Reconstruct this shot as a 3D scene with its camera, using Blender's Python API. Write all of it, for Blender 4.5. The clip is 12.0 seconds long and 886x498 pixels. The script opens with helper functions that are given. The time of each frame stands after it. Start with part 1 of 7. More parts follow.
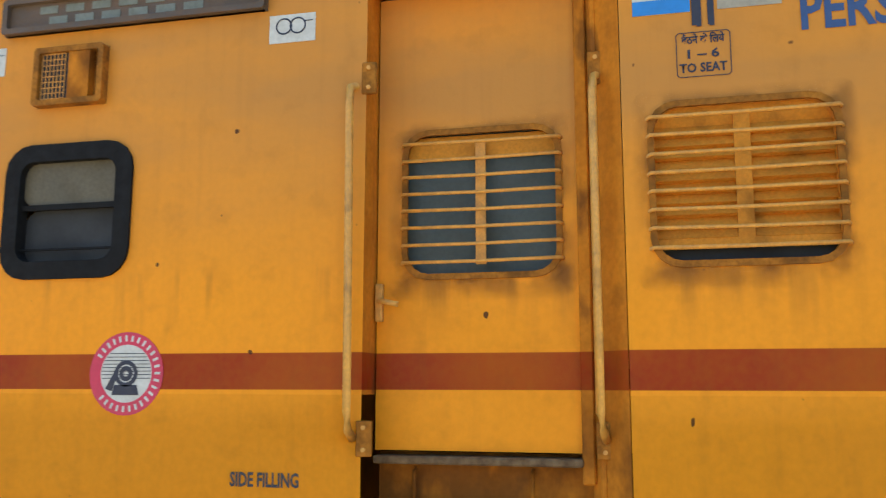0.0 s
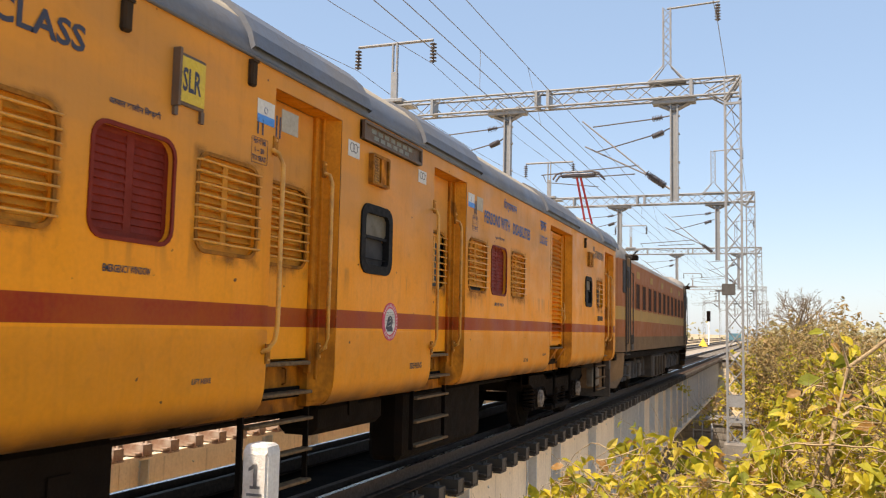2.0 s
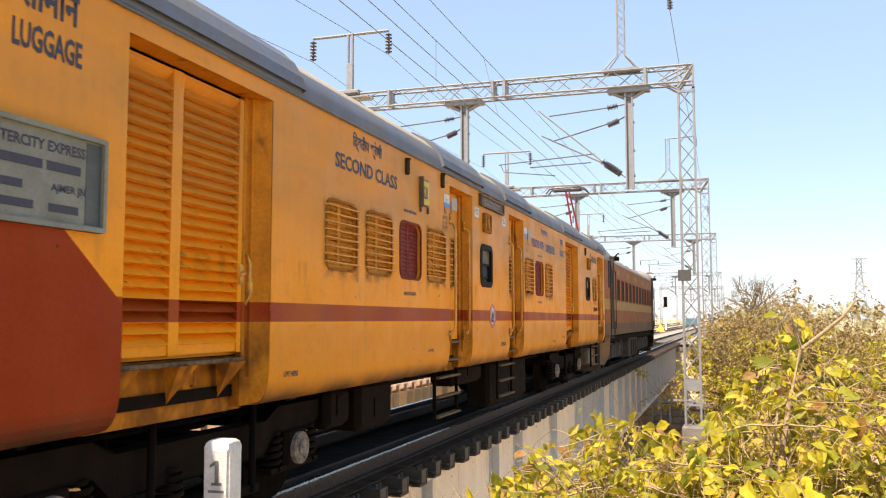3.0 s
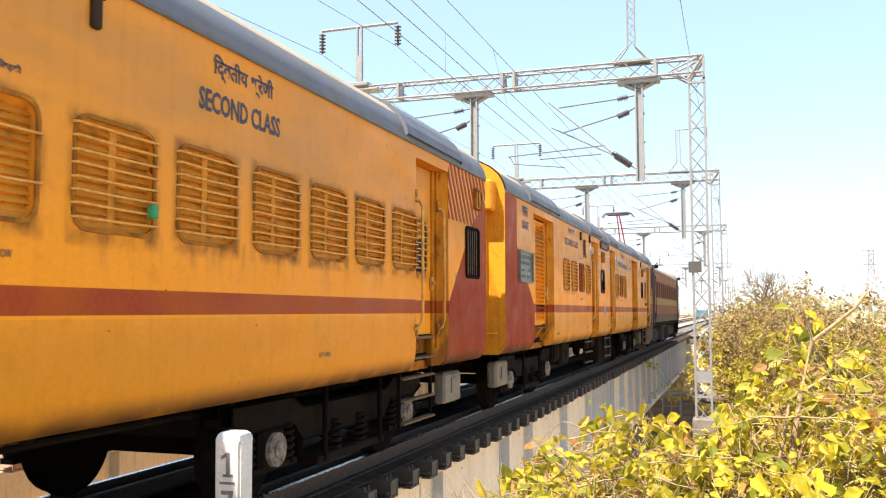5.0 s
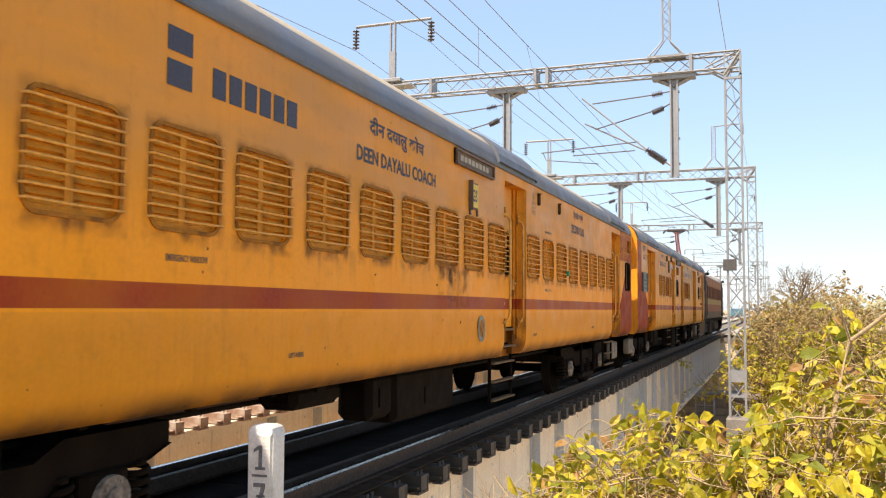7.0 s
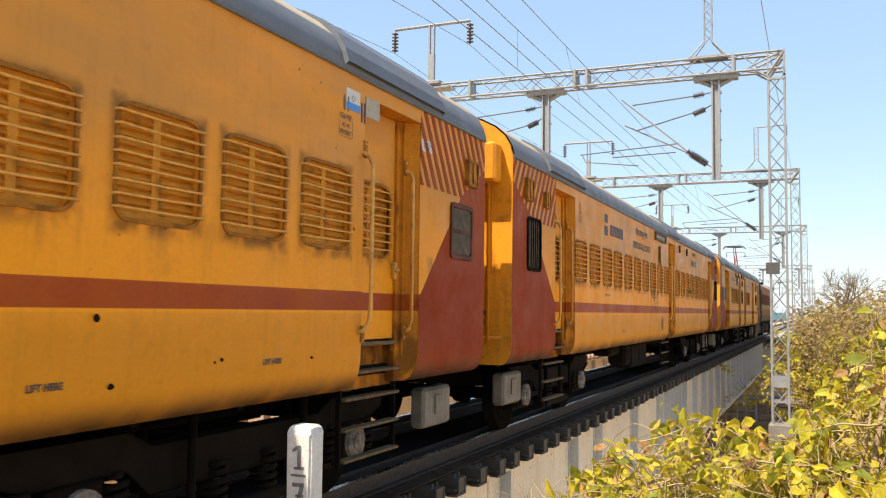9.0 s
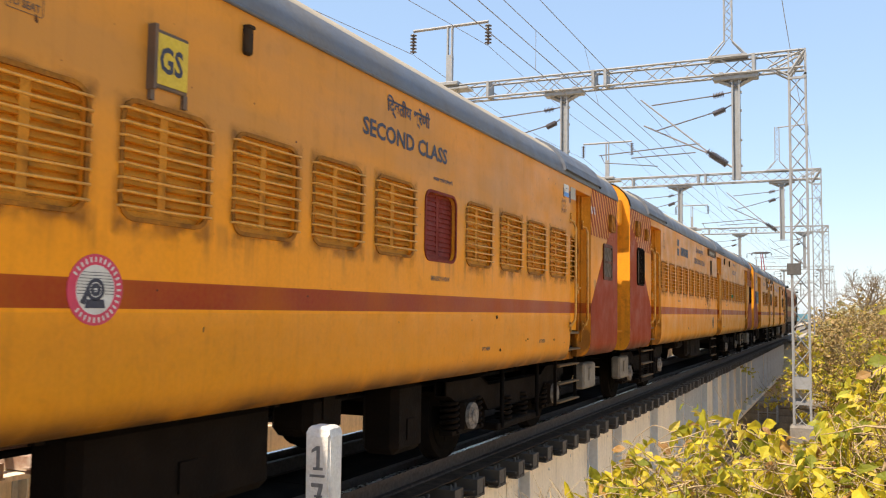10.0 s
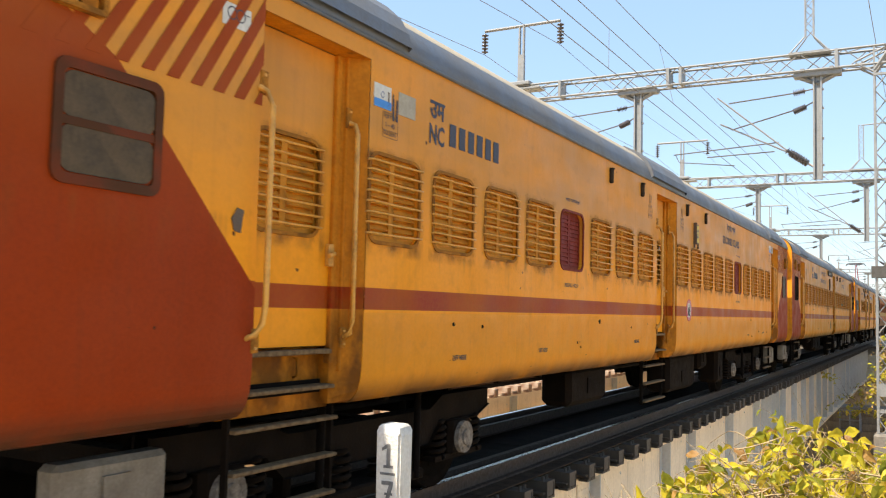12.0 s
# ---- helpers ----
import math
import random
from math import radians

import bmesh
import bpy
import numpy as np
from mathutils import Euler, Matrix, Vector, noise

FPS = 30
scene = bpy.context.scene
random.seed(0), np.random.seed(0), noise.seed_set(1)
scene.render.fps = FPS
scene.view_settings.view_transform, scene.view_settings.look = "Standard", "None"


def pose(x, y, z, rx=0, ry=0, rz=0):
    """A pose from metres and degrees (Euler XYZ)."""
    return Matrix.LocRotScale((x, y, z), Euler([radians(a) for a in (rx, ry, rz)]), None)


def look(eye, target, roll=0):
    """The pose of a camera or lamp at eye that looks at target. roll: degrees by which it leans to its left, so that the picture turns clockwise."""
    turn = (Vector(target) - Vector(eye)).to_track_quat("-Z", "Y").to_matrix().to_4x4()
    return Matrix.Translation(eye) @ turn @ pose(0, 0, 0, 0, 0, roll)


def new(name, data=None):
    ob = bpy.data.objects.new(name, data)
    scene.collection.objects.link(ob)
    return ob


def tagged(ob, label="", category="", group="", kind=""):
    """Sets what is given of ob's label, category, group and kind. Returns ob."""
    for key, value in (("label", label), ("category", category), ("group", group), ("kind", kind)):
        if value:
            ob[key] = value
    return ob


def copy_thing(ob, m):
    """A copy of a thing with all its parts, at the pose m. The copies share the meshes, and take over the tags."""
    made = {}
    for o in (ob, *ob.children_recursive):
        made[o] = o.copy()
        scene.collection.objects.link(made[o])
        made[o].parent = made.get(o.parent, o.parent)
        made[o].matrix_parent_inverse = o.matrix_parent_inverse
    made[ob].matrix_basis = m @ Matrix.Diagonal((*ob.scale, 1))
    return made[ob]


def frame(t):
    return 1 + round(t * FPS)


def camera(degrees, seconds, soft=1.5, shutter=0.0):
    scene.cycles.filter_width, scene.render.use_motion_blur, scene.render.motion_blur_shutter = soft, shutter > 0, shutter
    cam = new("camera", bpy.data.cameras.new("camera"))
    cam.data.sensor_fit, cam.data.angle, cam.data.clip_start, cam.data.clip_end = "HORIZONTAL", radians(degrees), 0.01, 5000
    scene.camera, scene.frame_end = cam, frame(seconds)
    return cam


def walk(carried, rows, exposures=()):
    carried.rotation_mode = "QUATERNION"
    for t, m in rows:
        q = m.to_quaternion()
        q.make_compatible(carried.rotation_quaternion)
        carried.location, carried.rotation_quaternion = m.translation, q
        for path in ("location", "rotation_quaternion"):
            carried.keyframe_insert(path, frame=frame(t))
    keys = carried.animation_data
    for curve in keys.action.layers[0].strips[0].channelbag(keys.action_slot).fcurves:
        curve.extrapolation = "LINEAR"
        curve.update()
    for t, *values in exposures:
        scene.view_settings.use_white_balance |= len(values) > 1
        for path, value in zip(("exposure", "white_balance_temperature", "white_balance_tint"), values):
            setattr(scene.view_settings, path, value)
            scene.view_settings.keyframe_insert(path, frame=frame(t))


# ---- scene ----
import itertools

EYE = 1.55            # eye height above the rail top (rail top is z = 0)
TRACK = -4.745        # x of the near track's centre line; the track runs along +y
TRACK_2 = -9.67       # x of the second track

cam = camera(54.0, 12.0, soft=1.15, shutter=0.08)
walk(cam, [
    (0.0, pose(0, 0, EYE, 99.00, -0.09, 103.48)),
    (0.2, pose(0, 0, EYE, 99.7, -1.50, 86.1)),
    (0.5, pose(0, 0, EYE, 98.65, -3.02, 58.74)),
    (0.7, pose(0, 0, EYE, 97.0, -2.45, 42.55)),
    (1.0, pose(0, 0, EYE, 95.78, -2.37, 30.51)),
    (1.5, pose(0, 0, EYE, 95.30, -1.93, 27.07)),
    (2.0, pose(0, 0, EYE, 95.23, -1.18, 20.68)),
    (2.5, pose(0, 0, EYE, 94.74, -0.55, 18.14)),
    (3.0, pose(0, 0, EYE, 94.66, 0.08, 18.09)),
    (5.0, pose(0, 0, EYE, 94.15, 0.17, 18.74)),
    (5.5, pose(0, 0, EYE, 94.07, 0.10, 19.04)),
    (6.0, pose(0, 0, EYE, 93.99, -0.19, 19.40)),
    (6.5, pose(0, 0, EYE, 93.93, -0.31, 20.08)),
    (8.5, pose(0, 0, EYE, 93.92, -0.58, 22.73)),
    (9.0, pose(0, 0, EYE, 94.00, -0.71, 23.31)),
    (9.5, pose(0, 0, EYE, 94.00, -0.78, 23.91)),
    (10.0, pose(0, 0, EYE, 94.05, -0.74, 24.52)),
    (10.5, pose(0, 0, EYE, 94.28, -0.77, 25.24)),
    (11.0, pose(0, 0, EYE, 94.34, -1.01, 26.27)),
    (11.5, pose(0, 0, EYE, 94.22, -1.28, 27.51)),
    (12.0, pose(0, 0, EYE, 93.98, -1.35, 29.14)),
], exposures=[(t, 0.72 + e, k, tint) for t, e, k, tint in ((0.0, 0.34, 6300.0, 4.0), (0.5, 0.60, 6150.0, 2.0), (1.0, 0.42, 6850.0, 6.0), (1.5, 0.10, 7500.0, 13.0), (2.0, -0.10, 7800.0, 16.0), (2.6, -0.19, 8000.0, 20.0), (3.0, 0.20, 7700.0, 17.0), (4.8, 0.58, 7500.0, 14.0), (5.5, 0.44, 7400.0, 13.0), (6.0, 0.50, 7400.0, 13.0), (6.5, 0.22, 7550.0, 16.0), (8.5, 0.14, 7500.0, 12.0), (10.5, 0.07, 7550.0, 14.0), (12.0, 0.22, 7400.0, 10.0))])

# distance that the train has rolled, in metres, along +y
ROLL = [(0.0, 0.00), (0.2, 0.73), (0.5, 1.98), (0.7, 2.92), (1.0, 4.34), (1.5, 6.65), (2.0, 9.00), (2.5, 11.40), (3.0, 13.83), (5.0, 23.67), (5.5, 26.12), (6.0, 28.54), (6.5, 30.93), (8.5, 40.67), (9.0, 43.17), (9.5, 45.71), (10.0, 48.18), (10.5, 50.69), (11.0, 53.23), (11.5, 55.78), (12.0, 58.31)]

# ---------------------------------------------------------------- light
SUN_DIR = Vector((-0.24, -0.43, 0.86)).normalized()
world = bpy.data.worlds.new("sky")
scene.world = world
world.use_nodes = True
wn = world.node_tree.nodes
sky = wn.new("ShaderNodeTexSky")
sky.sky_type = "NISHITA"
sky.sun_disc = False
sky.sun_elevation = math.asin(SUN_DIR.z)
sky.sun_rotation = math.atan2(SUN_DIR.x, SUN_DIR.y)
sky.air_density, sky.dust_density, sky.ozone_density = 1.0, 0.55, 2.0
wn["Background"].inputs["Strength"].default_value = 0.15
flat_sky = wn.new("ShaderNodeMix")      # flat blue mixed evenly into the whole sky, dims the bright horizon
flat_sky.data_type = "RGBA"
flat_sky.inputs[0].default_value = 0.58
flat_sky.inputs[7].default_value = (1.6, 2.7, 4.4, 1.0)
world.node_tree.links.new(sky.outputs["Color"], flat_sky.inputs[6])
world.node_tree.links.new(flat_sky.outputs[2], wn["Background"].inputs["Color"])
sun_data = bpy.data.lights.new("sun", "SUN")
sun_data.energy, sun_data.angle, sun_data.color = 5.0, radians(0.6), (1.0, 0.94, 0.84)
sun = new("sun", sun_data)
sun.matrix_world = look(SUN_DIR * 60, (0, 0, 0))


# ---------------------------------------------------------------- materials
def material(name, base, rough=0.6, metal=0.0, dark=None, scale=6.0, amount=0.5, fine=60.0, bump=0.15, streak=0.0, stripe=False,
             grime=0.0, spec=0.5, random_hue=0.0, upper_tone=None, runs=0.0, browning=0.0):
    """A painted or natural surface: base colour, stains of a second colour at two scales, fine relief, optional run-down streaks."""
    m = bpy.data.materials.new(name)
    m.use_nodes = True
    n, l = m.node_tree.nodes, m.node_tree.links
    b = n["Principled BSDF"]
    b.inputs["Metallic"].default_value = metal
    b.inputs["Specular IOR Level"].default_value = spec
    co = n.new("ShaderNodeTexCoord")

    def mixed(fac, a, c):
        mx = n.new("ShaderNodeMix")
        mx.data_type = "RGBA"
        for sock, v in ((mx.inputs[0], fac), (mx.inputs[6], a), (mx.inputs[7], c)):
            if isinstance(v, bpy.types.NodeSocket):
                l.new(v, sock)
            else:
                sock.default_value = v if isinstance(v, float) else (*v, 1.0)
        return mx.outputs[2]

    def noisy(sc, detail=6.0, stretch=None, lo=0.35, hi=0.7):
        tx = n.new("ShaderNodeTexNoise")
        tx.inputs["Scale"].default_value, tx.inputs["Detail"].default_value = sc, detail
        src = co.outputs["Object"]
        if stretch:
            mp = n.new("ShaderNodeMapping")
            mp.inputs["Scale"].default_value = stretch
            l.new(src, mp.inputs["Vector"])
            src = mp.outputs["Vector"]
        l.new(src, tx.inputs["Vector"])
        rr = n.new("ShaderNodeMapRange")
        rr.inputs[1].default_value, rr.inputs[2].default_value = lo, hi
        l.new(tx.outputs["Fac"], rr.inputs[0])
        return rr.outputs[0]

    def times(a, k):
        mt = n.new("ShaderNodeMath")
        mt.operation = "MULTIPLY"
        l.new(a, mt.inputs[0])
        if isinstance(k, float):
            mt.inputs[1].default_value = k
        else:
            l.new(k, mt.inputs[1])
        return mt.outputs[0]

    def ramp_z(z0, z1):
        sp = n.new("ShaderNodeSeparateXYZ")
        l.new(co.outputs["Object"], sp.inputs[0])
        rr = n.new("ShaderNodeMapRange")
        rr.interpolation_type = "SMOOTHSTEP"
        rr.inputs[1].default_value, rr.inputs[2].default_value = z0, z1
        l.new(sp.outputs["Z"], rr.inputs[0])
        return rr.outputs[0]

    dark = dark or tuple(v * 0.55 for v in base)
    col = base
    if stripe:
        both = times(ramp_z(1.536, 1.540), 1.0)
        sub = n.new("ShaderNodeMath")
        sub.operation = "SUBTRACT"
        l.new(both, sub.inputs[0])
        l.new(ramp_z(1.676, 1.680), sub.inputs[1])
        col = mixed(sub.outputs[0], base, (0.28, 0.024, 0.005))
    col = mixed(times(noisy(scale), amount), col, dark)
    col = mixed(times(noisy(fine, 3.0), amount * 0.5), col, tuple(v * 0.6 for v in dark))
    # duller upper side: dust, and the bounce-lit lower side put into colour
    if upper_tone:
        col = mixed(times(times(ramp_z(1.75, 2.75), noisy(1.6, 5.0, (1, 0.5, 2.0), 0.0, 0.66)), 0.95), col, upper_tone)
    if streak:
        col = mixed(times(noisy(3.0, 5.0, (6.0, 6.0, 0.35), 0.52, 0.8), streak), col, (0.06, 0.035, 0.018))
    if grime:
        col = mixed(times(noisy(9.0, 8.0, None, 0.56, 0.72), grime), col, (0.07, 0.032, 0.012))
    if runs:      # dirty water runs under the windows and chipped spots of rust
        up = times(ramp_z(1.70, 1.99), noisy(1.7, 6.0, (5.0, 5.0, 0.5), 0.53, 0.78))
        off = n.new("ShaderNodeMath")
        off.operation = "SUBTRACT"
        off.inputs[0].default_value = 1.0
        l.new(ramp_z(1.98, 2.03), off.inputs[1])
        col = mixed(times(times(up, off.outputs[0]), runs), col, (0.20, 0.085, 0.02))
        col = mixed(times(noisy(0.9, 6.0, (1.0, 1.0, 1.6), 0.58, 0.78), runs * 0.18), col, (0.30, 0.125, 0.025))
        low = n.new("ShaderNodeMath")      # darker towards the foot, broken up by noise
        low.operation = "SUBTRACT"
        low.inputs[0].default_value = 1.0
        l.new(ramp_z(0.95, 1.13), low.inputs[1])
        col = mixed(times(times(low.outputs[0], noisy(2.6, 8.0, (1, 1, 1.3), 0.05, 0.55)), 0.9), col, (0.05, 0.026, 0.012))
        col = mixed(times(noisy(14.0, 1.0, None, 0.79, 0.81), 0.9), col, (0.05, 0.018, 0.01))
    if browning:      # brown deepening towards the foot of the jambs, and brown patches
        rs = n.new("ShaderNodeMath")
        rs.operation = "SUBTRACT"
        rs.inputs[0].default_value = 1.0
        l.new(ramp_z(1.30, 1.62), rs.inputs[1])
        col = mixed(times(times(rs.outputs[0], noisy(6.0, 7.0, (1, 1, 0.6), 0.36, 0.58)), browning), col, (0.075, 0.028, 0.010))
        col = mixed(times(noisy(4.5, 8.0, (1, 1, 0.5), 0.60, 0.68), browning), col, (0.11, 0.04, 0.012))
    if random_hue:
        oi, gi = n.new("ShaderNodeObjectInfo"), n.new("ShaderNodeNewGeometry")
        ad = n.new("ShaderNodeMath")
        ad.operation = "ADD"
        l.new(oi.outputs["Random"], ad.inputs[0])
        l.new(gi.outputs["Random Per Island"], ad.inputs[1])
        fr = n.new("ShaderNodeMath")
        fr.operation = "FRACT"
        l.new(ad.outputs[0], fr.inputs[0])
        col = mixed(times(fr.outputs[0], random_hue), col, dark)
    if isinstance(col, tuple):
        b.inputs["Base Color"].default_value = (*col, 1)
    else:
        l.new(col, b.inputs["Base Color"])
    rg = n.new("ShaderNodeMapRange")
    rg.inputs[3].default_value, rg.inputs[4].default_value = max(0.05, rough - 0.12), min(1.0, rough + 0.15)
    l.new(noisy(scale * 2.0, 4.0, None, 0.3, 0.7), rg.inputs[0])
    l.new(rg.outputs[0], b.inputs["Roughness"])
    if bump:
        bp = n.new("ShaderNodeBump")
        bp.inputs["Strength"].default_value, bp.inputs["Distance"].default_value = bump, 0.01
        l.new(noisy(fine, 4.0, None, 0.2, 0.8), bp.inputs["Height"])
        l.new(bp.outputs["Normal"], b.inputs["Normal"])
    return m


def leafy(name, base, dry, through_light=0.35):
    m = material(name, base, 0.5, dark=dry, scale=14.0, amount=0.35, fine=90.0, bump=0.1, random_hue=0.8, spec=0.35)
    n, l = m.node_tree.nodes, m.node_tree.links
    b, out = n["Principled BSDF"], n["Material Output"]
    tr, mx = n.new("ShaderNodeBsdfTranslucent"), n.new("ShaderNodeMixShader")
    l.new(b.inputs["Base Color"].links[0].from_socket, tr.inputs["Color"])
    mx.inputs[0].default_value = through_light
    l.new(b.outputs[0], mx.inputs[1])
    l.new(tr.outputs[0], mx.inputs[2])
    l.new(mx.outputs[0], out.inputs["Surface"])
    return m


def glass(name, tint, rough):
    m = material(name, tint, rough, dark=tuple(v * 0.7 for v in tint), scale=5.0, amount=0.4, bump=0.02, spec=0.6)
    m.node_tree.nodes["Principled BSDF"].inputs["Transmission Weight"].default_value = 0.35
    return m


def soot_stain(w, h, reach=0.085, peak=0.6):
    """Smoke and rusty stains creeping out unevenly from the rim of a window onto the paint."""
    m = bpy.data.materials.new("soot_round_window")
    m.use_nodes = True
    n, l = m.node_tree.nodes, m.node_tree.links
    b, out = n["Principled BSDF"], n["Material Output"]
    b.inputs["Base Color"].default_value, b.inputs["Roughness"].default_value = (0.10, 0.042, 0.012, 1), 0.8
    co, sp = n.new("ShaderNodeTexCoord"), n.new("ShaderNodeSeparateXYZ")
    l.new(co.outputs["Object"], sp.inputs[0])

    def calc(op, a, c):
        q = n.new("ShaderNodeMath")
        q.operation = op
        for sock, v in zip(q.inputs, (a, c)):
            if isinstance(v, float):
                sock.default_value = v
            else:
                l.new(v, sock)
        return q.outputs[0]
    dy = calc("SUBTRACT", calc("ABSOLUTE", sp.outputs["Y"], 0.0), w / 2)
    dz = calc("SUBTRACT", calc("ABSOLUTE", calc("ADD", sp.outputs["Z"], 0.02), 0.0), h / 2 + 0.01)
    tx = n.new("ShaderNodeTexNoise")
    tx.inputs["Scale"].default_value, tx.inputs["Detail"].default_value = 7.0, 8.0
    ad, oi = n.new("ShaderNodeVectorMath"), n.new("ShaderNodeObjectInfo")
    sc = calc("MULTIPLY", oi.outputs["Random"], 37.0)
    l.new(co.outputs["Object"], ad.inputs[0])
    l.new(sc, ad.inputs[1])
    l.new(ad.outputs[0], tx.inputs["Vector"])
    rim = calc("MAXIMUM", dy, dz)
    fall = n.new("ShaderNodeMapRange")
    fall.inputs[1].default_value, fall.inputs[2].default_value, fall.inputs[3].default_value, fall.inputs[4].default_value = 0.0, reach, peak, -0.10
    l.new(rim, fall.inputs[0])
    patch = n.new("ShaderNodeMapRange")
    patch.inputs[1].default_value, patch.inputs[2].default_value = 0.38, 0.68
    l.new(tx.outputs["Fac"], patch.inputs[0])
    clear, mx = n.new("ShaderNodeBsdfTransparent"), n.new("ShaderNodeMixShader")
    l.new(calc("MAXIMUM", calc("MULTIPLY", fall.outputs[0], patch.outputs[0]), 0.0), mx.inputs[0])
    l.new(clear.outputs[0], mx.inputs[1])
    l.new(b.outputs[0], mx.inputs[2])
    l.new(mx.outputs[0], out.inputs["Surface"])
    return m


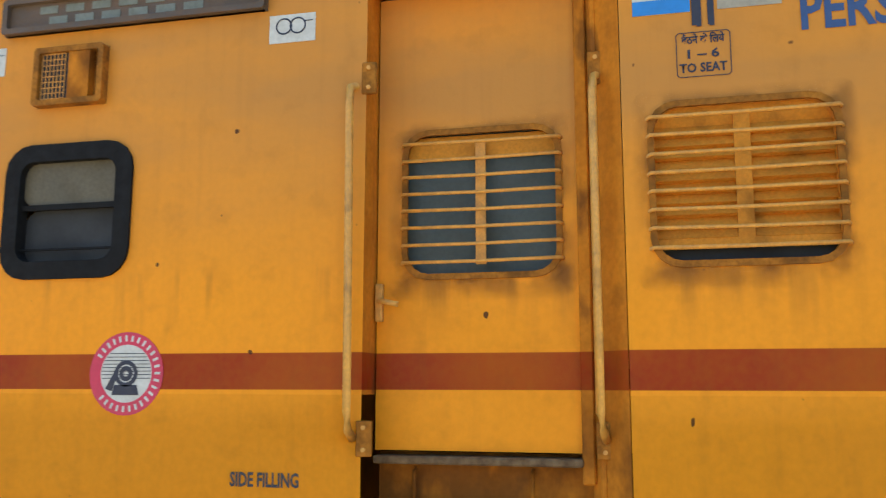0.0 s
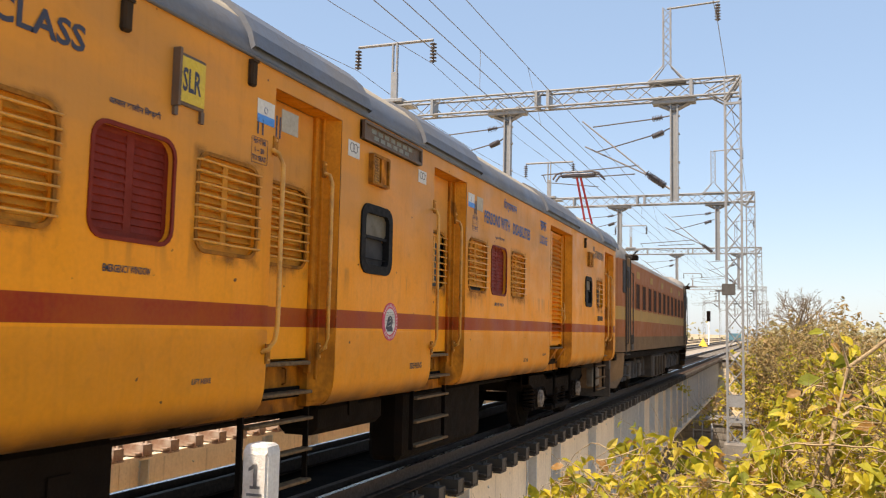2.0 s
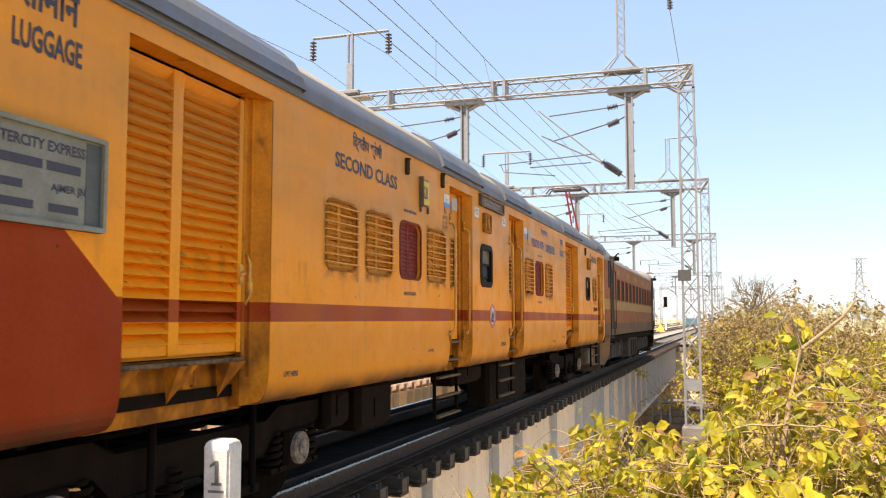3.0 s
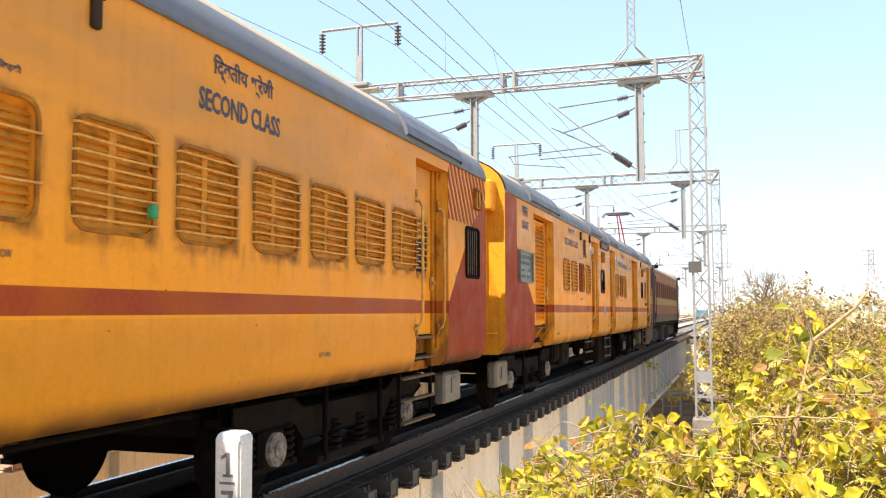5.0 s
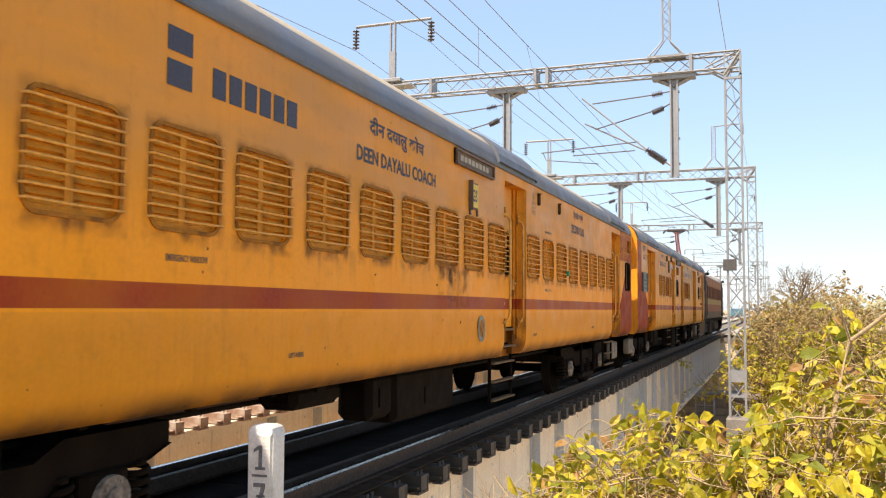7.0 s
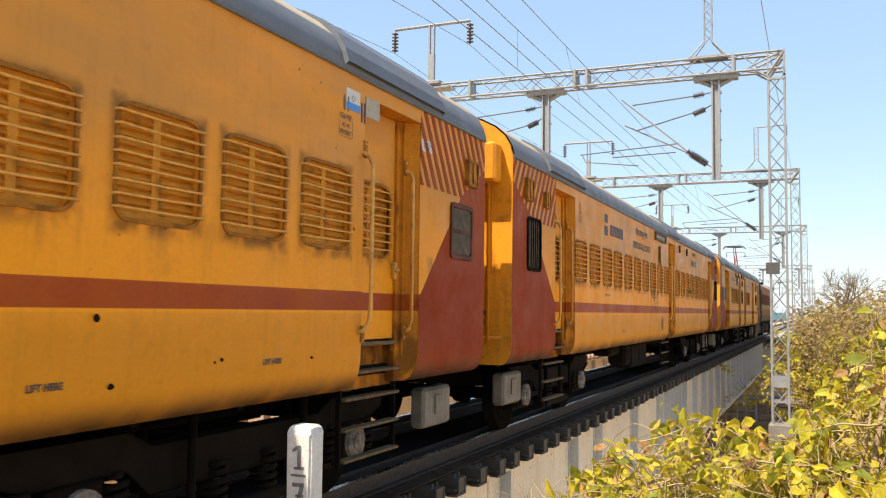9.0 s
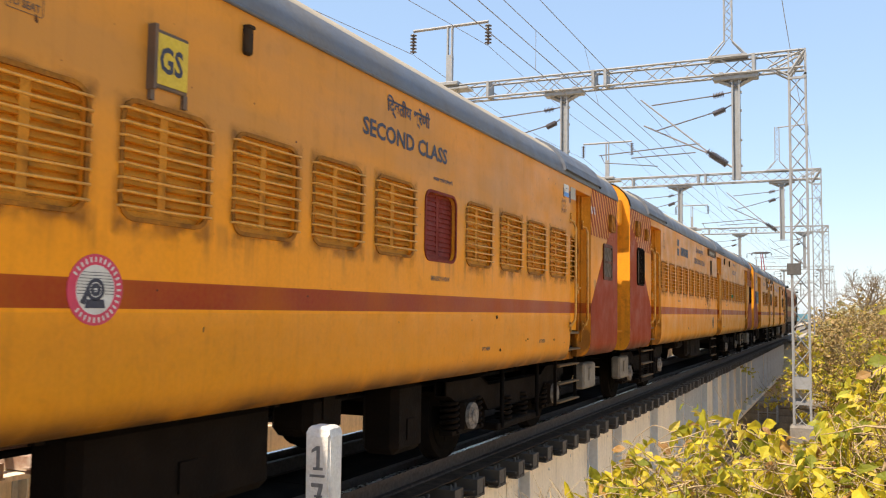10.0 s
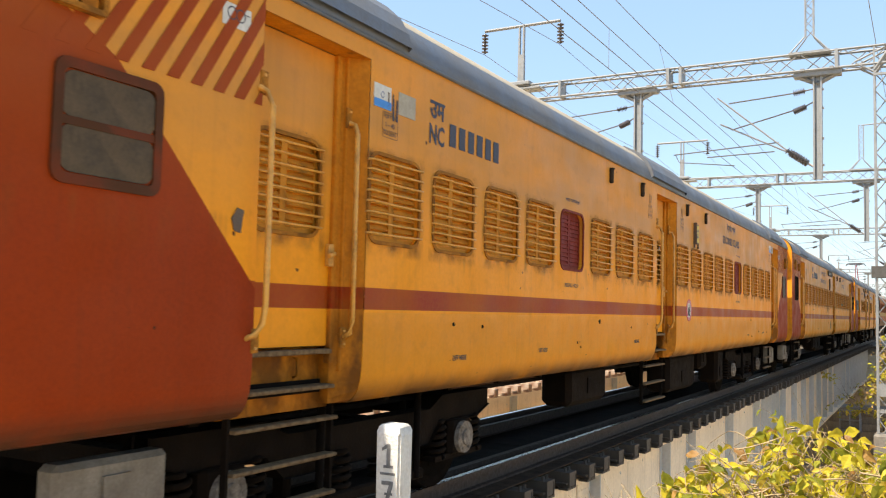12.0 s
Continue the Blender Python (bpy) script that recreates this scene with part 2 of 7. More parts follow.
YELLOW = (0.88, 0.315, 0.015)
MAT = dict(
    soot=soot_stain(0.62, 0.57),
    spatter=soot_stain(0.25, 0.06, 0.26, 0.8),
    plain_yellow=material("plain_yellow_paint", (0.84, 0.325, 0.022), 0.5, spec=0.22, dark=(0.55, 0.20, 0.02), scale=2.0, amount=0.5, fine=40.0, bump=0.08, streak=0.3, grime=0.3),
    dusty_glass=material("dusty_glass", (0.14, 0.115, 0.075), 0.5, spec=0.2, dark=(0.09, 0.075, 0.05), scale=6.0, amount=0.6, bump=0.02),
    tank=material("pale_tank_paint", (0.26, 0.225, 0.18), 0.75, spec=0.2, dark=(0.12, 0.09, 0.065), scale=5.0, amount=0.6, bump=0.1, streak=0.3),
    patch_grey=material("grey_patch_paint", (0.40, 0.35, 0.26), 0.6, dark=(0.30, 0.26, 0.2), scale=12.0, amount=0.6, bump=0.03),
    grimy=material("grimy_window_frame", (0.46, 0.175, 0.022), 0.7, spec=0.1, dark=(0.17, 0.07, 0.016), scale=11.0, amount=0.9, fine=60.0, bump=0.2, grime=0.5),
    loco_under=material("dusty_bogie", (0.085, 0.066, 0.05), 0.9, dark=(0.04, 0.03, 0.024), scale=5.0, amount=0.7, fine=40.0, bump=0.4),
    livery=material("livery_paint", YELLOW, 0.45, spec=0.13, dark=(0.70, 0.25, 0.012), scale=1.3, amount=0.26, fine=35.0, bump=0.06, streak=0.10, stripe=True, grime=0.10, runs=0.75, upper_tone=(0.50, 0.222, 0.050)),
    shutter=material("dusty_yellow_paint", (0.70, 0.285, 0.03), 0.6, spec=0.15, dark=(0.45, 0.18, 0.025), scale=8.0, amount=0.6, fine=80.0, bump=0.2, grime=0.35),
    bars=material("yellow_bar_paint", (0.78, 0.35, 0.05), 0.5, dark=(0.35, 0.17, 0.05), scale=20.0, amount=0.5, fine=120.0, bump=0.1, grime=0.3),
    rail_paint=material("yellow_handrail_paint", (0.80, 0.38, 0.06), 0.45, dark=(0.33, 0.17, 0.05), scale=9.0, amount=0.5, fine=70.0, bump=0.08, grime=0.35),
    maroon=material("maroon_end_paint", (0.29, 0.034, 0.003), 0.55, spec=0.12, runs=0.3, dark=(0.23, 0.027, 0.003), scale=1.7, amount=0.5, fine=50.0, bump=0.05, streak=0.12, upper_tone=(0.30, 0.060, 0.010)),
    emergency=material("red_shutter_paint", (0.20, 0.022, 0.010), 0.6, spec=0.15, dark=(0.13, 0.018, 0.010), scale=7.0, amount=0.5, bump=0.1),
    cream=material("cream_stripe_paint", (0.48, 0.30, 0.13), 0.55, dark=(0.34, 0.19, 0.08), scale=5.0, amount=0.5),
    roof=material("slate_roof_paint", (0.105, 0.125, 0.16), 0.6, dark=(0.16, 0.15, 0.14), scale=1.2, amount=0.7, fine=30.0, bump=0.1, grime=0.15),
    # roof crown: dust and sunlight are both in this paler colour
    roof_crown=material("dusty_sunlit_roof", (0.40, 0.34, 0.25), 0.85, dark=(0.27, 0.24, 0.20), scale=1.2, amount=0.6, fine=25.0, bump=0.15),
    rubber=material("black_rubber", (0.013, 0.012, 0.012), 0.75, spec=0.15, scale=10.0, amount=0.3, bump=0.1),
    # base near black: the shade under the train is put into the colour
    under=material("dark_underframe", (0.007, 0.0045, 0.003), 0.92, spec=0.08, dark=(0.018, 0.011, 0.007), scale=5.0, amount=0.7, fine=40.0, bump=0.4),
    step=material("worn_step_steel", (0.10, 0.055, 0.027), 0.8, spec=0.15, dark=(0.26, 0.17, 0.09), scale=25.0, amount=0.8, fine=90.0, bump=0.4),
    stained=material("stained_yellow_paint", (0.64, 0.225, 0.018), 0.65, spec=0.08, dark=(0.40, 0.125, 0.013), scale=4.0, amount=0.6, fine=40.0, bump=0.12, streak=0.2, grime=0.25, stripe=True, browning=0.7),
    frosted=glass("frosted_glass", (0.30, 0.29, 0.24), 0.5),
    dark_in=material("dark_interior", (0.03, 0.03, 0.032), 0.8, scale=3.0, amount=0.4, bump=0.0),
    blind=material("grey_green_blind", (0.07, 0.085, 0.08), 0.6, dark=(0.045, 0.055, 0.052), scale=4.0, amount=0.5, bump=0.1),
    ink=material("dark_navy_lettering", (0.02, 0.022, 0.045), 0.55, dark=(0.06, 0.05, 0.05), scale=30.0, amount=0.35, bump=0.0),
    blue_ink=material("blue_lettering", (0.03, 0.07, 0.20), 0.55, dark=(0.07, 0.10, 0.18), scale=30.0, amount=0.4, bump=0.0),
    brown_ink=material("faded_brown_lettering", (0.11, 0.06, 0.03), 0.6, dark=(0.2, 0.11, 0.05), scale=40.0, amount=0.5, bump=0.0),
    white=material("white_sticker", (0.62, 0.60, 0.55), 0.5, dark=(0.45, 0.43, 0.38), scale=14.0, amount=0.5, bump=0.03),
    sky_blue=material("sky_blue_sticker", (0.03, 0.22, 0.60), 0.45, scale=14.0, amount=0.2, bump=0.02),
    pink=material("crimson_emblem_paint", (0.60, 0.03, 0.08), 0.5, dark=(0.45, 0.05, 0.08), scale=12.0, amount=0.4, bump=0.02),
    iron=material("weathered_iron_plate", (0.085, 0.08, 0.075), 0.7, dark=(0.05, 0.045, 0.04), scale=9.0, amount=0.6, bump=0.1),
    sooty=material("sooty_cowl", (0.03, 0.022, 0.016), 0.85, spec=0.1, dark=(0.07, 0.04, 0.02), scale=14.0, amount=0.6, bump=0.2),
    plate=material("rusted_board", (0.085, 0.062, 0.045), 0.7, dark=(0.17, 0.10, 0.06), scale=9.0, amount=0.8, bump=0.2),
    board=material("grey_green_board", (0.20, 0.21, 0.17), 0.6, dark=(0.13, 0.13, 0.10), scale=6.0, amount=0.6, bump=0.08),
    amber=material("yellow_sign", (0.62, 0.43, 0.015), 0.5, dark=(0.45, 0.29, 0.015), scale=15.0, amount=0.4),
    # wheels and their discs are blackened too, in place of deep shade
    wheel=material("oily_shaded_wheel", (0.006, 0.005, 0.004), 0.95, 0.0, spec=0.02, dark=(0.014, 0.010, 0.008), scale=10.0, amount=0.8, bump=0.2),
    pale=material("shaded_wheel_disc", (0.007, 0.006, 0.005), 0.95, spec=0.02, dark=(0.006, 0.005, 0.004), scale=9.0, amount=0.8, bump=0.1),
    chalky=material("chalky_axle_cover", (0.30, 0.25, 0.20), 0.85, dark=(0.07, 0.05, 0.04), scale=16.0, amount=0.9, bump=0.2),
    # near-black base carries the shade of the train on the deck
    deck=material("shaded_deck_plate", (0.008, 0.006, 0.005), 0.95, spec=0.03, dark=(0.03, 0.022, 0.016), scale=4.0, amount=0.7, fine=50.0, bump=0.3),
    kerb_timber=material("rusty_dusty_deck_edge", (0.085, 0.052, 0.033), 0.95, spec=0.1, dark=(0.025, 0.017, 0.012), scale=6.0, amount=0.8, fine=60.0, bump=0.4),
    galv=material("galvanised_steel", (0.30, 0.305, 0.31), 0.5, 0.2, dark=(0.21, 0.21, 0.205), scale=7.0, amount=0.6, fine=60.0, bump=0.08),
    # stiffeners greyed for shade, webs warmed for bounced light, both in the colour
    girder_rib=material("shade_greyed_stiffener", (0.56, 0.565, 0.55), 0.55, dark=(0.44, 0.43, 0.40), scale=2.0, amount=0.5, fine=20.0, bump=0.08, streak=0.3),
    girder=material("bounce_warmed_girder", (0.86, 0.71, 0.52), 0.55, dark=(0.66, 0.54, 0.40), scale=1.5, amount=0.5, fine=20.0, bump=0.08, streak=0.30),
    rail=material("rusty_rail", (0.075, 0.045, 0.03), 0.7, 0.3, dark=(0.04, 0.028, 0.02), scale=12.0, amount=0.6, bump=0.2),
    shiny=material("polished_rail_head", (0.55, 0.54, 0.52), 0.25, 1.0, dark=(0.4, 0.38, 0.36), scale=12.0, amount=0.3, bump=0.03),
    # near sleepers dark for the train's shade, far ones lightened for sunlight
    sleeper=material("shaded_steel_sleeper", (0.055, 0.040, 0.029), 0.75, dark=(0.10, 0.078, 0.058), scale=9.0, amount=0.8, fine=60.0, bump=0.3),
    sleeper_dust=material("sunlit_rusty_sleeper", (0.24, 0.12, 0.07), 0.8, dark=(0.46, 0.38, 0.30), scale=7.0, amount=0.9, fine=60.0, bump=0.3),
    stone=material("abutment_stone", (0.27, 0.24, 0.20), 0.85, dark=(0.14, 0.125, 0.11), scale=3.0, amount=0.7, fine=25.0, bump=0.5, streak=0.4, random_hue=0.4),
    earth=material("dry_earth", (0.54, 0.42, 0.27), 0.95, dark=(0.33, 0.26, 0.15), scale=0.35, amount=0.9, fine=7.0, bump=0.5),
    ballast=material("ballast_stone", (0.42, 0.355, 0.28), 0.9, dark=(0.20, 0.165, 0.13), scale=2.0, amount=0.6, fine=22.0, bump=0.9),
    whitewash=material("whitewashed_concrete", (0.72, 0.70, 0.66), 0.8, dark=(0.52, 0.48, 0.43), scale=9.0, amount=0.5, fine=55.0, bump=0.4, grime=0.12),
    post_ink=material("grey_post_paint", (0.10, 0.10, 0.105), 0.7, dark=(0.3, 0.29, 0.28), scale=45.0, amount=0.5, bump=0.1),
    wire=material("dull_copper_wire", (0.20, 0.19, 0.19), 0.5, 0.4, scale=9.0, amount=0.3, bump=0.0),
    insulator=material("brown_porcelain", (0.07, 0.06, 0.065), 0.3, dark=(0.10, 0.09, 0.09), scale=9.0, amount=0.3, bump=0.0),
    bark=material("grey_brown_bark", (0.21, 0.155, 0.10), 0.9, dark=(0.11, 0.08, 0.05), scale=22.0, amount=0.7, fine=110.0, bump=0.6),
    # yellow takes the tone of sunlit leaves, olive that of shaded ones, at random
    leaf=leafy("yellow_green_leaf", (0.72, 0.545, 0.045), (0.27, 0.275, 0.025), 0.42),
    leaf_olive=leafy("olive_green_leaf", (0.40, 0.38, 0.04), (0.13, 0.16, 0.02), 0.45),
    leaf_pale=leafy("pale_yellow_leaf", (0.78, 0.60, 0.12), (0.56, 0.42, 0.06), 0.45),
    leaf_brown=leafy("withered_leaf", (0.42, 0.25, 0.07), (0.22, 0.10, 0.03), 0.3),
    leaf_dry=leafy("dry_scrub_leaf", (0.46, 0.29, 0.13), (0.22, 0.18, 0.05), 0.3),
    vine=material("pale_vine_bark", (0.46, 0.34, 0.19), 0.85, dark=(0.20, 0.13, 0.07), scale=22.0, amount=0.7, fine=110.0, bump=0.4),
    dusk_glass=material("grimy_dark_glass", (0.115, 0.078, 0.046), 0.6, spec=0.12, dark=(0.055, 0.045, 0.035), scale=6.0, amount=0.7, bump=0.02),
    leaf_far=leafy("hazy_scrub_leaf", (0.42, 0.37, 0.22), (0.30, 0.29, 0.15), 0.25),
    loco_red=material("dusty_locomotive_red", (0.36, 0.115, 0.04), 0.7, spec=0.12, dark=(0.27, 0.11, 0.05), scale=1.5, amount=0.6, fine=30.0, bump=0.08, streak=0.3, upper_tone=(0.34, 0.14, 0.065)),
    loco_low=material("grimy_locomotive_skirt", (0.24, 0.15, 0.08), 0.85, spec=0.05, dark=(0.17, 0.105, 0.065), scale=1.6, amount=0.8, fine=30.0, bump=0.1, streak=0.4),
    loco_cream=material("dusty_cream_band", (0.46, 0.27, 0.08), 0.7, spec=0.05, dark=(0.36, 0.25, 0.13), scale=2.0, amount=0.6, bump=0.05, streak=0.3),
    loco_louvre=material("dusty_dark_louvre", (0.075, 0.04, 0.028), 0.8, spec=0.05, dark=(0.04, 0.025, 0.02), scale=6.0, amount=0.6, bump=0.1),
    loco_grey=material("dusty_grey_roof", (0.30, 0.28, 0.25), 0.8, dark=(0.18, 0.16, 0.14), scale=2.0, amount=0.7, bump=0.15),
    panto=material("red_pantograph_paint", (0.34, 0.03, 0.035), 0.5, dark=(0.25, 0.03, 0.03), scale=8.0, amount=0.4),
    lamp_red=material("red_tail_lens", (0.55, 0.02, 0.01), 0.25, scale=9.0, amount=0.2, bump=0.0),
    signal_yellow=material("yellow_marker", (0.75, 0.42, 0.02), 0.6, scale=4.0, amount=0.3),
    container=material("blue_container", (0.10, 0.24, 0.30), 0.6, scale=4.0, amount=0.3),
    green=material("green_cloth", (0.03, 0.30, 0.12), 0.8, scale=9.0, amount=0.4),
)


# ---------------------------------------------------------------- mesh helpers
def part(name, bm, mat, parent=None, label="", at=None, smooth=False):
    """Links a bmesh as one mesh object, under a thing or a part."""
    me = bpy.data.meshes.new(name)
    bm.to_mesh(me)
    bm.free()
    mats = mat if isinstance(mat, (list, tuple)) else [mat]
    for k in mats:
        me.materials.append(MAT[k])
    if smooth:
        for p in me.polygons:
            p.use_smooth = True
    return share(name, me, parent, label, at)


def share(name, me, parent=None, label="", at=None):
    ob = new(name, me)
    if parent:
        ob.parent = parent
    if at is not None:
        ob.matrix_basis = at
    if label:
        ob["label"] = label
    return ob


def mesh_of(name, bm, mat):
    me = bpy.data.meshes.new(name)
    bm.to_mesh(me)
    bm.free()
    for k in (mat if isinstance(mat, (list, tuple)) else [mat]):
        me.materials.append(MAT[k])
    return me


def box(bm, x0, x1, y0, y1, z0, z1, mi=0):
    v = [bm.verts.new((x, y, z)) for x in (x0, x1) for y in (y0, y1) for z in (z0, z1)]
    for f in ((0, 1, 3, 2), (4, 6, 7, 5), (0, 4, 5, 1), (2, 3, 7, 6), (0, 2, 6, 4), (1, 5, 7, 3)):
        bm.faces.new([v[i] for i in f]).material_index = mi


def soft_box(bm, x0, x1, y0, y1, z0, z1, c=0.01, mi=0):
    """A box with chamfered edges."""
    b2 = bmesh.new()
    box(b2, x0, x1, y0, y1, z0, z1)
    bmesh.ops.bevel(b2, geom=b2.edges[:], offset=c, segments=1, affect="EDGES")
    join(bm, b2, mi)


def join(bm, other, mi=0):
    vs = {v: bm.verts.new(v.co) for v in other.verts}
    for f in other.faces:
        try:
            g = bm.faces.new([vs[v] for v in f.verts])
            g.material_index, g.smooth = mi, f.smooth
        except ValueError:
            pass
    other.free()


def tube(bm, pts, r, n=6, mi=0, taper=None, cap=True):
    """A round bar along points; taper gives the end radius."""
    pts = [Vector(p) for p in pts]
    rings = []
    for i, p in enumerate(pts):
        d = (pts[min(i + 1, len(pts) - 1)] - pts[max(i - 1, 0)]).normalized()
        a = d.orthogonal().normalized() if abs(d.z) > 0.9 else d.cross(Vector((0, 0, 1))).normalized()
        b = d.cross(a)
        rad = r if taper is None else r + (taper - r) * i / (len(pts) - 1)
        rings.append([bm.verts.new(p + (a * math.cos(t) + b * math.sin(t)) * rad) for t in [2 * math.pi * k / n for k in range(n)]])
    for q, w in zip(rings, rings[1:]):
        for k in range(n):
            f = bm.faces.new((q[k], q[(k + 1) % n], w[(k + 1) % n], w[k]))
            f.smooth, f.material_index = n > 4, mi
    if cap:
        for q in (rings[0], rings[-1]):
            bm.faces.new(q).material_index = mi


def disc(bm, c, axis, r, w, n=20, mi=0):
    """A wheel-like cylinder about an axis ('x', 'y' or 'z')."""
    e = {"x": Vector((1, 0, 0)), "y": Vector((0, 1, 0)), "z": Vector((0, 0, 1))}[axis]
    tube(bm, [Vector(c) - e * w / 2, Vector(c) + e * w / 2], r, n, mi)


def rounded(w, h, r, n=4):
    """Points of a rounded rectangle about the origin, in (y, z)."""
    out = []
    for cx, cz, a0 in ((w / 2 - r, h / 2 - r, 0), (-w / 2 + r, h / 2 - r, 90), (-w / 2 + r, -h / 2 + r, 180), (w / 2 - r, -h / 2 + r, 270)):
        for k in range(n + 1):
            a = radians(a0 + 90 * k / n)
            out.append((cx + r * math.cos(a), cz + r * math.sin(a)))
    return out


def ring(bm, outer, inner, x0, x1, mi=0):
    """A frame between two outlines of equal point count, from depth x0 to x1 (front)."""
    rows = [[bm.verts.new((x, y, z)) for y, z in o] for o, x in ((outer, x0), (outer, x1), (inner, x1), (inner, x0))]
    n = len(outer)
    for a, b in zip(rows, rows[1:]):
        for k in range(n):
            bm.faces.new((a[k], a[(k + 1) % n], b[(k + 1) % n], b[k])).material_index = mi


def plate(bm, outline, x, thick, mi=0):
    """A flat plate in the (y, z) plane, its front at x."""
    f = bm.faces.new([bm.verts.new((x, y, z)) for y, z in outline])
    f.material_index = mi
    if thick:
        g = bmesh.ops.extrude_face_region(bm, geom=[f])
        bmesh.ops.translate(bm, verts=[v for v in g["geom"] if isinstance(v, bmesh.types.BMVert)], vec=(-thick, 0, 0))
        for q in bm.faces:
            if q.material_index == 0 and mi:
                pass


def thing(name, label, category, group="", at=None, kind=""):
    ob = new(name)
    ob.empty_display_size = 0.3
    if at is not None:
        ob.matrix_basis = at
    return tagged(ob, label, category, group, kind)


def lettering(text, height, width, mat, parent, at, name="lettering", hindi=False):
    """Flat letters 2 mm thick, fitted to a height and width; they read along +y on a face that looks to +x, from their lower left corner."""
    cu = bpy.data.curves.new(name, "FONT")
    cu.body = text
    cu.resolution_u = 2
    cu.offset = 0.026
    ob = bpy.data.objects.new(name, cu)
    scene.collection.objects.link(ob)
    bpy.context.view_layer.update()
    me = bpy.data.meshes.new_from_object(ob.evaluated_get(bpy.context.evaluated_depsgraph_get()))
    bpy.data.objects.remove(ob)
    co = np.array([v.co[:] for v in me.vertices])
    lo, hi = co.min(0), co.max(0)
    for v in me.vertices:
        a, b = (v.co.x - lo[0]) / (hi[0] - lo[0]), (v.co.y - lo[1]) / (hi[1] - lo[1])
        v.co = (0, a * width, b * height)
    me.materials.clear()
    me.materials.append(MAT[mat])
    return share(name, me, parent, "", pose(*at))


def bars_for_text(rows, mat, parent, at, name="lettering"):
    """Plain bars in place of writing: rows of (y0, y1, z0, z1)."""
    bm = bmesh.new()
    for y0, y1, z0, z1 in rows:
        box(bm, -0.001, 0.001, y0, y1, z0, z1)
    return part(name, bm, mat, parent, "", pose(*at))


# ---------------------------------------------------------------- the coaches
SIDE = 1.625          # half width of a coach
DEPTH = 0.155         # how far the doors stand back from the side
SPLAY = 0.145         # how far the forward jamb slants back
TOP, HEAD = 3.285, 3.15
TURN = [(1.625, 1.52), (1.625, 1.40), (1.625, 1.30), (1.624, 1.22), (1.621, 1.15), (1.613, 1.09), (1.598, 1.035), (1.572, 0.99), (1.54, 0.96), (1.50, 0.945)]
ROOF = [(1.635, 3.27), (1.645, 3.305), (1.615, 3.41), (1.545, 3.53), (1.43, 3.635), (1.25, 3.73), (0.92, 3.83), (0.5, 3.90), (0.0, 3.925)]
WIN_Z, WIN_H, WIN_W = 2.265, 0.57, 0.62


def foot_x(z):
    """Half width of the side at a height, on the turned-under foot."""
    return float(np.interp(z, [p[1] for p in TURN[::-1]], [p[0] for p in TURN[::-1]]))


def sweep(bm, profile, y0, y1, mi=None, smooth=True):
    for k, ((xa, za), (xb, zb)) in enumerate(zip(profile, profile[1:])):
        v = [bm.verts.new(p) for p in ((xa, y0, za), (xa, y1, za), (xb, y1, zb), (xb, y0, zb))]
        f = bm.faces.new(v)
        f.smooth, f.material_index = smooth, (mi(k) if mi else 0)


def wall_with_holes(y0, y1, z0, z1, holes):
    """One side panel, with rounded openings (y, z, w, h, r) cut through it and rims 5 cm deep, and the turned-under foot."""
    bm = bmesh.new()
    edges = []
    loops = [[(y0, z0), (y1, z0), (y1, z1), (y0, z1)]] + [[(y + a, z + b) for a, b in rounded(w, h, r)] for y, z, w, h, r in holes]
    for i, lp in enumerate(loops):
        vs = [bm.verts.new((SIDE, a, b)) for a, b in lp]
        edges += [bm.edges.new((vs[k], vs[(k + 1) % len(vs)])) for k in range(len(vs))]
    bmesh.ops.triangle_fill(bm, use_beauty=True, use_dissolve=False, edges=edges, normal=(1, 0, 0))
    for lp in loops[1:]:
        a = [bm.verts.new((SIDE, y, z)) for y, z in lp]
        b = [bm.verts.new((SIDE - 0.06, y, z)) for y, z in lp]
        for k in range(len(lp)):
            bm.faces.new((a[k], a[(k + 1) % len(lp)], b[(k + 1) % len(lp)], b[k]))
    sweep(bm, TURN[::-1], y0, y1)
    for y in (y0, y1):      # end caps of the hollow foot
        bm.faces.new([bm.verts.new((x, y, z)) for x, z in TURN + [(1.40, 0.945), (1.40, 1.52)]])
    bmesh.ops.remove_doubles(bm, verts=bm.verts[:], dist=0.0005)
    return bm


def louvred(bm, cols, z0, z1, pitch, back, front, rail):
    """One unbroken pressed sheet: cols are (y, is_louvre); louvred columns are saw-toothed between back and front."""
    zs = [(z0, 0), (z0 + pitch * 0.9, 0)]
    z = zs[-1][0]
    while z < z1 - pitch * 1.5:
        zs += [(z + 0.002, 1), (z + pitch * 0.92, 2)]
        z += pitch
    zs += [(z1 - pitch * 0.4, 0), (z1, 0)]
    grid = []
    for zz, k in zs:
        grid.append([bm.verts.new((rail if not lv or k == 0 else (front if k == 1 else back), y, zz)) for y, lv in cols])
    for p, q in zip(grid, grid[1:]):
        for k in range(len(cols) - 1):
            bm.faces.new((p[k], p[k + 1], q[k + 1], q[k]))


def shutter_mesh(name, w, h, mat, open_low=0.0):
    """A louvred steel shutter in two leaves with a middle rail."""
    bm = bmesh.new()
    e = w / 2
    cols = [(-e, 0), (-e + 0.035, 0), (-e + 0.036, 1), (-0.029, 1), (-0.028, 0), (0.028, 0), (0.029, 1), (e - 0.036, 1), (e - 0.035, 0), (e, 0)]
    louvred(bm, cols, -h / 2 + open_low, h / 2, 0.042, *((-0.045, -0.034, -0.036) if mat == "emergency" else (-0.054, -0.026, -0.030)))
    return mesh_of(name, bm, mat)


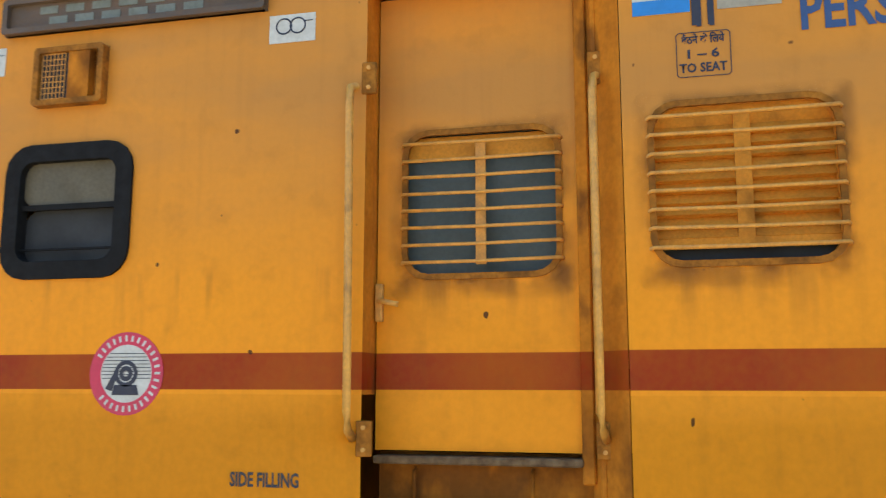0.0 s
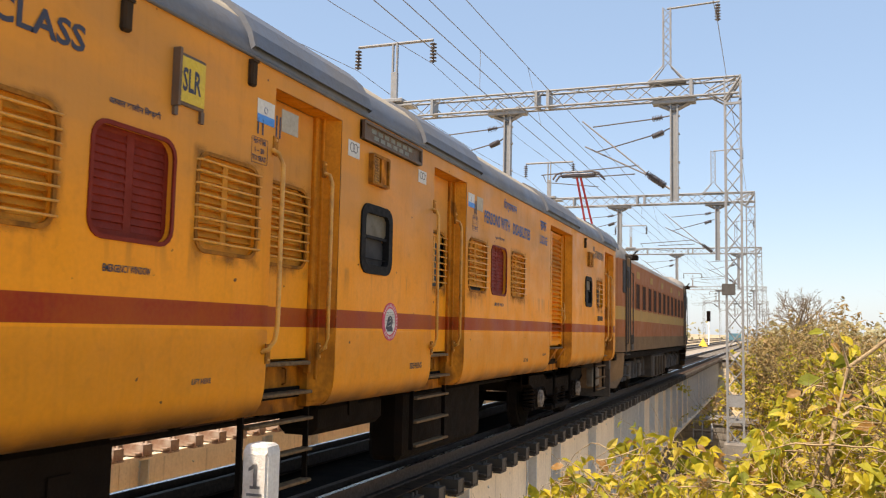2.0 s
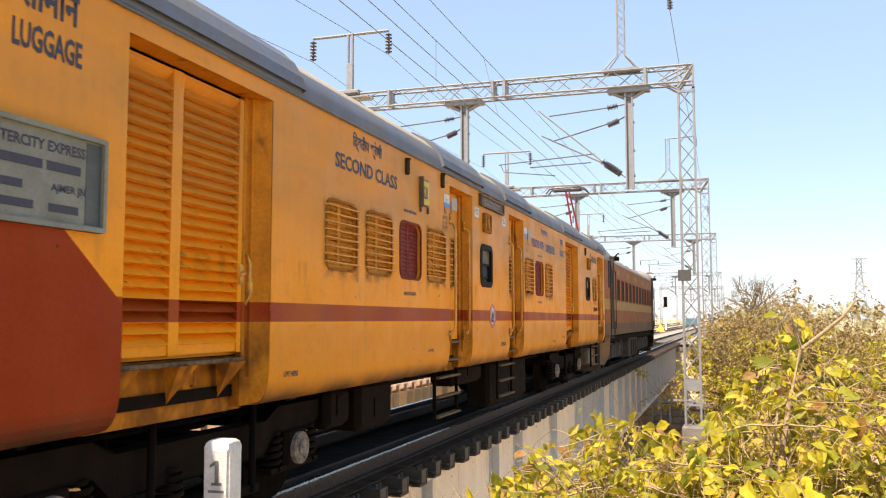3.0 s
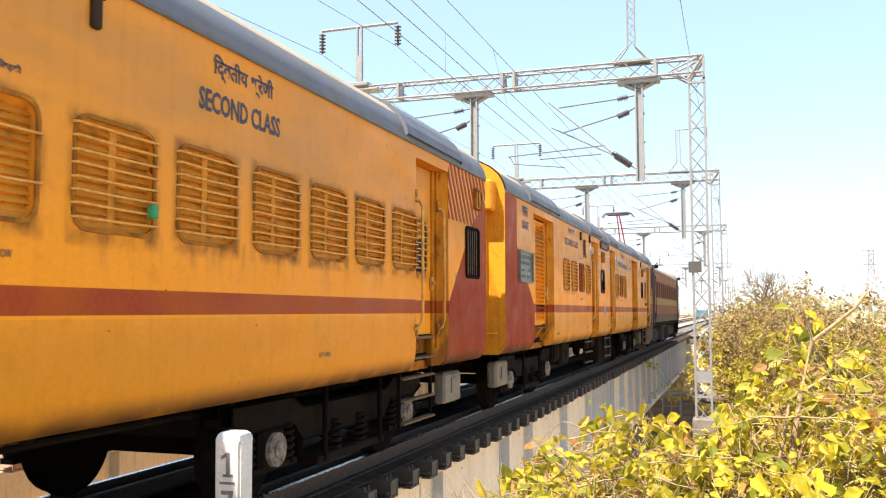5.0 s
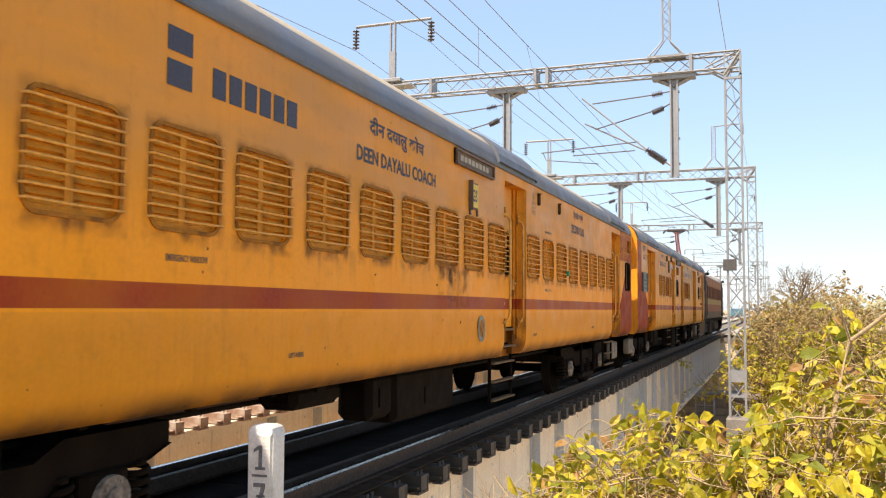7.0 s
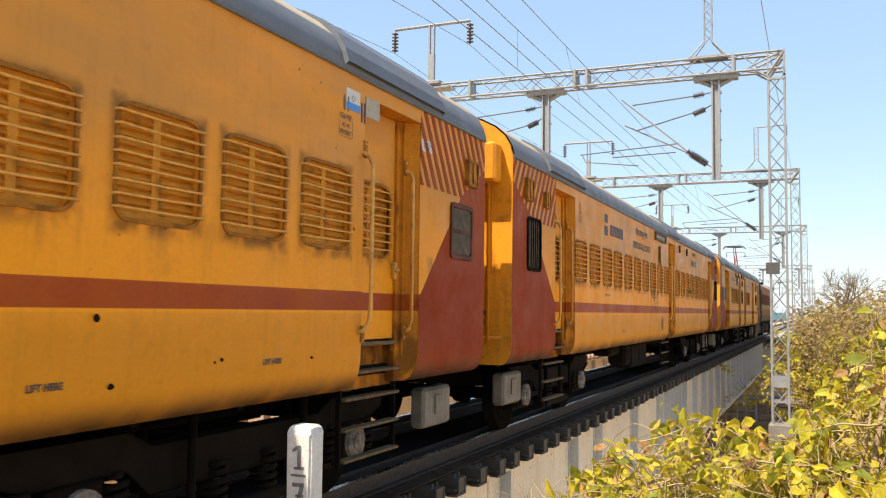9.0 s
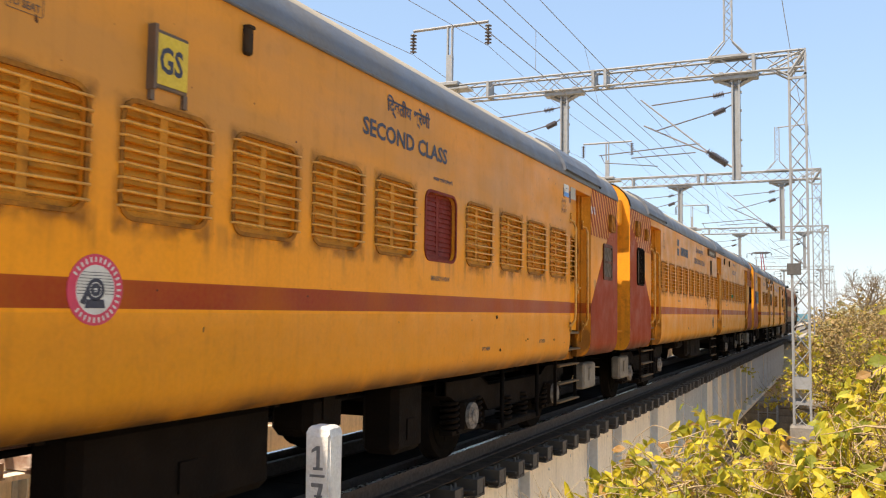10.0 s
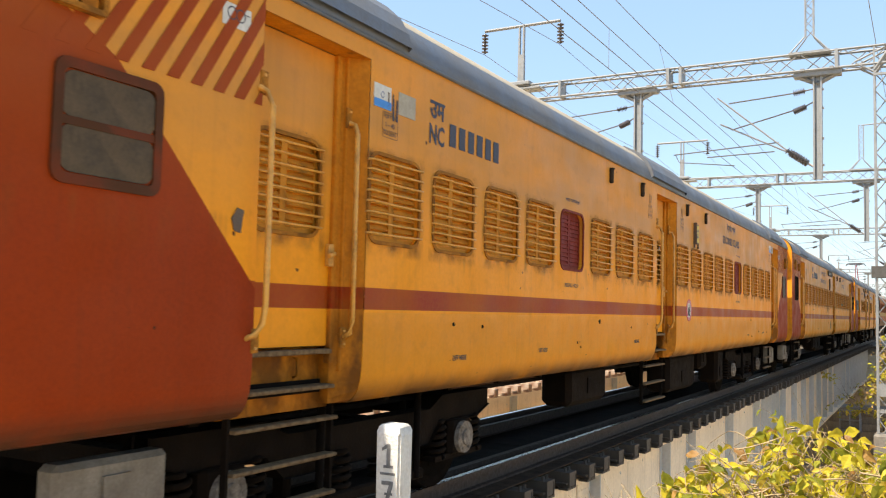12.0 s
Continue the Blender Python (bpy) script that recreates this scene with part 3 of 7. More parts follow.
def once(make):
    keep = {}

    def get(*key):
        if key not in keep:
            keep[key] = make(*key)
        return keep[key]
    return get


@once
def frame_mesh(w, h, mat):
    bm = bmesh.new()
    ring(bm, rounded(w + 0.035, h + 0.035, 0.105), rounded(w - 0.012, h - 0.012, 0.085), -0.004, 0.009)
    return mesh_of("window", bm, mat)


@once
def bar_mesh(w, mat):
    bm = bmesh.new()
    tube(bm, [(-0.006, -w / 2 - 0.02, 0), (0.028, -w / 2 - 0.008, 0), (0.030, 0, -0.003), (0.028, w / 2 + 0.008, 0), (-0.006, w / 2 + 0.02, 0)], 0.0075, 6)
    return mesh_of("bar", bm, mat)


@once
def shutter(w, h, mat, gap):
    return shutter_mesh("shutter", w, h, mat, gap)


@once
def flat_mesh(name, w, h, x, mat):
    bm = bmesh.new()
    plate(bm, rounded(w, h, min(0.07, h * 0.3)), x, 0.004)
    return mesh_of(name, bm, mat)


@once
def grime_mesh(w, h):
    bm = bmesh.new()
    ring(bm, [(y, z - 0.02) for y, z in rounded(w + 0.20, h + 0.22, 0.16)], rounded(w + 0.02, h + 0.02, 0.10), 0.0018, 0.0024)
    return mesh_of("grime", bm, "soot")


@once
def mullion_mesh(h, mat):
    bm = bmesh.new()
    box(bm, -0.012, 0.0, -0.02, 0.02, -h / 2, h / 2)
    return mesh_of("mullion", bm, mat)


def window(parent, y, kind="grille", z=WIN_Z, w=WIN_W, h=WIN_H, x=SIDE, bars=8, sag=0):
    """A coach window in its opening: frame, shutter or panes, and round guard bars."""
    at = pose(x, y, z)
    if kind == "emergency":
        wi = share("window", frame_mesh(w, h, "emergency"), parent, "red emergency window with closed louvres", at)
        share("shutter", shutter(w, h, "emergency", 0.0), wi)
        return wi
    if kind == "toilet":
        bm = bmesh.new()
        ring(bm, rounded(w + 0.05, h + 0.05, 0.12), rounded(w - 0.10, h - 0.10, 0.06), -0.05, 0.016)
        wi = part("window", bm, "rubber", parent, "lavatory window in black rubber frame, half open", at)
        share("upper_pane", flat_mesh("upper_pane", w - 0.09, (h - 0.09) * 0.42, -0.02, "dusty_glass"), wi, "", pose(0, 0, (h - 0.09) * 0.28))
        bm = bmesh.new()
        box(bm, -0.028, -0.008, -w / 2 + 0.05, w / 2 - 0.05, -0.012 + 0.02, 0.012 + 0.02)
        box(bm, -0.028, -0.012, -w / 2 + 0.05, w / 2 - 0.05, -h / 2 + 0.10, -h / 2 + 0.108)
        part("glazing_bar", bm, "rubber", wi)
        # dark sheet in the open lower half stands for the unlit inside
        share("lower_pane", flat_mesh("lower_pane", w - 0.09, (h - 0.09) * 0.55, -0.045, "dark_in"), wi, "", pose(0, 0, -(h - 0.09) * 0.24))
        return wi
    if kind == "barred":
        bm = bmesh.new()
        ring(bm, rounded(w + 0.02, h + 0.02, 0.07), rounded(w - 0.06, h - 0.06, 0.04), -0.04, 0.022)
        wi = part("window", bm, "under", parent, "lavatory window with upright guard bars", at)
        share("pane", flat_mesh("pane", w - 0.05, h - 0.05, 0.009, "dusk_glass"), wi)
        for k in range(6):
            share("bar", bar_mesh(h - 0.06, "under"), wi, "", pose(0.006, (k - 2.5) * w * 0.15, 0, 90))
        return wi
    if kind == "end":
        bm = bmesh.new()
        ring(bm, rounded(w + 0.03, h + 0.03, 0.06), rounded(w - 0.06, h - 0.06, 0.03), -0.04, 0.018)
        wi = part("window", bm, "maroon", parent, "dusty two-pane lavatory window in a maroon frame", at)
        for s in (1, -1):
            share("pane", flat_mesh("pane", w - 0.05, h * 0.41, 0.010, "dusk_glass"), wi, "", pose(0, 0, s * h * 0.225))
        bm = bmesh.new()
        box(bm, -0.02, 0.014, -w / 2 + 0.03, w / 2 - 0.03, -0.018, 0.018)
        part("glazing_bar", bm, "maroon", wi)
        return wi
    wi = share("window", frame_mesh(w, h, "grimy"), parent, {"open": "barred window with its shutter raised"}.get(kind, ""), at)
    share("grime", grime_mesh(w, h), wi)
    if kind == "open":
        share("blind", flat_mesh("blind", w + 0.1, h + 0.04, -0.055, "blind"), wi)
        share("shutter", shutter(w, 0.09, "shutter", 0.0), wi, "", pose(0, 0, h / 2 - 0.05))
        share("mullion", mullion_mesh(h * 0.86, "bars"), wi)
    elif kind == "dark":
        # here the sheet is painted dark in place of the unlit coach interior
        share("blind", flat_mesh("blind", w + 0.1, h + 0.04, -0.055, "dark_in"), wi)
        share("shutter", shutter(w, h * 0.34, "shutter", 0.0), wi, "", pose(0, 0, h * 0.33))
        share("mullion", mullion_mesh(h * 0.86, "bars"), wi)
    else:
        gap = 0.05 if kind == "gap" else 0.0
        share("shutter", shutter(w + 0.06, h, "shutter", gap), wi)
        if gap:
            # dark sheet behind the gap, for the interior's shade
            share("blind", flat_mesh("blind", w, h, -0.056, "dark_in"), wi)
    for k in range(bars):
        zz = -h / 2 + h * (k + 0.75) / (bars + 0.4)
        share("bar", bar_mesh(w, "bars"), wi, "", pose(0, 0, zz, random.uniform(-0.5, 0.5) + sag))
    return wi


@once
def handrail_mesh(front):
    """A tube with bent ends and two foot plates: straight, or cranked at its foot."""
    bm = bmesh.new()
    if front == "straight":
        pts = [(0.0, -0.055, 2.72), (0.05, -0.06, 2.70), (0.07, -0.055, 2.64), (0.07, -0.045, 1.46), (0.05, -0.045, 1.39), (0.0, -0.045, 1.36)]
    elif front:
        pts = [(0.0, 0, 2.72), (0.05, -0.005, 2.70), (0.075, -0.01, 2.64), (0.075, -0.01, 1.46), (0.055, 0.0, 1.39), (0.0, 0.005, 1.36)]
    else:
        pts = [(0.0, -0.03, 2.72), (0.045, -0.02, 2.69), (0.07, 0.0, 2.62), (0.07, 0.0, 1.55), (0.06, -0.01, 1.45), (0.03, -0.035, 1.39), (-0.01, -0.07, 1.37)]
    tube(bm, pts, 0.0165, 8)
    for z in (2.75, 1.36):
        soft_box(bm, -0.012, 0.008, -0.03, 0.03, z - 0.065, z + 0.065, 0.004, 1)
        for dz in (-0.04, 0.04):
            disc(bm, (0.01, 0, z + dz), "x", 0.009, 0.012, 6)
    return mesh_of("handrail", bm, ["rail_paint", "grimy"])


def doorway(parent, y0, y1, kind="grille", hand=True, latch_rear=False):
    """A recessed doorway from y0 to y1: jambs, door leaf with its window and latch, sill, steps and two handrails."""
    ym, w, xb = (y0 + y1) / 2, y1 - y0, SIDE - DEPTH
    bm = bmesh.new()
    yj = y1 - SPLAY
    zs = [0.95, 0.98, 1.03, 1.09, 1.16, 1.30, 1.52, HEAD]
    bm.faces.new([bm.verts.new((foot_x(z), y0, z)) for z in zs] + [bm.verts.new((xb - 0.1, y0, z)) for z in (HEAD, 0.95)])
    for za, zb in zip(zs, zs[1:]):      # forward jamb, slanting back to the door and down to the foot of the side
        bm.faces.new([bm.verts.new(p) for p in ((xb, yj, za), (max(xb, foot_x(za) - 0.003), y1 - 0.003, za), (foot_x(zb) - 0.003, y1 - 0.003, zb), (xb, yj, zb))])
    bm.faces.new([bm.verts.new(p) for p in ((xb - 0.1, yj, 0.95), (xb, yj, 0.95), (xb, yj, 1.30), (xb - 0.1, yj, 1.30))])
    bm.faces.new([bm.verts.new(p) for p in ((xb, y0, HEAD - 0.005), (SIDE - 0.003, y0, HEAD - 0.005), (SIDE - 0.003, y1, HEAD - 0.005), (xb, y1, HEAD - 0.005))])
    soft_box(bm, xb - 0.02, xb + 0.03, yj - 0.035, yj + 0.012, 1.20, HEAD, 0.006)      # door stop
    soft_box(bm, xb + 0.03, xb + 0.06, yj + 0.03, yj + 0.055, 1.15, HEAD, 0.006)
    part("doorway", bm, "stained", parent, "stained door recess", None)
    bm = bmesh.new()
    edges = []
    dy0, dy1 = y0 + 0.006, y1 - SPLAY - 0.035
    wy = y0 + 0.425
    if kind != "shutter":
        loops = [[(dy0, 1.31), (dy1, 1.31), (dy1, HEAD - 0.01), (dy0, HEAD - 0.01)], [(wy + a, WIN_Z + b) for a, b in rounded(WIN_W - 0.02, WIN_H, 0.10)]]
        for lp in loops:
            vs = [bm.verts.new((xb, a, b)) for a, b in lp]
            edges += [bm.edges.new((vs[k], vs[(k + 1) % len(vs)])) for k in range(len(vs))]
        bmesh.ops.triangle_fill(bm, use_beauty=True, edges=edges, normal=(1, 0, 0))
        box(bm, xb - 0.03, xb - 0.004, dy0, dy1, 1.31, 1.34)
        leaf = part("door", bm, "livery", parent, "closed yellow steel door")
        window(leaf, wy, kind, x=xb, w=WIN_W - 0.02, bars=8)
    else:
        box(bm, xb - 0.06, xb - 0.036, dy0, dy1, 1.31, HEAD - 0.01)
        leaf = part("door", bm, "livery", parent, "closed louvred sliding luggage door")
        bays = [(y0 + 0.05, y0 + 0.05 + (w - 0.3) * 0.42), (y0 + 0.05 + (w - 0.3) * 0.50, dy1 - 0.05)]
        for a, b in ((y0 + 0.01, y0 + 0.05), (bays[0][1], bays[1][0]), (bays[1][1], dy1)):
            bm = bmesh.new()
            box(bm, xb - 0.036, xb + 0.022, a, b, 1.33, HEAD - 0.03)
            part("door_rail", bm, "livery", leaf)
        for a, b in bays:
            bm = bmesh.new()
            louvred(bm, [(a, 1), (b, 1)], 1.335, HEAD - 0.03, 0.069, xb - 0.035, xb + 0.03, xb + 0.012)
            part("louvre_panel", bm, "livery", leaf)
        for a in np.linspace(y0 + 0.12, y1 - 0.35, 3):      # gusset brackets under the sill
            bm = bmesh.new()
            v = [bm.verts.new(p) for p in ((SIDE - 0.04, a - 0.10, 1.27), (SIDE - 0.04, a + 0.10, 1.27), (SIDE - 0.2, a, 1.03), (xb, a - 0.1, 1.27), (xb, a + 0.1, 1.27))]
            bm.faces.new(v[:3]), bm.faces.new((v[0], v[2], v[3])), bm.faces.new((v[1], v[4], v[2]))
            part("bracket", bm, "stained", parent)
    bm = bmesh.new()
    if latch_rear:
        soft_box(bm, xb, xb + 0.03, dy0 + 0.0, dy0 + 0.03, 1.80, 1.95, 0.005)
        for z in (1.82, 1.93):
            disc(bm, (xb + 0.03, dy0 + 0.015, z), "x", 0.008, 0.01, 6)
        tube(bm, [(xb + 0.02, dy0 + 0.015, 1.88), (xb + 0.05, dy0 + 0.03, 1.88), (xb + 0.052, dy0 + 0.10, 1.865)], 0.012, 6)
    else:
        soft_box(bm, xb + 0.0, xb + 0.035, dy1 - 0.04, dy1 + 0.01, 1.80, 1.94, 0.005)
        tube(bm, [(xb + 0.03, dy1 - 0.01, 1.88), (xb + 0.06, dy1 - 0.02, 1.88), (xb + 0.065, dy1 - 0.08, 1.86)], 0.013, 6)
    if kind == "shutter":
        tube(bm, [(xb + 0.04, dy1 + 0.03, 2.02), (xb + 0.05, dy1 + 0.07, 1.95), (xb + 0.05, dy1 + 0.07, 1.72), (xb + 0.03, dy1 + 0.04, 1.66)], 0.013, 6)
        soft_box(bm, xb + 0.03, xb + 0.065, dy1 + 0.05, dy1 + 0.09, 1.74, 1.82, 0.006)
    part("latch", bm, "rail_paint", leaf)
    # sill, riser panel and steps
    bm = bmesh.new()
    soft_box(bm, xb - 0.06, xb + 0.045, y0 + 0.01, yj - 0.03, 1.262, 1.292, 0.006)
    part("sill", bm, "step", parent)
    bm = bmesh.new()
    box(bm, xb - 0.10, xb - 0.08, y0, y1, 0.92, 1.30)
    for y in (y0 + 0.15, y0 + w * 0.62):
        tube(bm, [(xb - 0.08, y, 1.24), (xb - 0.05, y, 1.23), (xb - 0.05, y, 1.13), (xb - 0.08, y, 1.12)], 0.008, 5)
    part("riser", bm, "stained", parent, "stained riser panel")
    if kind != "shutter":
        for z, out, lo, hi in ((1.075, 0, y0 + 0.01, yj), (0.87, 1, y0 + 0.06, y1 - 0.03), (0.64, 1, y0 + 0.06, y1 - 0.03), (0.41, 1, y0 + 0.06, y1 - 0.03)):
            bm = bmesh.new()
            soft_box(bm, SIDE - (0.24 if out else 0.30), SIDE - (0.15 if out else 0.10), lo, hi, z - 0.024, z, 0.006)
            part("step", bm, "step", parent)
        for y in (y0 + 0.04, y1 - 0.05):
            bm = bmesh.new()
            box(bm, SIDE - 0.23, SIDE - 0.19, y, y + 0.022, 0.36, 1.02)
            part("step_hanger", bm, "under", parent)
    if hand:
        share("handrail", handrail_mesh("straight" if kind == "open" else False), parent, "", pose(SIDE, y0 + 0.012, 0))
        share("handrail", handrail_mesh(True), parent, "", pose(SIDE - 0.09, y1 - 0.095, 0))
    # curved rain hood over the doorway
    bm = bmesh.new()
    hood = [(x * 1.012 + 0.012, z + 0.022) for x, z in ROOF[1:6]]
    sweep(bm, hood, y0 - 0.35, y1 + 0.42)
    for y in (y0 - 0.35, y1 + 0.42):
        q = hood + [(x, z) for x, z in ROOF[5:0:-1]]
        bm.faces.new([bm.verts.new((x, y, z)) for x, z in q])
    part("door_hood", bm, "roof", parent, "slate rain hood")


def vent(parent, y, z, w=0.34, h=0.26):
    """A boxed lavatory air vent with a wire grid."""
    bm = bmesh.new()
    ring(bm, rounded(w, h, 0.012, 1), rounded(w - 0.05, h - 0.05, 0.008, 1), -0.03, 0.045)
    box(bm, -0.02, 0.0, -w / 2, w / 2, -h / 2, h / 2)
    v = part("vent", bm, "grimy", parent, "stained air vent box", pose(SIDE, y, z))
    bm = bmesh.new()
    for k in range(7):
        box(bm, 0.028, 0.031, -w * 0.40 + k * w * 0.055, -w * 0.40 + k * w * 0.055 + 0.003, -h / 2 + 0.03, h / 2 - 0.03)
    for k in range(9):
        box(bm, 0.028, 0.031, -w * 0.40, -w * 0.06, -h / 2 + 0.03 + k * (h - 0.06) / 8, -h / 2 + 0.033 + k * (h - 0.06) / 8)
    part("grid", bm, "bars", v)
    bm = bmesh.new()
    box(bm, 0.0, 0.026, -w * 0.42, -w * 0.03, -h / 2 + 0.028, h / 2 - 0.028)
    part("backing", bm, "dark_in", v)
    bm = bmesh.new()
    box(bm, 0.0, 0.04, 0.0, w * 0.30, -h / 2 + 0.026, h / 2 - 0.026)
    part("flap", bm, "stained", v)


def cap_vent(parent, y, z):
    bm = bmesh.new()
    soft_box(bm, -0.01, 0.035, -0.034, 0.034, -0.085, 0.08, 0.012)
    box(bm, 0.0, 0.045, -0.03, 0.03, 0.07, 0.086)
    part("cowl", bm, "sooty", parent, "small dark ventilator cowl", pose(SIDE, y, z))


def emblem(parent, y, z):
    """A round painted badge: red ring, white field, a dark engine shape in it."""
    bm = bmesh.new()
    circ = lambda r, n=40: [(r * math.cos(2 * math.pi * k / n), r * math.sin(2 * math.pi * k / n)) for k in range(n)]
    ring(bm, circ(0.165), circ(0.115), 0.0, 0.003)
    e = part("emblem", bm, "pink", parent, "round red and white painted badge", pose(SIDE, y, z))
    bm = bmesh.new()
    plate(bm, circ(0.117), 0.002, 0.002)
    part("field", bm, "white", e)
    bm = bmesh.new()
    for k in range(8):
        zz = -0.02 + k * 0.014
        hw = math.sqrt(max(0.0, 0.11 ** 2 - zz ** 2))
        box(bm, 0.002, 0.0032, -hw, hw, zz, zz + 0.003)
    ring(bm, circ(0.052, 24), circ(0.036, 24), 0.002, 0.004)
    ring(bm, circ(0.030, 20), circ(0.012, 20), 0.002, 0.004)
    plate(bm, [(-0.06, -0.085), (0.06, -0.085), (0.05, -0.045), (-0.05, -0.045)], 0.004, 0.002)
    plate(bm, [(-0.09, -0.06), (-0.035, 0.04), (-0.02, 0.05), (-0.06, -0.07)], 0.0036, 0.001)
    part("drawing", bm, "ink", e)
    bm = bmesh.new()
    for k in range(26):
        a = radians(150 - k * 11.5)
        if 60 < math.degrees(a) % 360 < 66:
            continue
        c, s = math.cos(a), math.sin(a)
        q = [(0.128, -0.005), (0.152, -0.005), (0.152, 0.005), (0.128, 0.005)]
        plate(bm, [(r * c - t * s, r * s + t * c) for r, t in q], 0.0042, 0.001)
    part("rim_marks", bm, "white", e)


def panel(parent, name, outline, mat, label="", x=SIDE + 0.003, holes=()):
    bm = bmesh.new()
    if holes:
        edges = []
        for lp in [outline] + [[(y + a, z + b) for a, b in rounded(w, h, r)] for y, z, w, h, r in holes]:
            vs = [bm.verts.new((x, a, b)) for a, b in lp]
            edges += [bm.edges.new((vs[k], vs[(k + 1) % len(vs)])) for k in range(len(vs))]
        bmesh.ops.triangle_fill(bm, use_beauty=True, use_dissolve=False, edges=edges, normal=(1, 0, 0))
        return part(name, bm, mat, parent, label)
    plate(bm, outline, x, 0.003)
    return part(name, bm, mat, parent, label)


def red_end(parent, y_end, y_door, sign, diagonal, stripes, holes=()):
    """Maroon coach end: a raked lower panel and slanting bars above it. sign +1: the end lies toward +y of the door."""
    lo = 1.535
    if stripes:
        k = [(y_door, lo + 0.10), (y_door + sign * abs(y_end - y_door) * 0.60, diagonal), (y_end, diagonal + 0.35), (y_end, lo)]
    else:
        k = [(y_door, lo + 0.10), (y_door + sign * abs(y_end - y_door) * 0.62, diagonal), (y_door + sign * abs(y_end - y_door) * 0.62, TOP - 0.03), (y_end, TOP - 0.03), (y_end, lo)]
    k = [(y_door, lo)] + k
    panel(parent, "end_panel", k if sign > 0 else k[::-1], "maroon", "maroon painted end panel", SIDE + 0.003, holes)
    bm = bmesh.new()
    prof = [(x + 0.003, z) for x, z in TURN]
    prof[0] = (SIDE + 0.003, lo)
    sweep(bm, prof[::-1], min(y_door, y_end), max(y_door, y_end))
    part("end_foot", bm, "maroon", parent)
    if stripes:
        a, b = min(y_door, y_end), max(y_door, y_end)
        z0, z1 = 2.62, TOP - 0.02
        bm = bmesh.new()
        step, run = (b - a) / 7.5, (z1 - z0) * 0.62
        for i in range(-8, 14):
            base = a + i * step * 0.72
            q = [(base, z0), (base + step * 0.36, z0), (base + step * 0.36 - sign * run, z1), (base - sign * run, z1)]
            c = clip_poly(q, a, b)
            if len(c) > 2:
                plate(bm, c, SIDE + 0.0045, 0.002)
        part("warning_stripes", bm, "maroon", parent, "slanting maroon warning stripes")


def clip_poly(q, a, b):
    """Clips a polygon in (y, z) to a <= y <= b."""
    for lim, sg in ((a, 1), (b, -1)):
        out = []
        for p, r in zip(q, q[1:] + q[:1]):
            ip, ir = sg * (p[0] - lim) >= 0, sg * (r[0] - lim) >= 0
            if ip:
                out.append(p)
            if ip != ir:
                t = (lim - p[0]) / (r[0] - p[0])
                out.append((lim, p[1] + t * (r[1] - p[1])))
        q = out
        if not q:
            break
    return q


def wheelset(parent, y, r=0.457, gauge=1.676):
    bm = bmesh.new()
    for s in (-1, 1):
        x = s * gauge / 2
        disc(bm, (x + s * 0.03, 0, 0), "x", r, 0.11, 28)
        disc(bm, (x - s * 0.04, 0, 0), "x", r + 0.028, 0.03, 28)
        disc(bm, (x + s * 0.09, 0, 0), "x", r * 0.80, 0.02, 24, 1)
        disc(bm, (x + s * 0.12, 0, 0), "x", 0.12, 0.10, 14)
        for k in range(6):
            a = math.pi * k / 3
            disc(bm, (x + s * 0.103, 0.25 * math.cos(a), 0.25 * math.sin(a)), "x", 0.035, 0.012, 8)
    tube(bm, [(-gauge / 2, 0, 0), (gauge / 2, 0, 0)], 0.08, 10)
    w = part("wheelset", bm, ["wheel", "pale"], parent, "steel wheelset blackened for the shade under the train", pose(0, y, r))
    WHEELS.append((w, y, r))


WHEELS = []


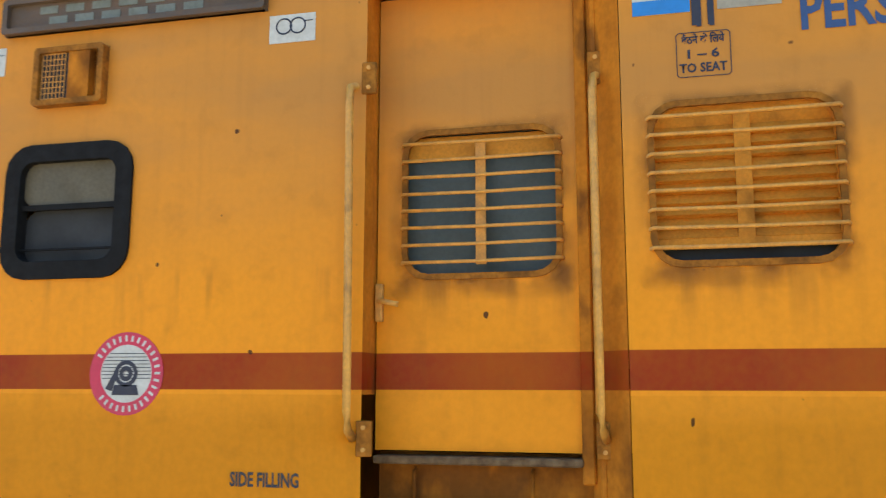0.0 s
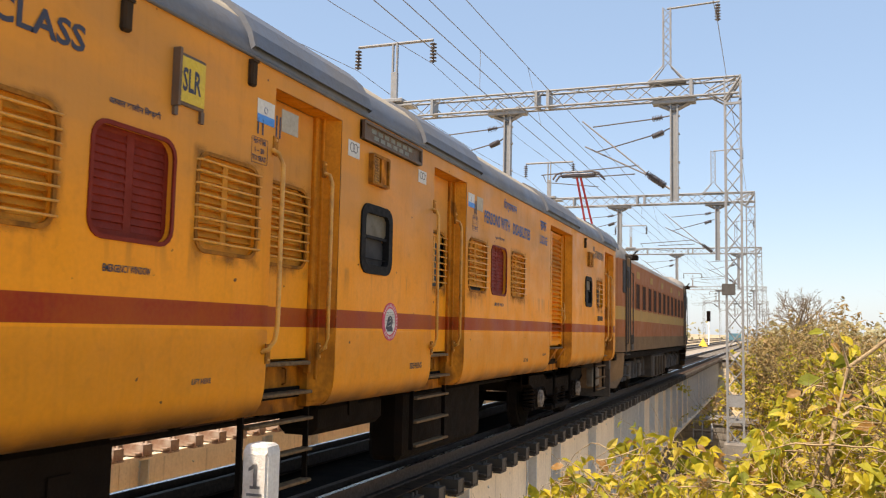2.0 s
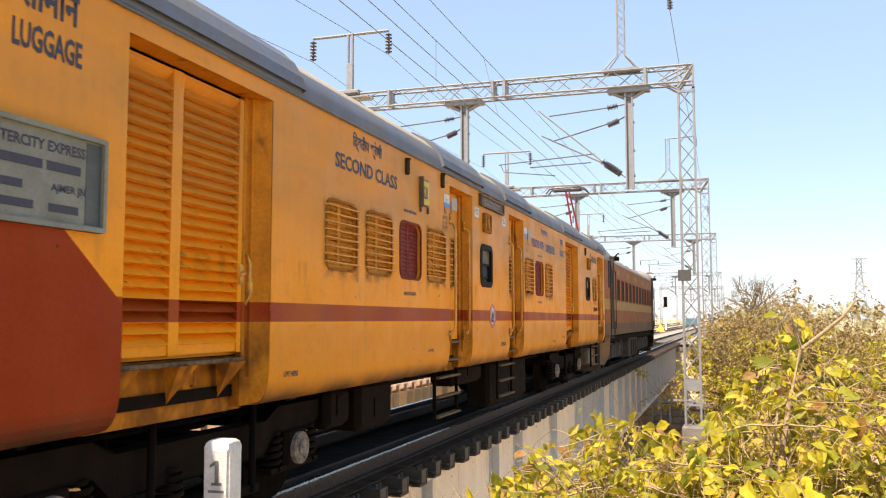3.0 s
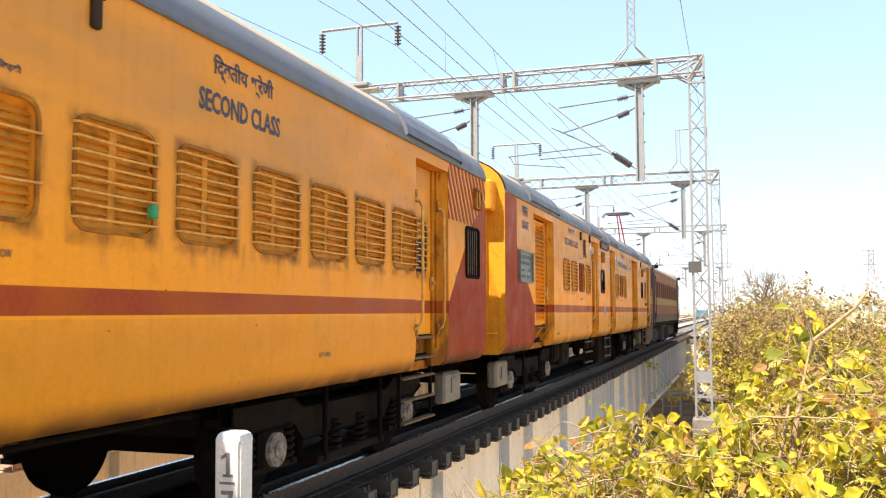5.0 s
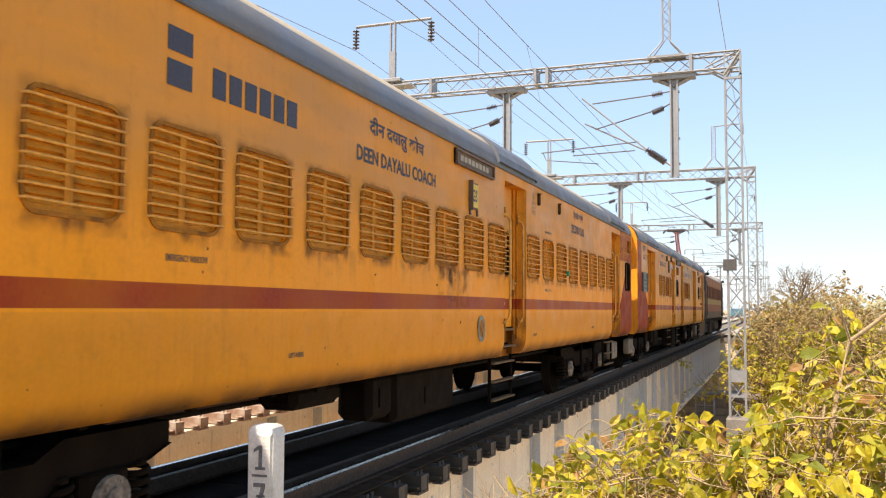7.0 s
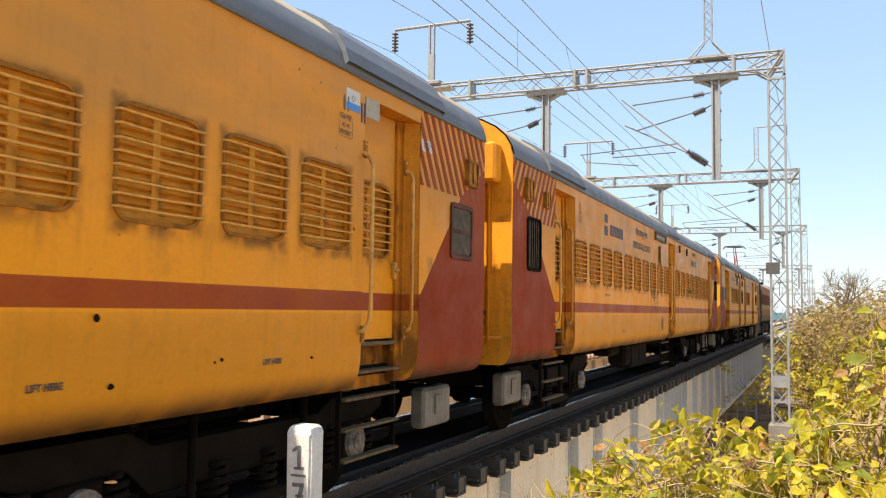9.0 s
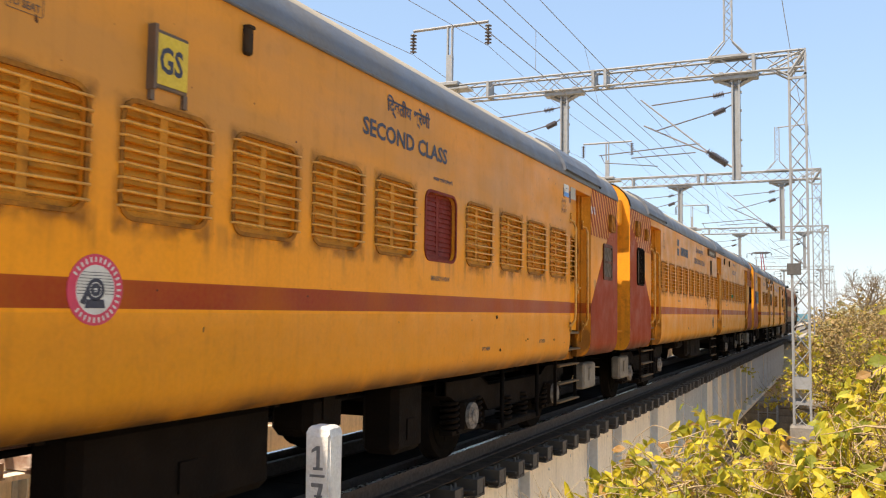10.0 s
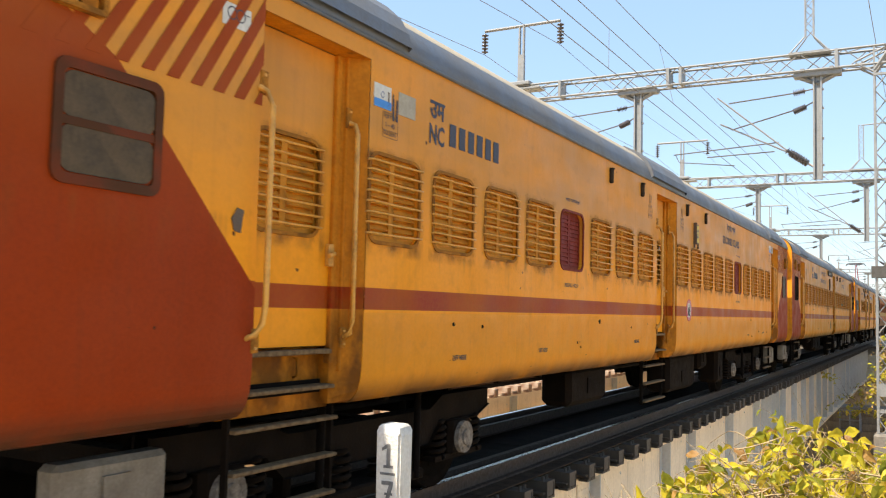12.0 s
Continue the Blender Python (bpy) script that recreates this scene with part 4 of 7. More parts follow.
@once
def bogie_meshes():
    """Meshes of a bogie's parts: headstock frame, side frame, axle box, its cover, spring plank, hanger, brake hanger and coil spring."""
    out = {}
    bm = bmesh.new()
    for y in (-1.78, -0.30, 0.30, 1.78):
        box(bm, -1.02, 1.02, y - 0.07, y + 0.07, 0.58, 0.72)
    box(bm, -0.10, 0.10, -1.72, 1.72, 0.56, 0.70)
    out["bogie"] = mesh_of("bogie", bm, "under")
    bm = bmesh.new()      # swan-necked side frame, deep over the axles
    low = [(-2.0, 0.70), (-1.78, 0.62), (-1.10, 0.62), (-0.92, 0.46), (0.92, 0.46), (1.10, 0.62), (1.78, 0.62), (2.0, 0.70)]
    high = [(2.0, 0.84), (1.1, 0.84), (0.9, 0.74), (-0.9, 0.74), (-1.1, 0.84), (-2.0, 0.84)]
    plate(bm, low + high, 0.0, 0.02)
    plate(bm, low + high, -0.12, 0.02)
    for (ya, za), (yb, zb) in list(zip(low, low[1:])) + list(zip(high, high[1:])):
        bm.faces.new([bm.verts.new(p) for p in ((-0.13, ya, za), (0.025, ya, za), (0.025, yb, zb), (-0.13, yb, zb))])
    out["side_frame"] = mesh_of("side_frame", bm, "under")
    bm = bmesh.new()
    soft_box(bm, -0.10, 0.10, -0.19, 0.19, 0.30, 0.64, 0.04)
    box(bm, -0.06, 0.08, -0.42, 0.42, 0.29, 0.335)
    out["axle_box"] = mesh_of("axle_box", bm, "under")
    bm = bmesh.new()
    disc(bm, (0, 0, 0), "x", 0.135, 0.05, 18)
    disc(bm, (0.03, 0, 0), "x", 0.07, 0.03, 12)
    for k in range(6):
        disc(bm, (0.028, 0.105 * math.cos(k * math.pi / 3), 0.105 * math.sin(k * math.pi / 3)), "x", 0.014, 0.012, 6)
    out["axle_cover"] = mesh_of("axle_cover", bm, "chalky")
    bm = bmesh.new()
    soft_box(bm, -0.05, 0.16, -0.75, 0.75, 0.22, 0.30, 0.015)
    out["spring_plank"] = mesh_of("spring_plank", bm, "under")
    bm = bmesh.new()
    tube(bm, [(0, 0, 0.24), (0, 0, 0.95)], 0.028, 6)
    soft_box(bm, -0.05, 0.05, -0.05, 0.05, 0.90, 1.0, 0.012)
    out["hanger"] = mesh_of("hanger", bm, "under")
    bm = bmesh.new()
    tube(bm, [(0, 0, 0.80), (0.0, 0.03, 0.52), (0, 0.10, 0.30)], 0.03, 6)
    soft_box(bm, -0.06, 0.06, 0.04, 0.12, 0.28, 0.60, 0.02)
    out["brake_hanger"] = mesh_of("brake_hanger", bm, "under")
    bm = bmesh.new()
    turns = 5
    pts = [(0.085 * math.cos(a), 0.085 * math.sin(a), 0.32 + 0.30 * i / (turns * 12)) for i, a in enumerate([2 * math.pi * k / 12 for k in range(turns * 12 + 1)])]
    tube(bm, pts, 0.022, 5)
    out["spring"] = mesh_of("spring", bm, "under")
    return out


def bogie(parent, y):
    m = bogie_meshes()
    b = share("bogie", m["bogie"], parent, "dark cast bogie frame with coil springs", pose(0, y, 0))
    for s in (-1, 1):
        share("side_frame", m["side_frame"], b, "", pose(s * 1.17, 0, 0, 0, 0, 0 if s > 0 else 180))
        share("spring_plank", m["spring_plank"], b, "", pose(s * 1.08, 0, 0, 0, 0, 0 if s > 0 else 180))
        for dy in (-0.62, 0.62):
            share("hanger", m["hanger"], b, "", pose(s * 1.24, dy, 0))
        for dy in (-1.448, 1.448):
            share("axle_box", m["axle_box"], b, "", pose(s * 1.10, dy, 0))
            share("axle_cover", m["axle_cover"], b, "chalky worn axle box cover", pose(s * 1.215, dy, 0.46, 0, 0, 0 if s > 0 else 180))
            share("brake_hanger", m["brake_hanger"], b, "", pose(s * 1.0, dy - math.copysign(0.66, dy), 0, 0, 0, 0 if dy < 0 else 180))
        for dy in (-0.28, 0.28):
            share("spring", m["spring"], b, "", pose(s * 1.13, dy, -0.06))
        for dy in (-1.76, -1.14, 1.14, 1.76):
            share("spring", m["spring"], b, "", pose(s * 1.10, dy, 0.0))
    for dy in (-1.448, 1.448):
        wheelset(parent, y + dy)


def coach(u_rear, u_front, doorways, holes, label, group, ends, boxes=()):
    """The bodyshell, roof, ends and running gear of one coach. Its origin lies on the rails at mid length."""
    u0 = (u_rear + u_front) / 2
    c = thing("passenger_coach", label, "train coach", group, pose(TRACK, u0 + ROLL[0][1], 0))
    a, b = u_rear - u0, u_front - u0
    cuts = sorted((p - u0, q - u0) for p, q in doorways)
    edges = [a] + [e for p in cuts for e in p] + [b]
    for y0, y1 in zip(edges[0::2], edges[1::2]):
        inside = [(h[0] - u0, *h[1:]) for h in holes if y0 < h[0] - u0 < y1]
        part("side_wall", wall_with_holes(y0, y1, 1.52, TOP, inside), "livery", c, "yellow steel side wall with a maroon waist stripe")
    for y0, y1 in cuts:
        bm = bmesh.new()
        box(bm, SIDE - 0.03, SIDE, y0, y1, HEAD, TOP)
        part("lintel", bm, "livery", c)
    bm = bmesh.new()       # inner lining behind the windows and the far side
    box(bm, -SIDE, -SIDE + 0.03, a, b, 1.0, TOP)
    part("far_side_wall", bm, "livery", c)
    bm = bmesh.new()
    full = ROOF + [(-x, z) for x, z in ROOF[-2::-1]]
    ys = list(np.linspace(a, b, 9))
    for y0, y1 in zip(ys, ys[1:]):
        sweep(bm, full, y0, y1, lambda k: 1 if 3 <= k <= 12 else 0)
    bmesh.ops.remove_doubles(bm, verts=bm.verts[:], dist=0.0005)
    part("roof", bm, ["roof", "roof_crown"], c, "slate arched roof, its dusty crown paled for sunlight")
    bm = bmesh.new()
    tube(bm, [(SIDE + 0.012, a, 3.277), (SIDE + 0.012, b, 3.277)], 0.014, 6)
    part("gutter", bm, "roof", c)
    bm = bmesh.new()
    box(bm, -1.5, SIDE - DEPTH - 0.06, a + 0.02, b - 0.02, 1.02, 1.10)
    part("floor", bm, "under", c)
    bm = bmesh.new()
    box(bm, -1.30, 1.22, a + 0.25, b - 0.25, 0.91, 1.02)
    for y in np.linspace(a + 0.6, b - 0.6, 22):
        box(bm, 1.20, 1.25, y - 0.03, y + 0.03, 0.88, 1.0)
    part("underframe", bm, "under", c, "dirty underframe, darkened further for the shade beneath")
    for s, y, kind in ((-1, a, ends[0]), (1, b, ends[1])):
        bm = bmesh.new()
        outline = [(x, z) for x, z in TURN[::-1]] + [(x - 0.02, z - 0.01) for x, z in ROOF[1:]]
        outline = outline + [(-x, z) for x, z in outline[-2::-1]]
        f = bm.faces.new([bm.verts.new((x, y + s * 0.004, z)) for x, z in outline])
        g = bmesh.ops.extrude_face_region(bm, geom=[f])
        bmesh.ops.translate(bm, verts=[v for v in g["geom"] if isinstance(v, bmesh.types.BMVert)], vec=(0, -s * 0.05, 0))
        part("end_wall", bm, "plain_yellow", c, "sunlit yellow coach end wall")
        bm = bmesh.new()
        for k in range(7):      # bellows of the gangway
            yy = y + s * (0.03 + k * 0.06)
            ring2 = [(-0.55, 1.1), (0.55, 1.1), (0.55, 3.15), (-0.55, 3.15)]
            r = 0.04 if k % 2 else 0.0
            for (xa, za), (xb, zb) in zip(ring2, ring2[1:] + ring2[:1]):
                tube(bm, [(xa + math.copysign(r, xa), yy, za), (xb + math.copysign(r, xb), yy, zb)], 0.05, 5)
        part("gangway", bm, "rubber", c, "black rubber gangway bellows")
        for x in (-0.98, 0.98):
            bm = bmesh.new()
            tube(bm, [(x, y - s * 0.1, 1.08), (x, y + s * 0.39, 1.08)], 0.09, 10)
            disc(bm, (x, y + s * 0.40, 1.08), "y", 0.22, 0.05, 18)
            part("buffer", bm, "under", c, "dark side buffer")
        bm2 = bmesh.new()
        soft_box(bm2, 1.10, 1.50, min(y, y + s * 0.24), max(y, y + s * 0.24), 2.98, 3.42, 0.03)
        tube(bm2, [(1.35, y + s * 0.03, 3.04), (1.35, y + s * 0.03, 1.2)], 0.02, 6)
        tube(bm2, [(1.2, y + s * 0.03, 1.25), (1.5, y + s * 0.03, 1.25)], 0.015, 6)
        part("end_box", bm2, "plain_yellow", c, "yellow junction box and pipe on the coach end")
    for s in (-1, 1):
        bogie(c, s * 7.39)
    # boxes and tanks hung between the bogies and under the lavatories
    hung = [(p - u0, q - u0, z, 1.27, "under", "dark underfloor equipment box") for p, q, z in boxes]
    for y0, y1, z0, x1, mat, lab in hung + [(a + 0.67, a + 1.35, 0.42, 1.30, "tank", "pale waste tank under the lavatory"), (b - 0.70, b - 0.05, 0.42, 1.30, "tank", "pale waste tank under the lavatory")]:
        bm = bmesh.new()
        soft_box(bm, x1 - (0.15 if mat == "tank" else 0.36), x1, y0, y1, z0, 0.80 if mat == "tank" else 0.93, 0.03 if mat == "tank" else 0.06)
        box(bm, x1 - 0.01, x1 + 0.015, (y0 + y1) / 2 - 0.08, (y0 + y1) / 2 + 0.08, z0 + 0.12, z0 + 0.3)
        part("underfloor_box", bm, mat, c, lab)
    bm = bmesh.new()
    for x, z in ((1.1, 0.93), (0.9, 0.80), (0.7, 0.84)):
        tube(bm, [(x, a + 1.5, z), (x, b - 1.5, z)], 0.022, 5)
    part("brake_pipe", bm, "under", c)
    COACHES.append((c, u0))
    return c, u0


COACHES = []
grille = lambda u: (u, WIN_Z, WIN_W, WIN_H, 0.10)
FACE = SIDE + 0.004

# first coach: luggage, disabled and second class compartments
D1 = [(-1.06, -0.08), (-4.02, -3.05), (3.79, 5.33), (-9.88, -8.27), (8.36, 9.36)]
H1 = [grille(0.335), grille(1.16), grille(2.01), grille(-4.515), grille(-5.36), grille(-6.215), grille(-7.06), (-2.375, 2.28, 0.56, 0.53, 0.11), (6.70, 2.27, 0.56, 0.5, 0.10), (7.78, 2.27, 0.56, 0.5, 0.08)]
coach_1, u1 = coach(-11.72, 9.6, D1, H1, "yellow second class luggage coach with maroon waist stripe", "coaches of the train", ("a", "b"), [(-0.95, 1.6, 0.22), (-2.7, -1.35, 0.66), (-5.85, -4.95, 0.45), (-6.55, -6.05, 0.55)])
for (p, q), k in zip(D1, ("open", "grille", "shutter", "shutter", "grille")):
    doorway(coach_1, p - u1, q - u1, k, hand=k != "shutter", latch_rear=k != "shutter")
for u, k in ((0.335, "gap"), (1.16, "emergency"), (2.01, "grille"), (-4.515, "grille"), (-5.36, "emergency"), (-6.215, "grille"), (-7.06, "grille")):
    window(coach_1, u - u1, k)
window(coach_1, -2.375 - u1, "toilet", z=2.28, w=0.56, h=0.53)
bm = bmesh.new()
soft_box(bm, -0.01, 0.03, -0.06, 0.06, -0.05, 0.05, 0.01)
disc(bm, (0.05, 0.02, 0.0), "x", 0.045, 0.06, 10)
part("lamp_bracket", bm, "plate", coach_1, "rusty tail lamp bracket", pose(SIDE, 7.65 - u1, 1.80))
window(coach_1, 6.70 - u1, "toilet", z=2.27, w=0.56, h=0.5)
window(coach_1, 7.78 - u1, "dark", z=2.27, w=0.56, h=0.5, bars=5)
vent(coach_1, -2.39 - u1, 2.865)
vent(coach_1, 6.77 - u1, 2.86)
cap_vent(coach_1, 6.33 - u1, 3.12)
cap_vent(coach_1, -5.5 - u1, 3.13)
cap_vent(coach_1, -4.33 - u1, 3.16)
emblem(coach_1, -2.05 - u1, 1.60)


def sticker(parent, y0, y1, z0, z1, mat="white", marks=True):
    ob = panel(parent, "sticker", [(y0, z0), (y1, z0), (y1, z1), (y0, z1)], mat, "small weathered sticker")
    if marks:
        bm = bmesh.new()
        for yc in (0.32, 0.62):
            r = 0.3 * (z1 - z0)
            o = [(y0 + yc * (y1 - y0) + r * math.cos(t), (z0 + z1) / 2 + 0.01 + r * math.sin(t)) for t in np.linspace(0, 2 * math.pi, 17)[:-1]]
            i = [(y0 + yc * (y1 - y0) + r * 0.82 * math.cos(t), (z0 + z1) / 2 + 0.01 + r * 0.82 * math.sin(t)) for t in np.linspace(0, 2 * math.pi, 17)[:-1]]
            ring(bm, o, i, FACE, FACE + 0.001)
        box(bm, FACE, FACE + 0.001, y0 + 0.74 * (y1 - y0), y0 + 0.95 * (y1 - y0), z1 - 0.035, z1 - 0.031)
        part("drawing", bm, "ink", ob)


def flag_sticker(parent, y, z):
    ob = panel(parent, "flag_sticker", [(y, z), (y + 0.205, z), (y + 0.205, z + 0.155), (y, z + 0.155)], "white", "white and blue flag sticker")
    bm = bmesh.new()
    box(bm, FACE, FACE + 0.001, y, y + 0.205, z, z + 0.055)
    part("blue_band", bm, "sky_blue", ob)
    bm = bmesh.new()
    cc = lambda r: [(y + 0.1 + r * math.cos(t), z + 0.09 + r * math.sin(t)) for t in np.linspace(0, 2 * math.pi, 15)[:-1]]
    ring(bm, cc(0.022), cc(0.018), FACE, FACE + 0.001)
    part("wheel_mark", bm, "blue_ink", ob)
    panel(parent, "patch", [(y + 0.30, z), (y + 0.52, z), (y + 0.52, z + 0.155), (y + 0.30, z + 0.155)], "patch_grey", "grey blanked-out patch")
    bm = bmesh.new()
    for d in (0.225, 0.27):
        box(bm, FACE, FACE + 0.001, y + d, y + d + 0.018, z - 0.06, z + 0.09)
    part("numeral", bm, "ink", parent)


def seat_box(parent, y, z, text, mat="brown_ink"):
    """The small framed seat notice."""
    bm = bmesh.new()
    ring(bm, rounded(0.19, 0.17, 0.01, 1), rounded(0.184, 0.164, 0.008, 1), 0, 0.001)
    part("notice_frame", bm, mat, parent, "", pose(FACE, y, z))
    for d in (-0.035, 0.02):
        bm = bmesh.new()
        box(bm, 0, 0.001, d, d + 0.016, 0.11, 0.22)
        part("numeral", bm, mat, parent, "", pose(FACE, y, z))
    lettering("बैठने के िलये", 0.04, 0.15, mat, parent, (FACE, y - 0.075, z + 0.04))
    lettering(text, 0.035, 0.11, mat, parent, (FACE, y - 0.055, z - 0.015))
    lettering("TO SEAT", 0.036, 0.165, mat, parent, (FACE, y - 0.085, z - 0.068))


def say(parent, u, text, y, z, w, h, mat="ink"):
    if z > 1.5:
        return lettering(text, h, w, mat, parent, (FACE, y - u, z))
    xa, xb = foot_x(z), foot_x(z + h)
    return lettering(text, h, w, mat, parent, (xa + 0.005, y - u, z, 0, math.degrees(math.atan2(xb - xa, h)), 0))


say(coach_1, u1, "PERSONS WITH", 0.55, 2.79, 1.05, 0.15, "blue_ink")
say(coach_1, u1, "DISABILITIES", 1.74, 2.78, 0.86, 0.15, "blue_ink")
say(coach_1, u1, "िदव्यांगजन", 1.33, 3.03, 0.58, 0.16, "blue_ink")
say(coach_1, u1, "EMERGENCY WINDOW", 0.99, 1.835, 0.38, 0.04)
say(coach_1, u1, "आपात कालीन िखड़की", 0.99, 2.635, 0.38, 0.05)
say(coach_1, u1, "LUGGAGE", 3.13, 2.80, 0.44, 0.13, "blue_ink")
say(coach_1, u1, "सामान", 3.15, 3.0, 0.36, 0.14, "blue_ink")
say(coach_1, u1, "SIDE FILLING", -1.58, 1.175, 0.28, 0.055)
say(coach_1, u1, "LIFT HERE", 2.35, 1.13, 0.22, 0.04)
say(coach_1, u1, "SIDE FILLING", 3.35, 1.19, 0.20, 0.03)
say(coach_1, u1, "SECOND CLASS", -7.21, 2.845, 1.45, 0.135)
say(coach_1, u1, "िद्वतीय श्रेणी", -6.85, 3.05, 0.68, 0.17)
say(coach_1, u1, "EMERGENCY WINDOW", -5.56, 1.80, 0.36, 0.04)
say(coach_1, u1, "आपात कालीन िखड़की", -5.58, 2.645, 0.40, 0.05)
say(coach_1, u1, "LIFT HERE", -8.05, 1.13, 0.22, 0.04)
say(coach_1, u1, "LIFT HERE", -4.8, 1.20, 0.18, 0.03)
say(coach_1, u1, "LUGGAGE", -10.71, 2.83, 0.46, 0.135)
say(coach_1, u1, "सामान", -10.68, 3.03, 0.40, 0.16)
bars_for_text([(0.0, 0.16, 0.13, 0.22), (0.0, 0.16, 0, 0.09)] + [(0.24 + 0.145 * k, 0.34 + 0.145 * k, 0.02, 0.16) for k in range(6)], "brown_ink", coach_1, (FACE, 7.1 - u1, 2.92))
flag_sticker(coach_1, -0.03 - u1, 2.9)
flag_sticker(coach_1, -4.24 - u1, 2.87)
seat_box(coach_1, 0.215 - u1, 2.735, "1 – 6", "ink")
seat_box(coach_1, -4.2 - u1, 2.68, "1 – 20", "ink")
sticker(coach_1, -1.48 - u1, -1.28 - u1, 2.93, 3.05)
sticker(coach_1, -2.94 - u1, -2.74 - u1, 2.90, 3.03)


def destination_board(parent, y0, y1, z0, z1, mat="plate", label="rusted destination board in a steel frame"):
    bm = bmesh.new()
    w, h = y1 - y0, z1 - z0
    ring(bm, rounded(w, h, 0.01, 1), rounded(w - 0.05, h - 0.05, 0.006, 1), -0.01, 0.045)
    box(bm, 0.0, 0.02, -w / 2, w / 2, -h / 2, h / 2)
    ob = part("destination_board", bm, mat, parent, label, pose(SIDE, (y0 + y1) / 2, (z0 + z1) / 2))
    return ob, w, h


bd, w, h = destination_board(coach_1, -2.74 - u1, -1.49 - u1, 3.075, 3.235)
bars_for_text([(-0.45 + 0.13 * k, -0.36 + 0.13 * k, 0.005, 0.04) for k in range(7)] + [(-0.40 + 0.13 * k, -0.31 + 0.13 * k, -0.045, -0.01) for k in range(6)], "board", bd, (0.022, 0, 0))
red_end(coach_1, -11.72 - u1, -9.88 - u1, -1, 2.55, False)
bd, w, h = destination_board(coach_1, -10.95 - u1, -10.08 - u1, 2.0, 2.49, "board", "grey-green train name board with lettering")
lettering("INTERCITY EXPRESS", 0.055, 0.62, "ink", bd, (0.022, -0.33, 0.12))
lettering("AJMER JN", 0.05, 0.24, "ink", bd, (0.022, 0.06, -0.08))
bars_for_text([(-0.33, -0.12, -0.08, -0.04), (-0.33, 0.0, 0.03, 0.075), (0.03, 0.26, 0.03, 0.075), (-0.33, -0.05, -0.17, -0.13), (0.05, 0.25, -0.17, -0.13)], "ink", bd, (0.022, 0, 0))
bm = bmesh.new()
box(bm, 0.0, 0.023, 0.30, 0.41, -0.21, 0.21)
part("faded_strip", bm, "blind", bd, "peeling blue strip")


def class_sign(parent, y, z, text):
    """A yellow coach class plate in a dark holder."""
    bm = bmesh.new()
    soft_box(bm, 0.0, 0.018, -0.13, 0.13, -0.15, 0.15, 0.005)
    box(bm, 0.0, 0.05, -0.15, -0.128, -0.17, 0.16)
    for s in (-0.14, 0.10):
        box(bm, 0.0, 0.02, s, s + 0.03, -0.22, -0.15)
    ob = part("class_sign", bm, "plate", parent, "yellow class plate in a dark holder", pose(SIDE, y, z))
    bm = bmesh.new()
    box(bm, 0.014, 0.022, -0.115, 0.122, -0.13, 0.13)
    part("plate", bm, "amber", ob)
    lettering(text, 0.14, 0.17, "ink", ob, (0.0235, -0.085, -0.07))


class_sign(coach_1, -4.95 - u1, 2.93, "SLR")

# second coach
D2 = [(-15.33, -14.28), (-22.98, -21.97), (-32.28, -31.27)]
W2F = [-21.6, -20.75, -19.88, -19.03, -18.175, -17.33, -16.5, -15.65]
W2R = [-30.95, -30.10, -29.25, -28.44, -27.56, -26.70, -25.855, -25.01, -24.165, -23.32]
H2 = [grille(u) for u in W2F + W2R] + [(-13.35, 2.28, 0.55, 0.62, 0.07), (-33.22, 2.34, 0.52, 0.62, 0.07)]
coach_2, u2 = coach(-34.0, -12.75, D2, H2, "yellow general second class coach with maroon ends", "coaches of the train", ("a", "b"), [(-25.5, -23.8, 0.42), (-26.05, -25.53, 0.50), (-27.4, -26.6, 0.74)])
for (p, q), k in zip(D2, ("dark", "dark", "grille")):
    doorway(coach_2, p - u2, q - u2, k)
for u in W2F + W2R:
    window(coach_2, u - u2, "grille", bars=2 if u == W2F[1] else 8)
window(coach_2, -13.35 - u2, "barred", z=2.28, w=0.55, h=0.62)
window(coach_2, -33.22 - u2, "barred", z=2.34, w=0.52, h=0.62)
red_end(coach_2, -12.75 - u2, -14.28 - u2, 1, 2.62, True)
red_end(coach_2, -34.0 - u2, -32.28 - u2, -1, 2.66, True)
vent(coach_2, -13.15 - u2, 2.97, 0.26)
vent(coach_2, -33.45 - u2, 2.97, 0.26)
vent(coach_2, -32.72 - u2, 2.93, 0.2, 0.2)
for u in (-21.34, -20.08):
    cap_vent(coach_2, u - u2, 3.10)
say(coach_2, u2, "SECOND CLASS", -19.15, 2.81, 1.0, 0.145)
say(coach_2, u2, "िद्वतीय श्रेणी", -19.0, 3.03, 0.75, 0.17)
say(coach_2, u2, "DEEN DAYALU COACH", -27.1, 2.74, 1.74, 0.13)
say(coach_2, u2, "दीन दयालु कोच", -26.87, 2.96, 1.2, 0.19)
say(coach_2, u2, "RELEASE", -21.62, 1.17, 0.18, 0.035, "brown_ink")
say(coach_2, u2, "LIFT HERE", -17.5, 1.2, 0.2, 0.035, "brown_ink")
say(coach_2, u2, "LIFT HERE", -28.1, 1.2, 0.2, 0.035, "brown_ink")
say(coach_2, u2, "EMERGENCY WINDOW", -20.95, 1.80, 0.38, 0.04, "brown_ink")
say(coach_2, u2, "आपात कालीन िखड़की", -20.95, 2.645, 0.40, 0.05)
say(coach_2, u2, "EMERGENCY WINDOW", -29.42, 1.80, 0.38, 0.04, "brown_ink")
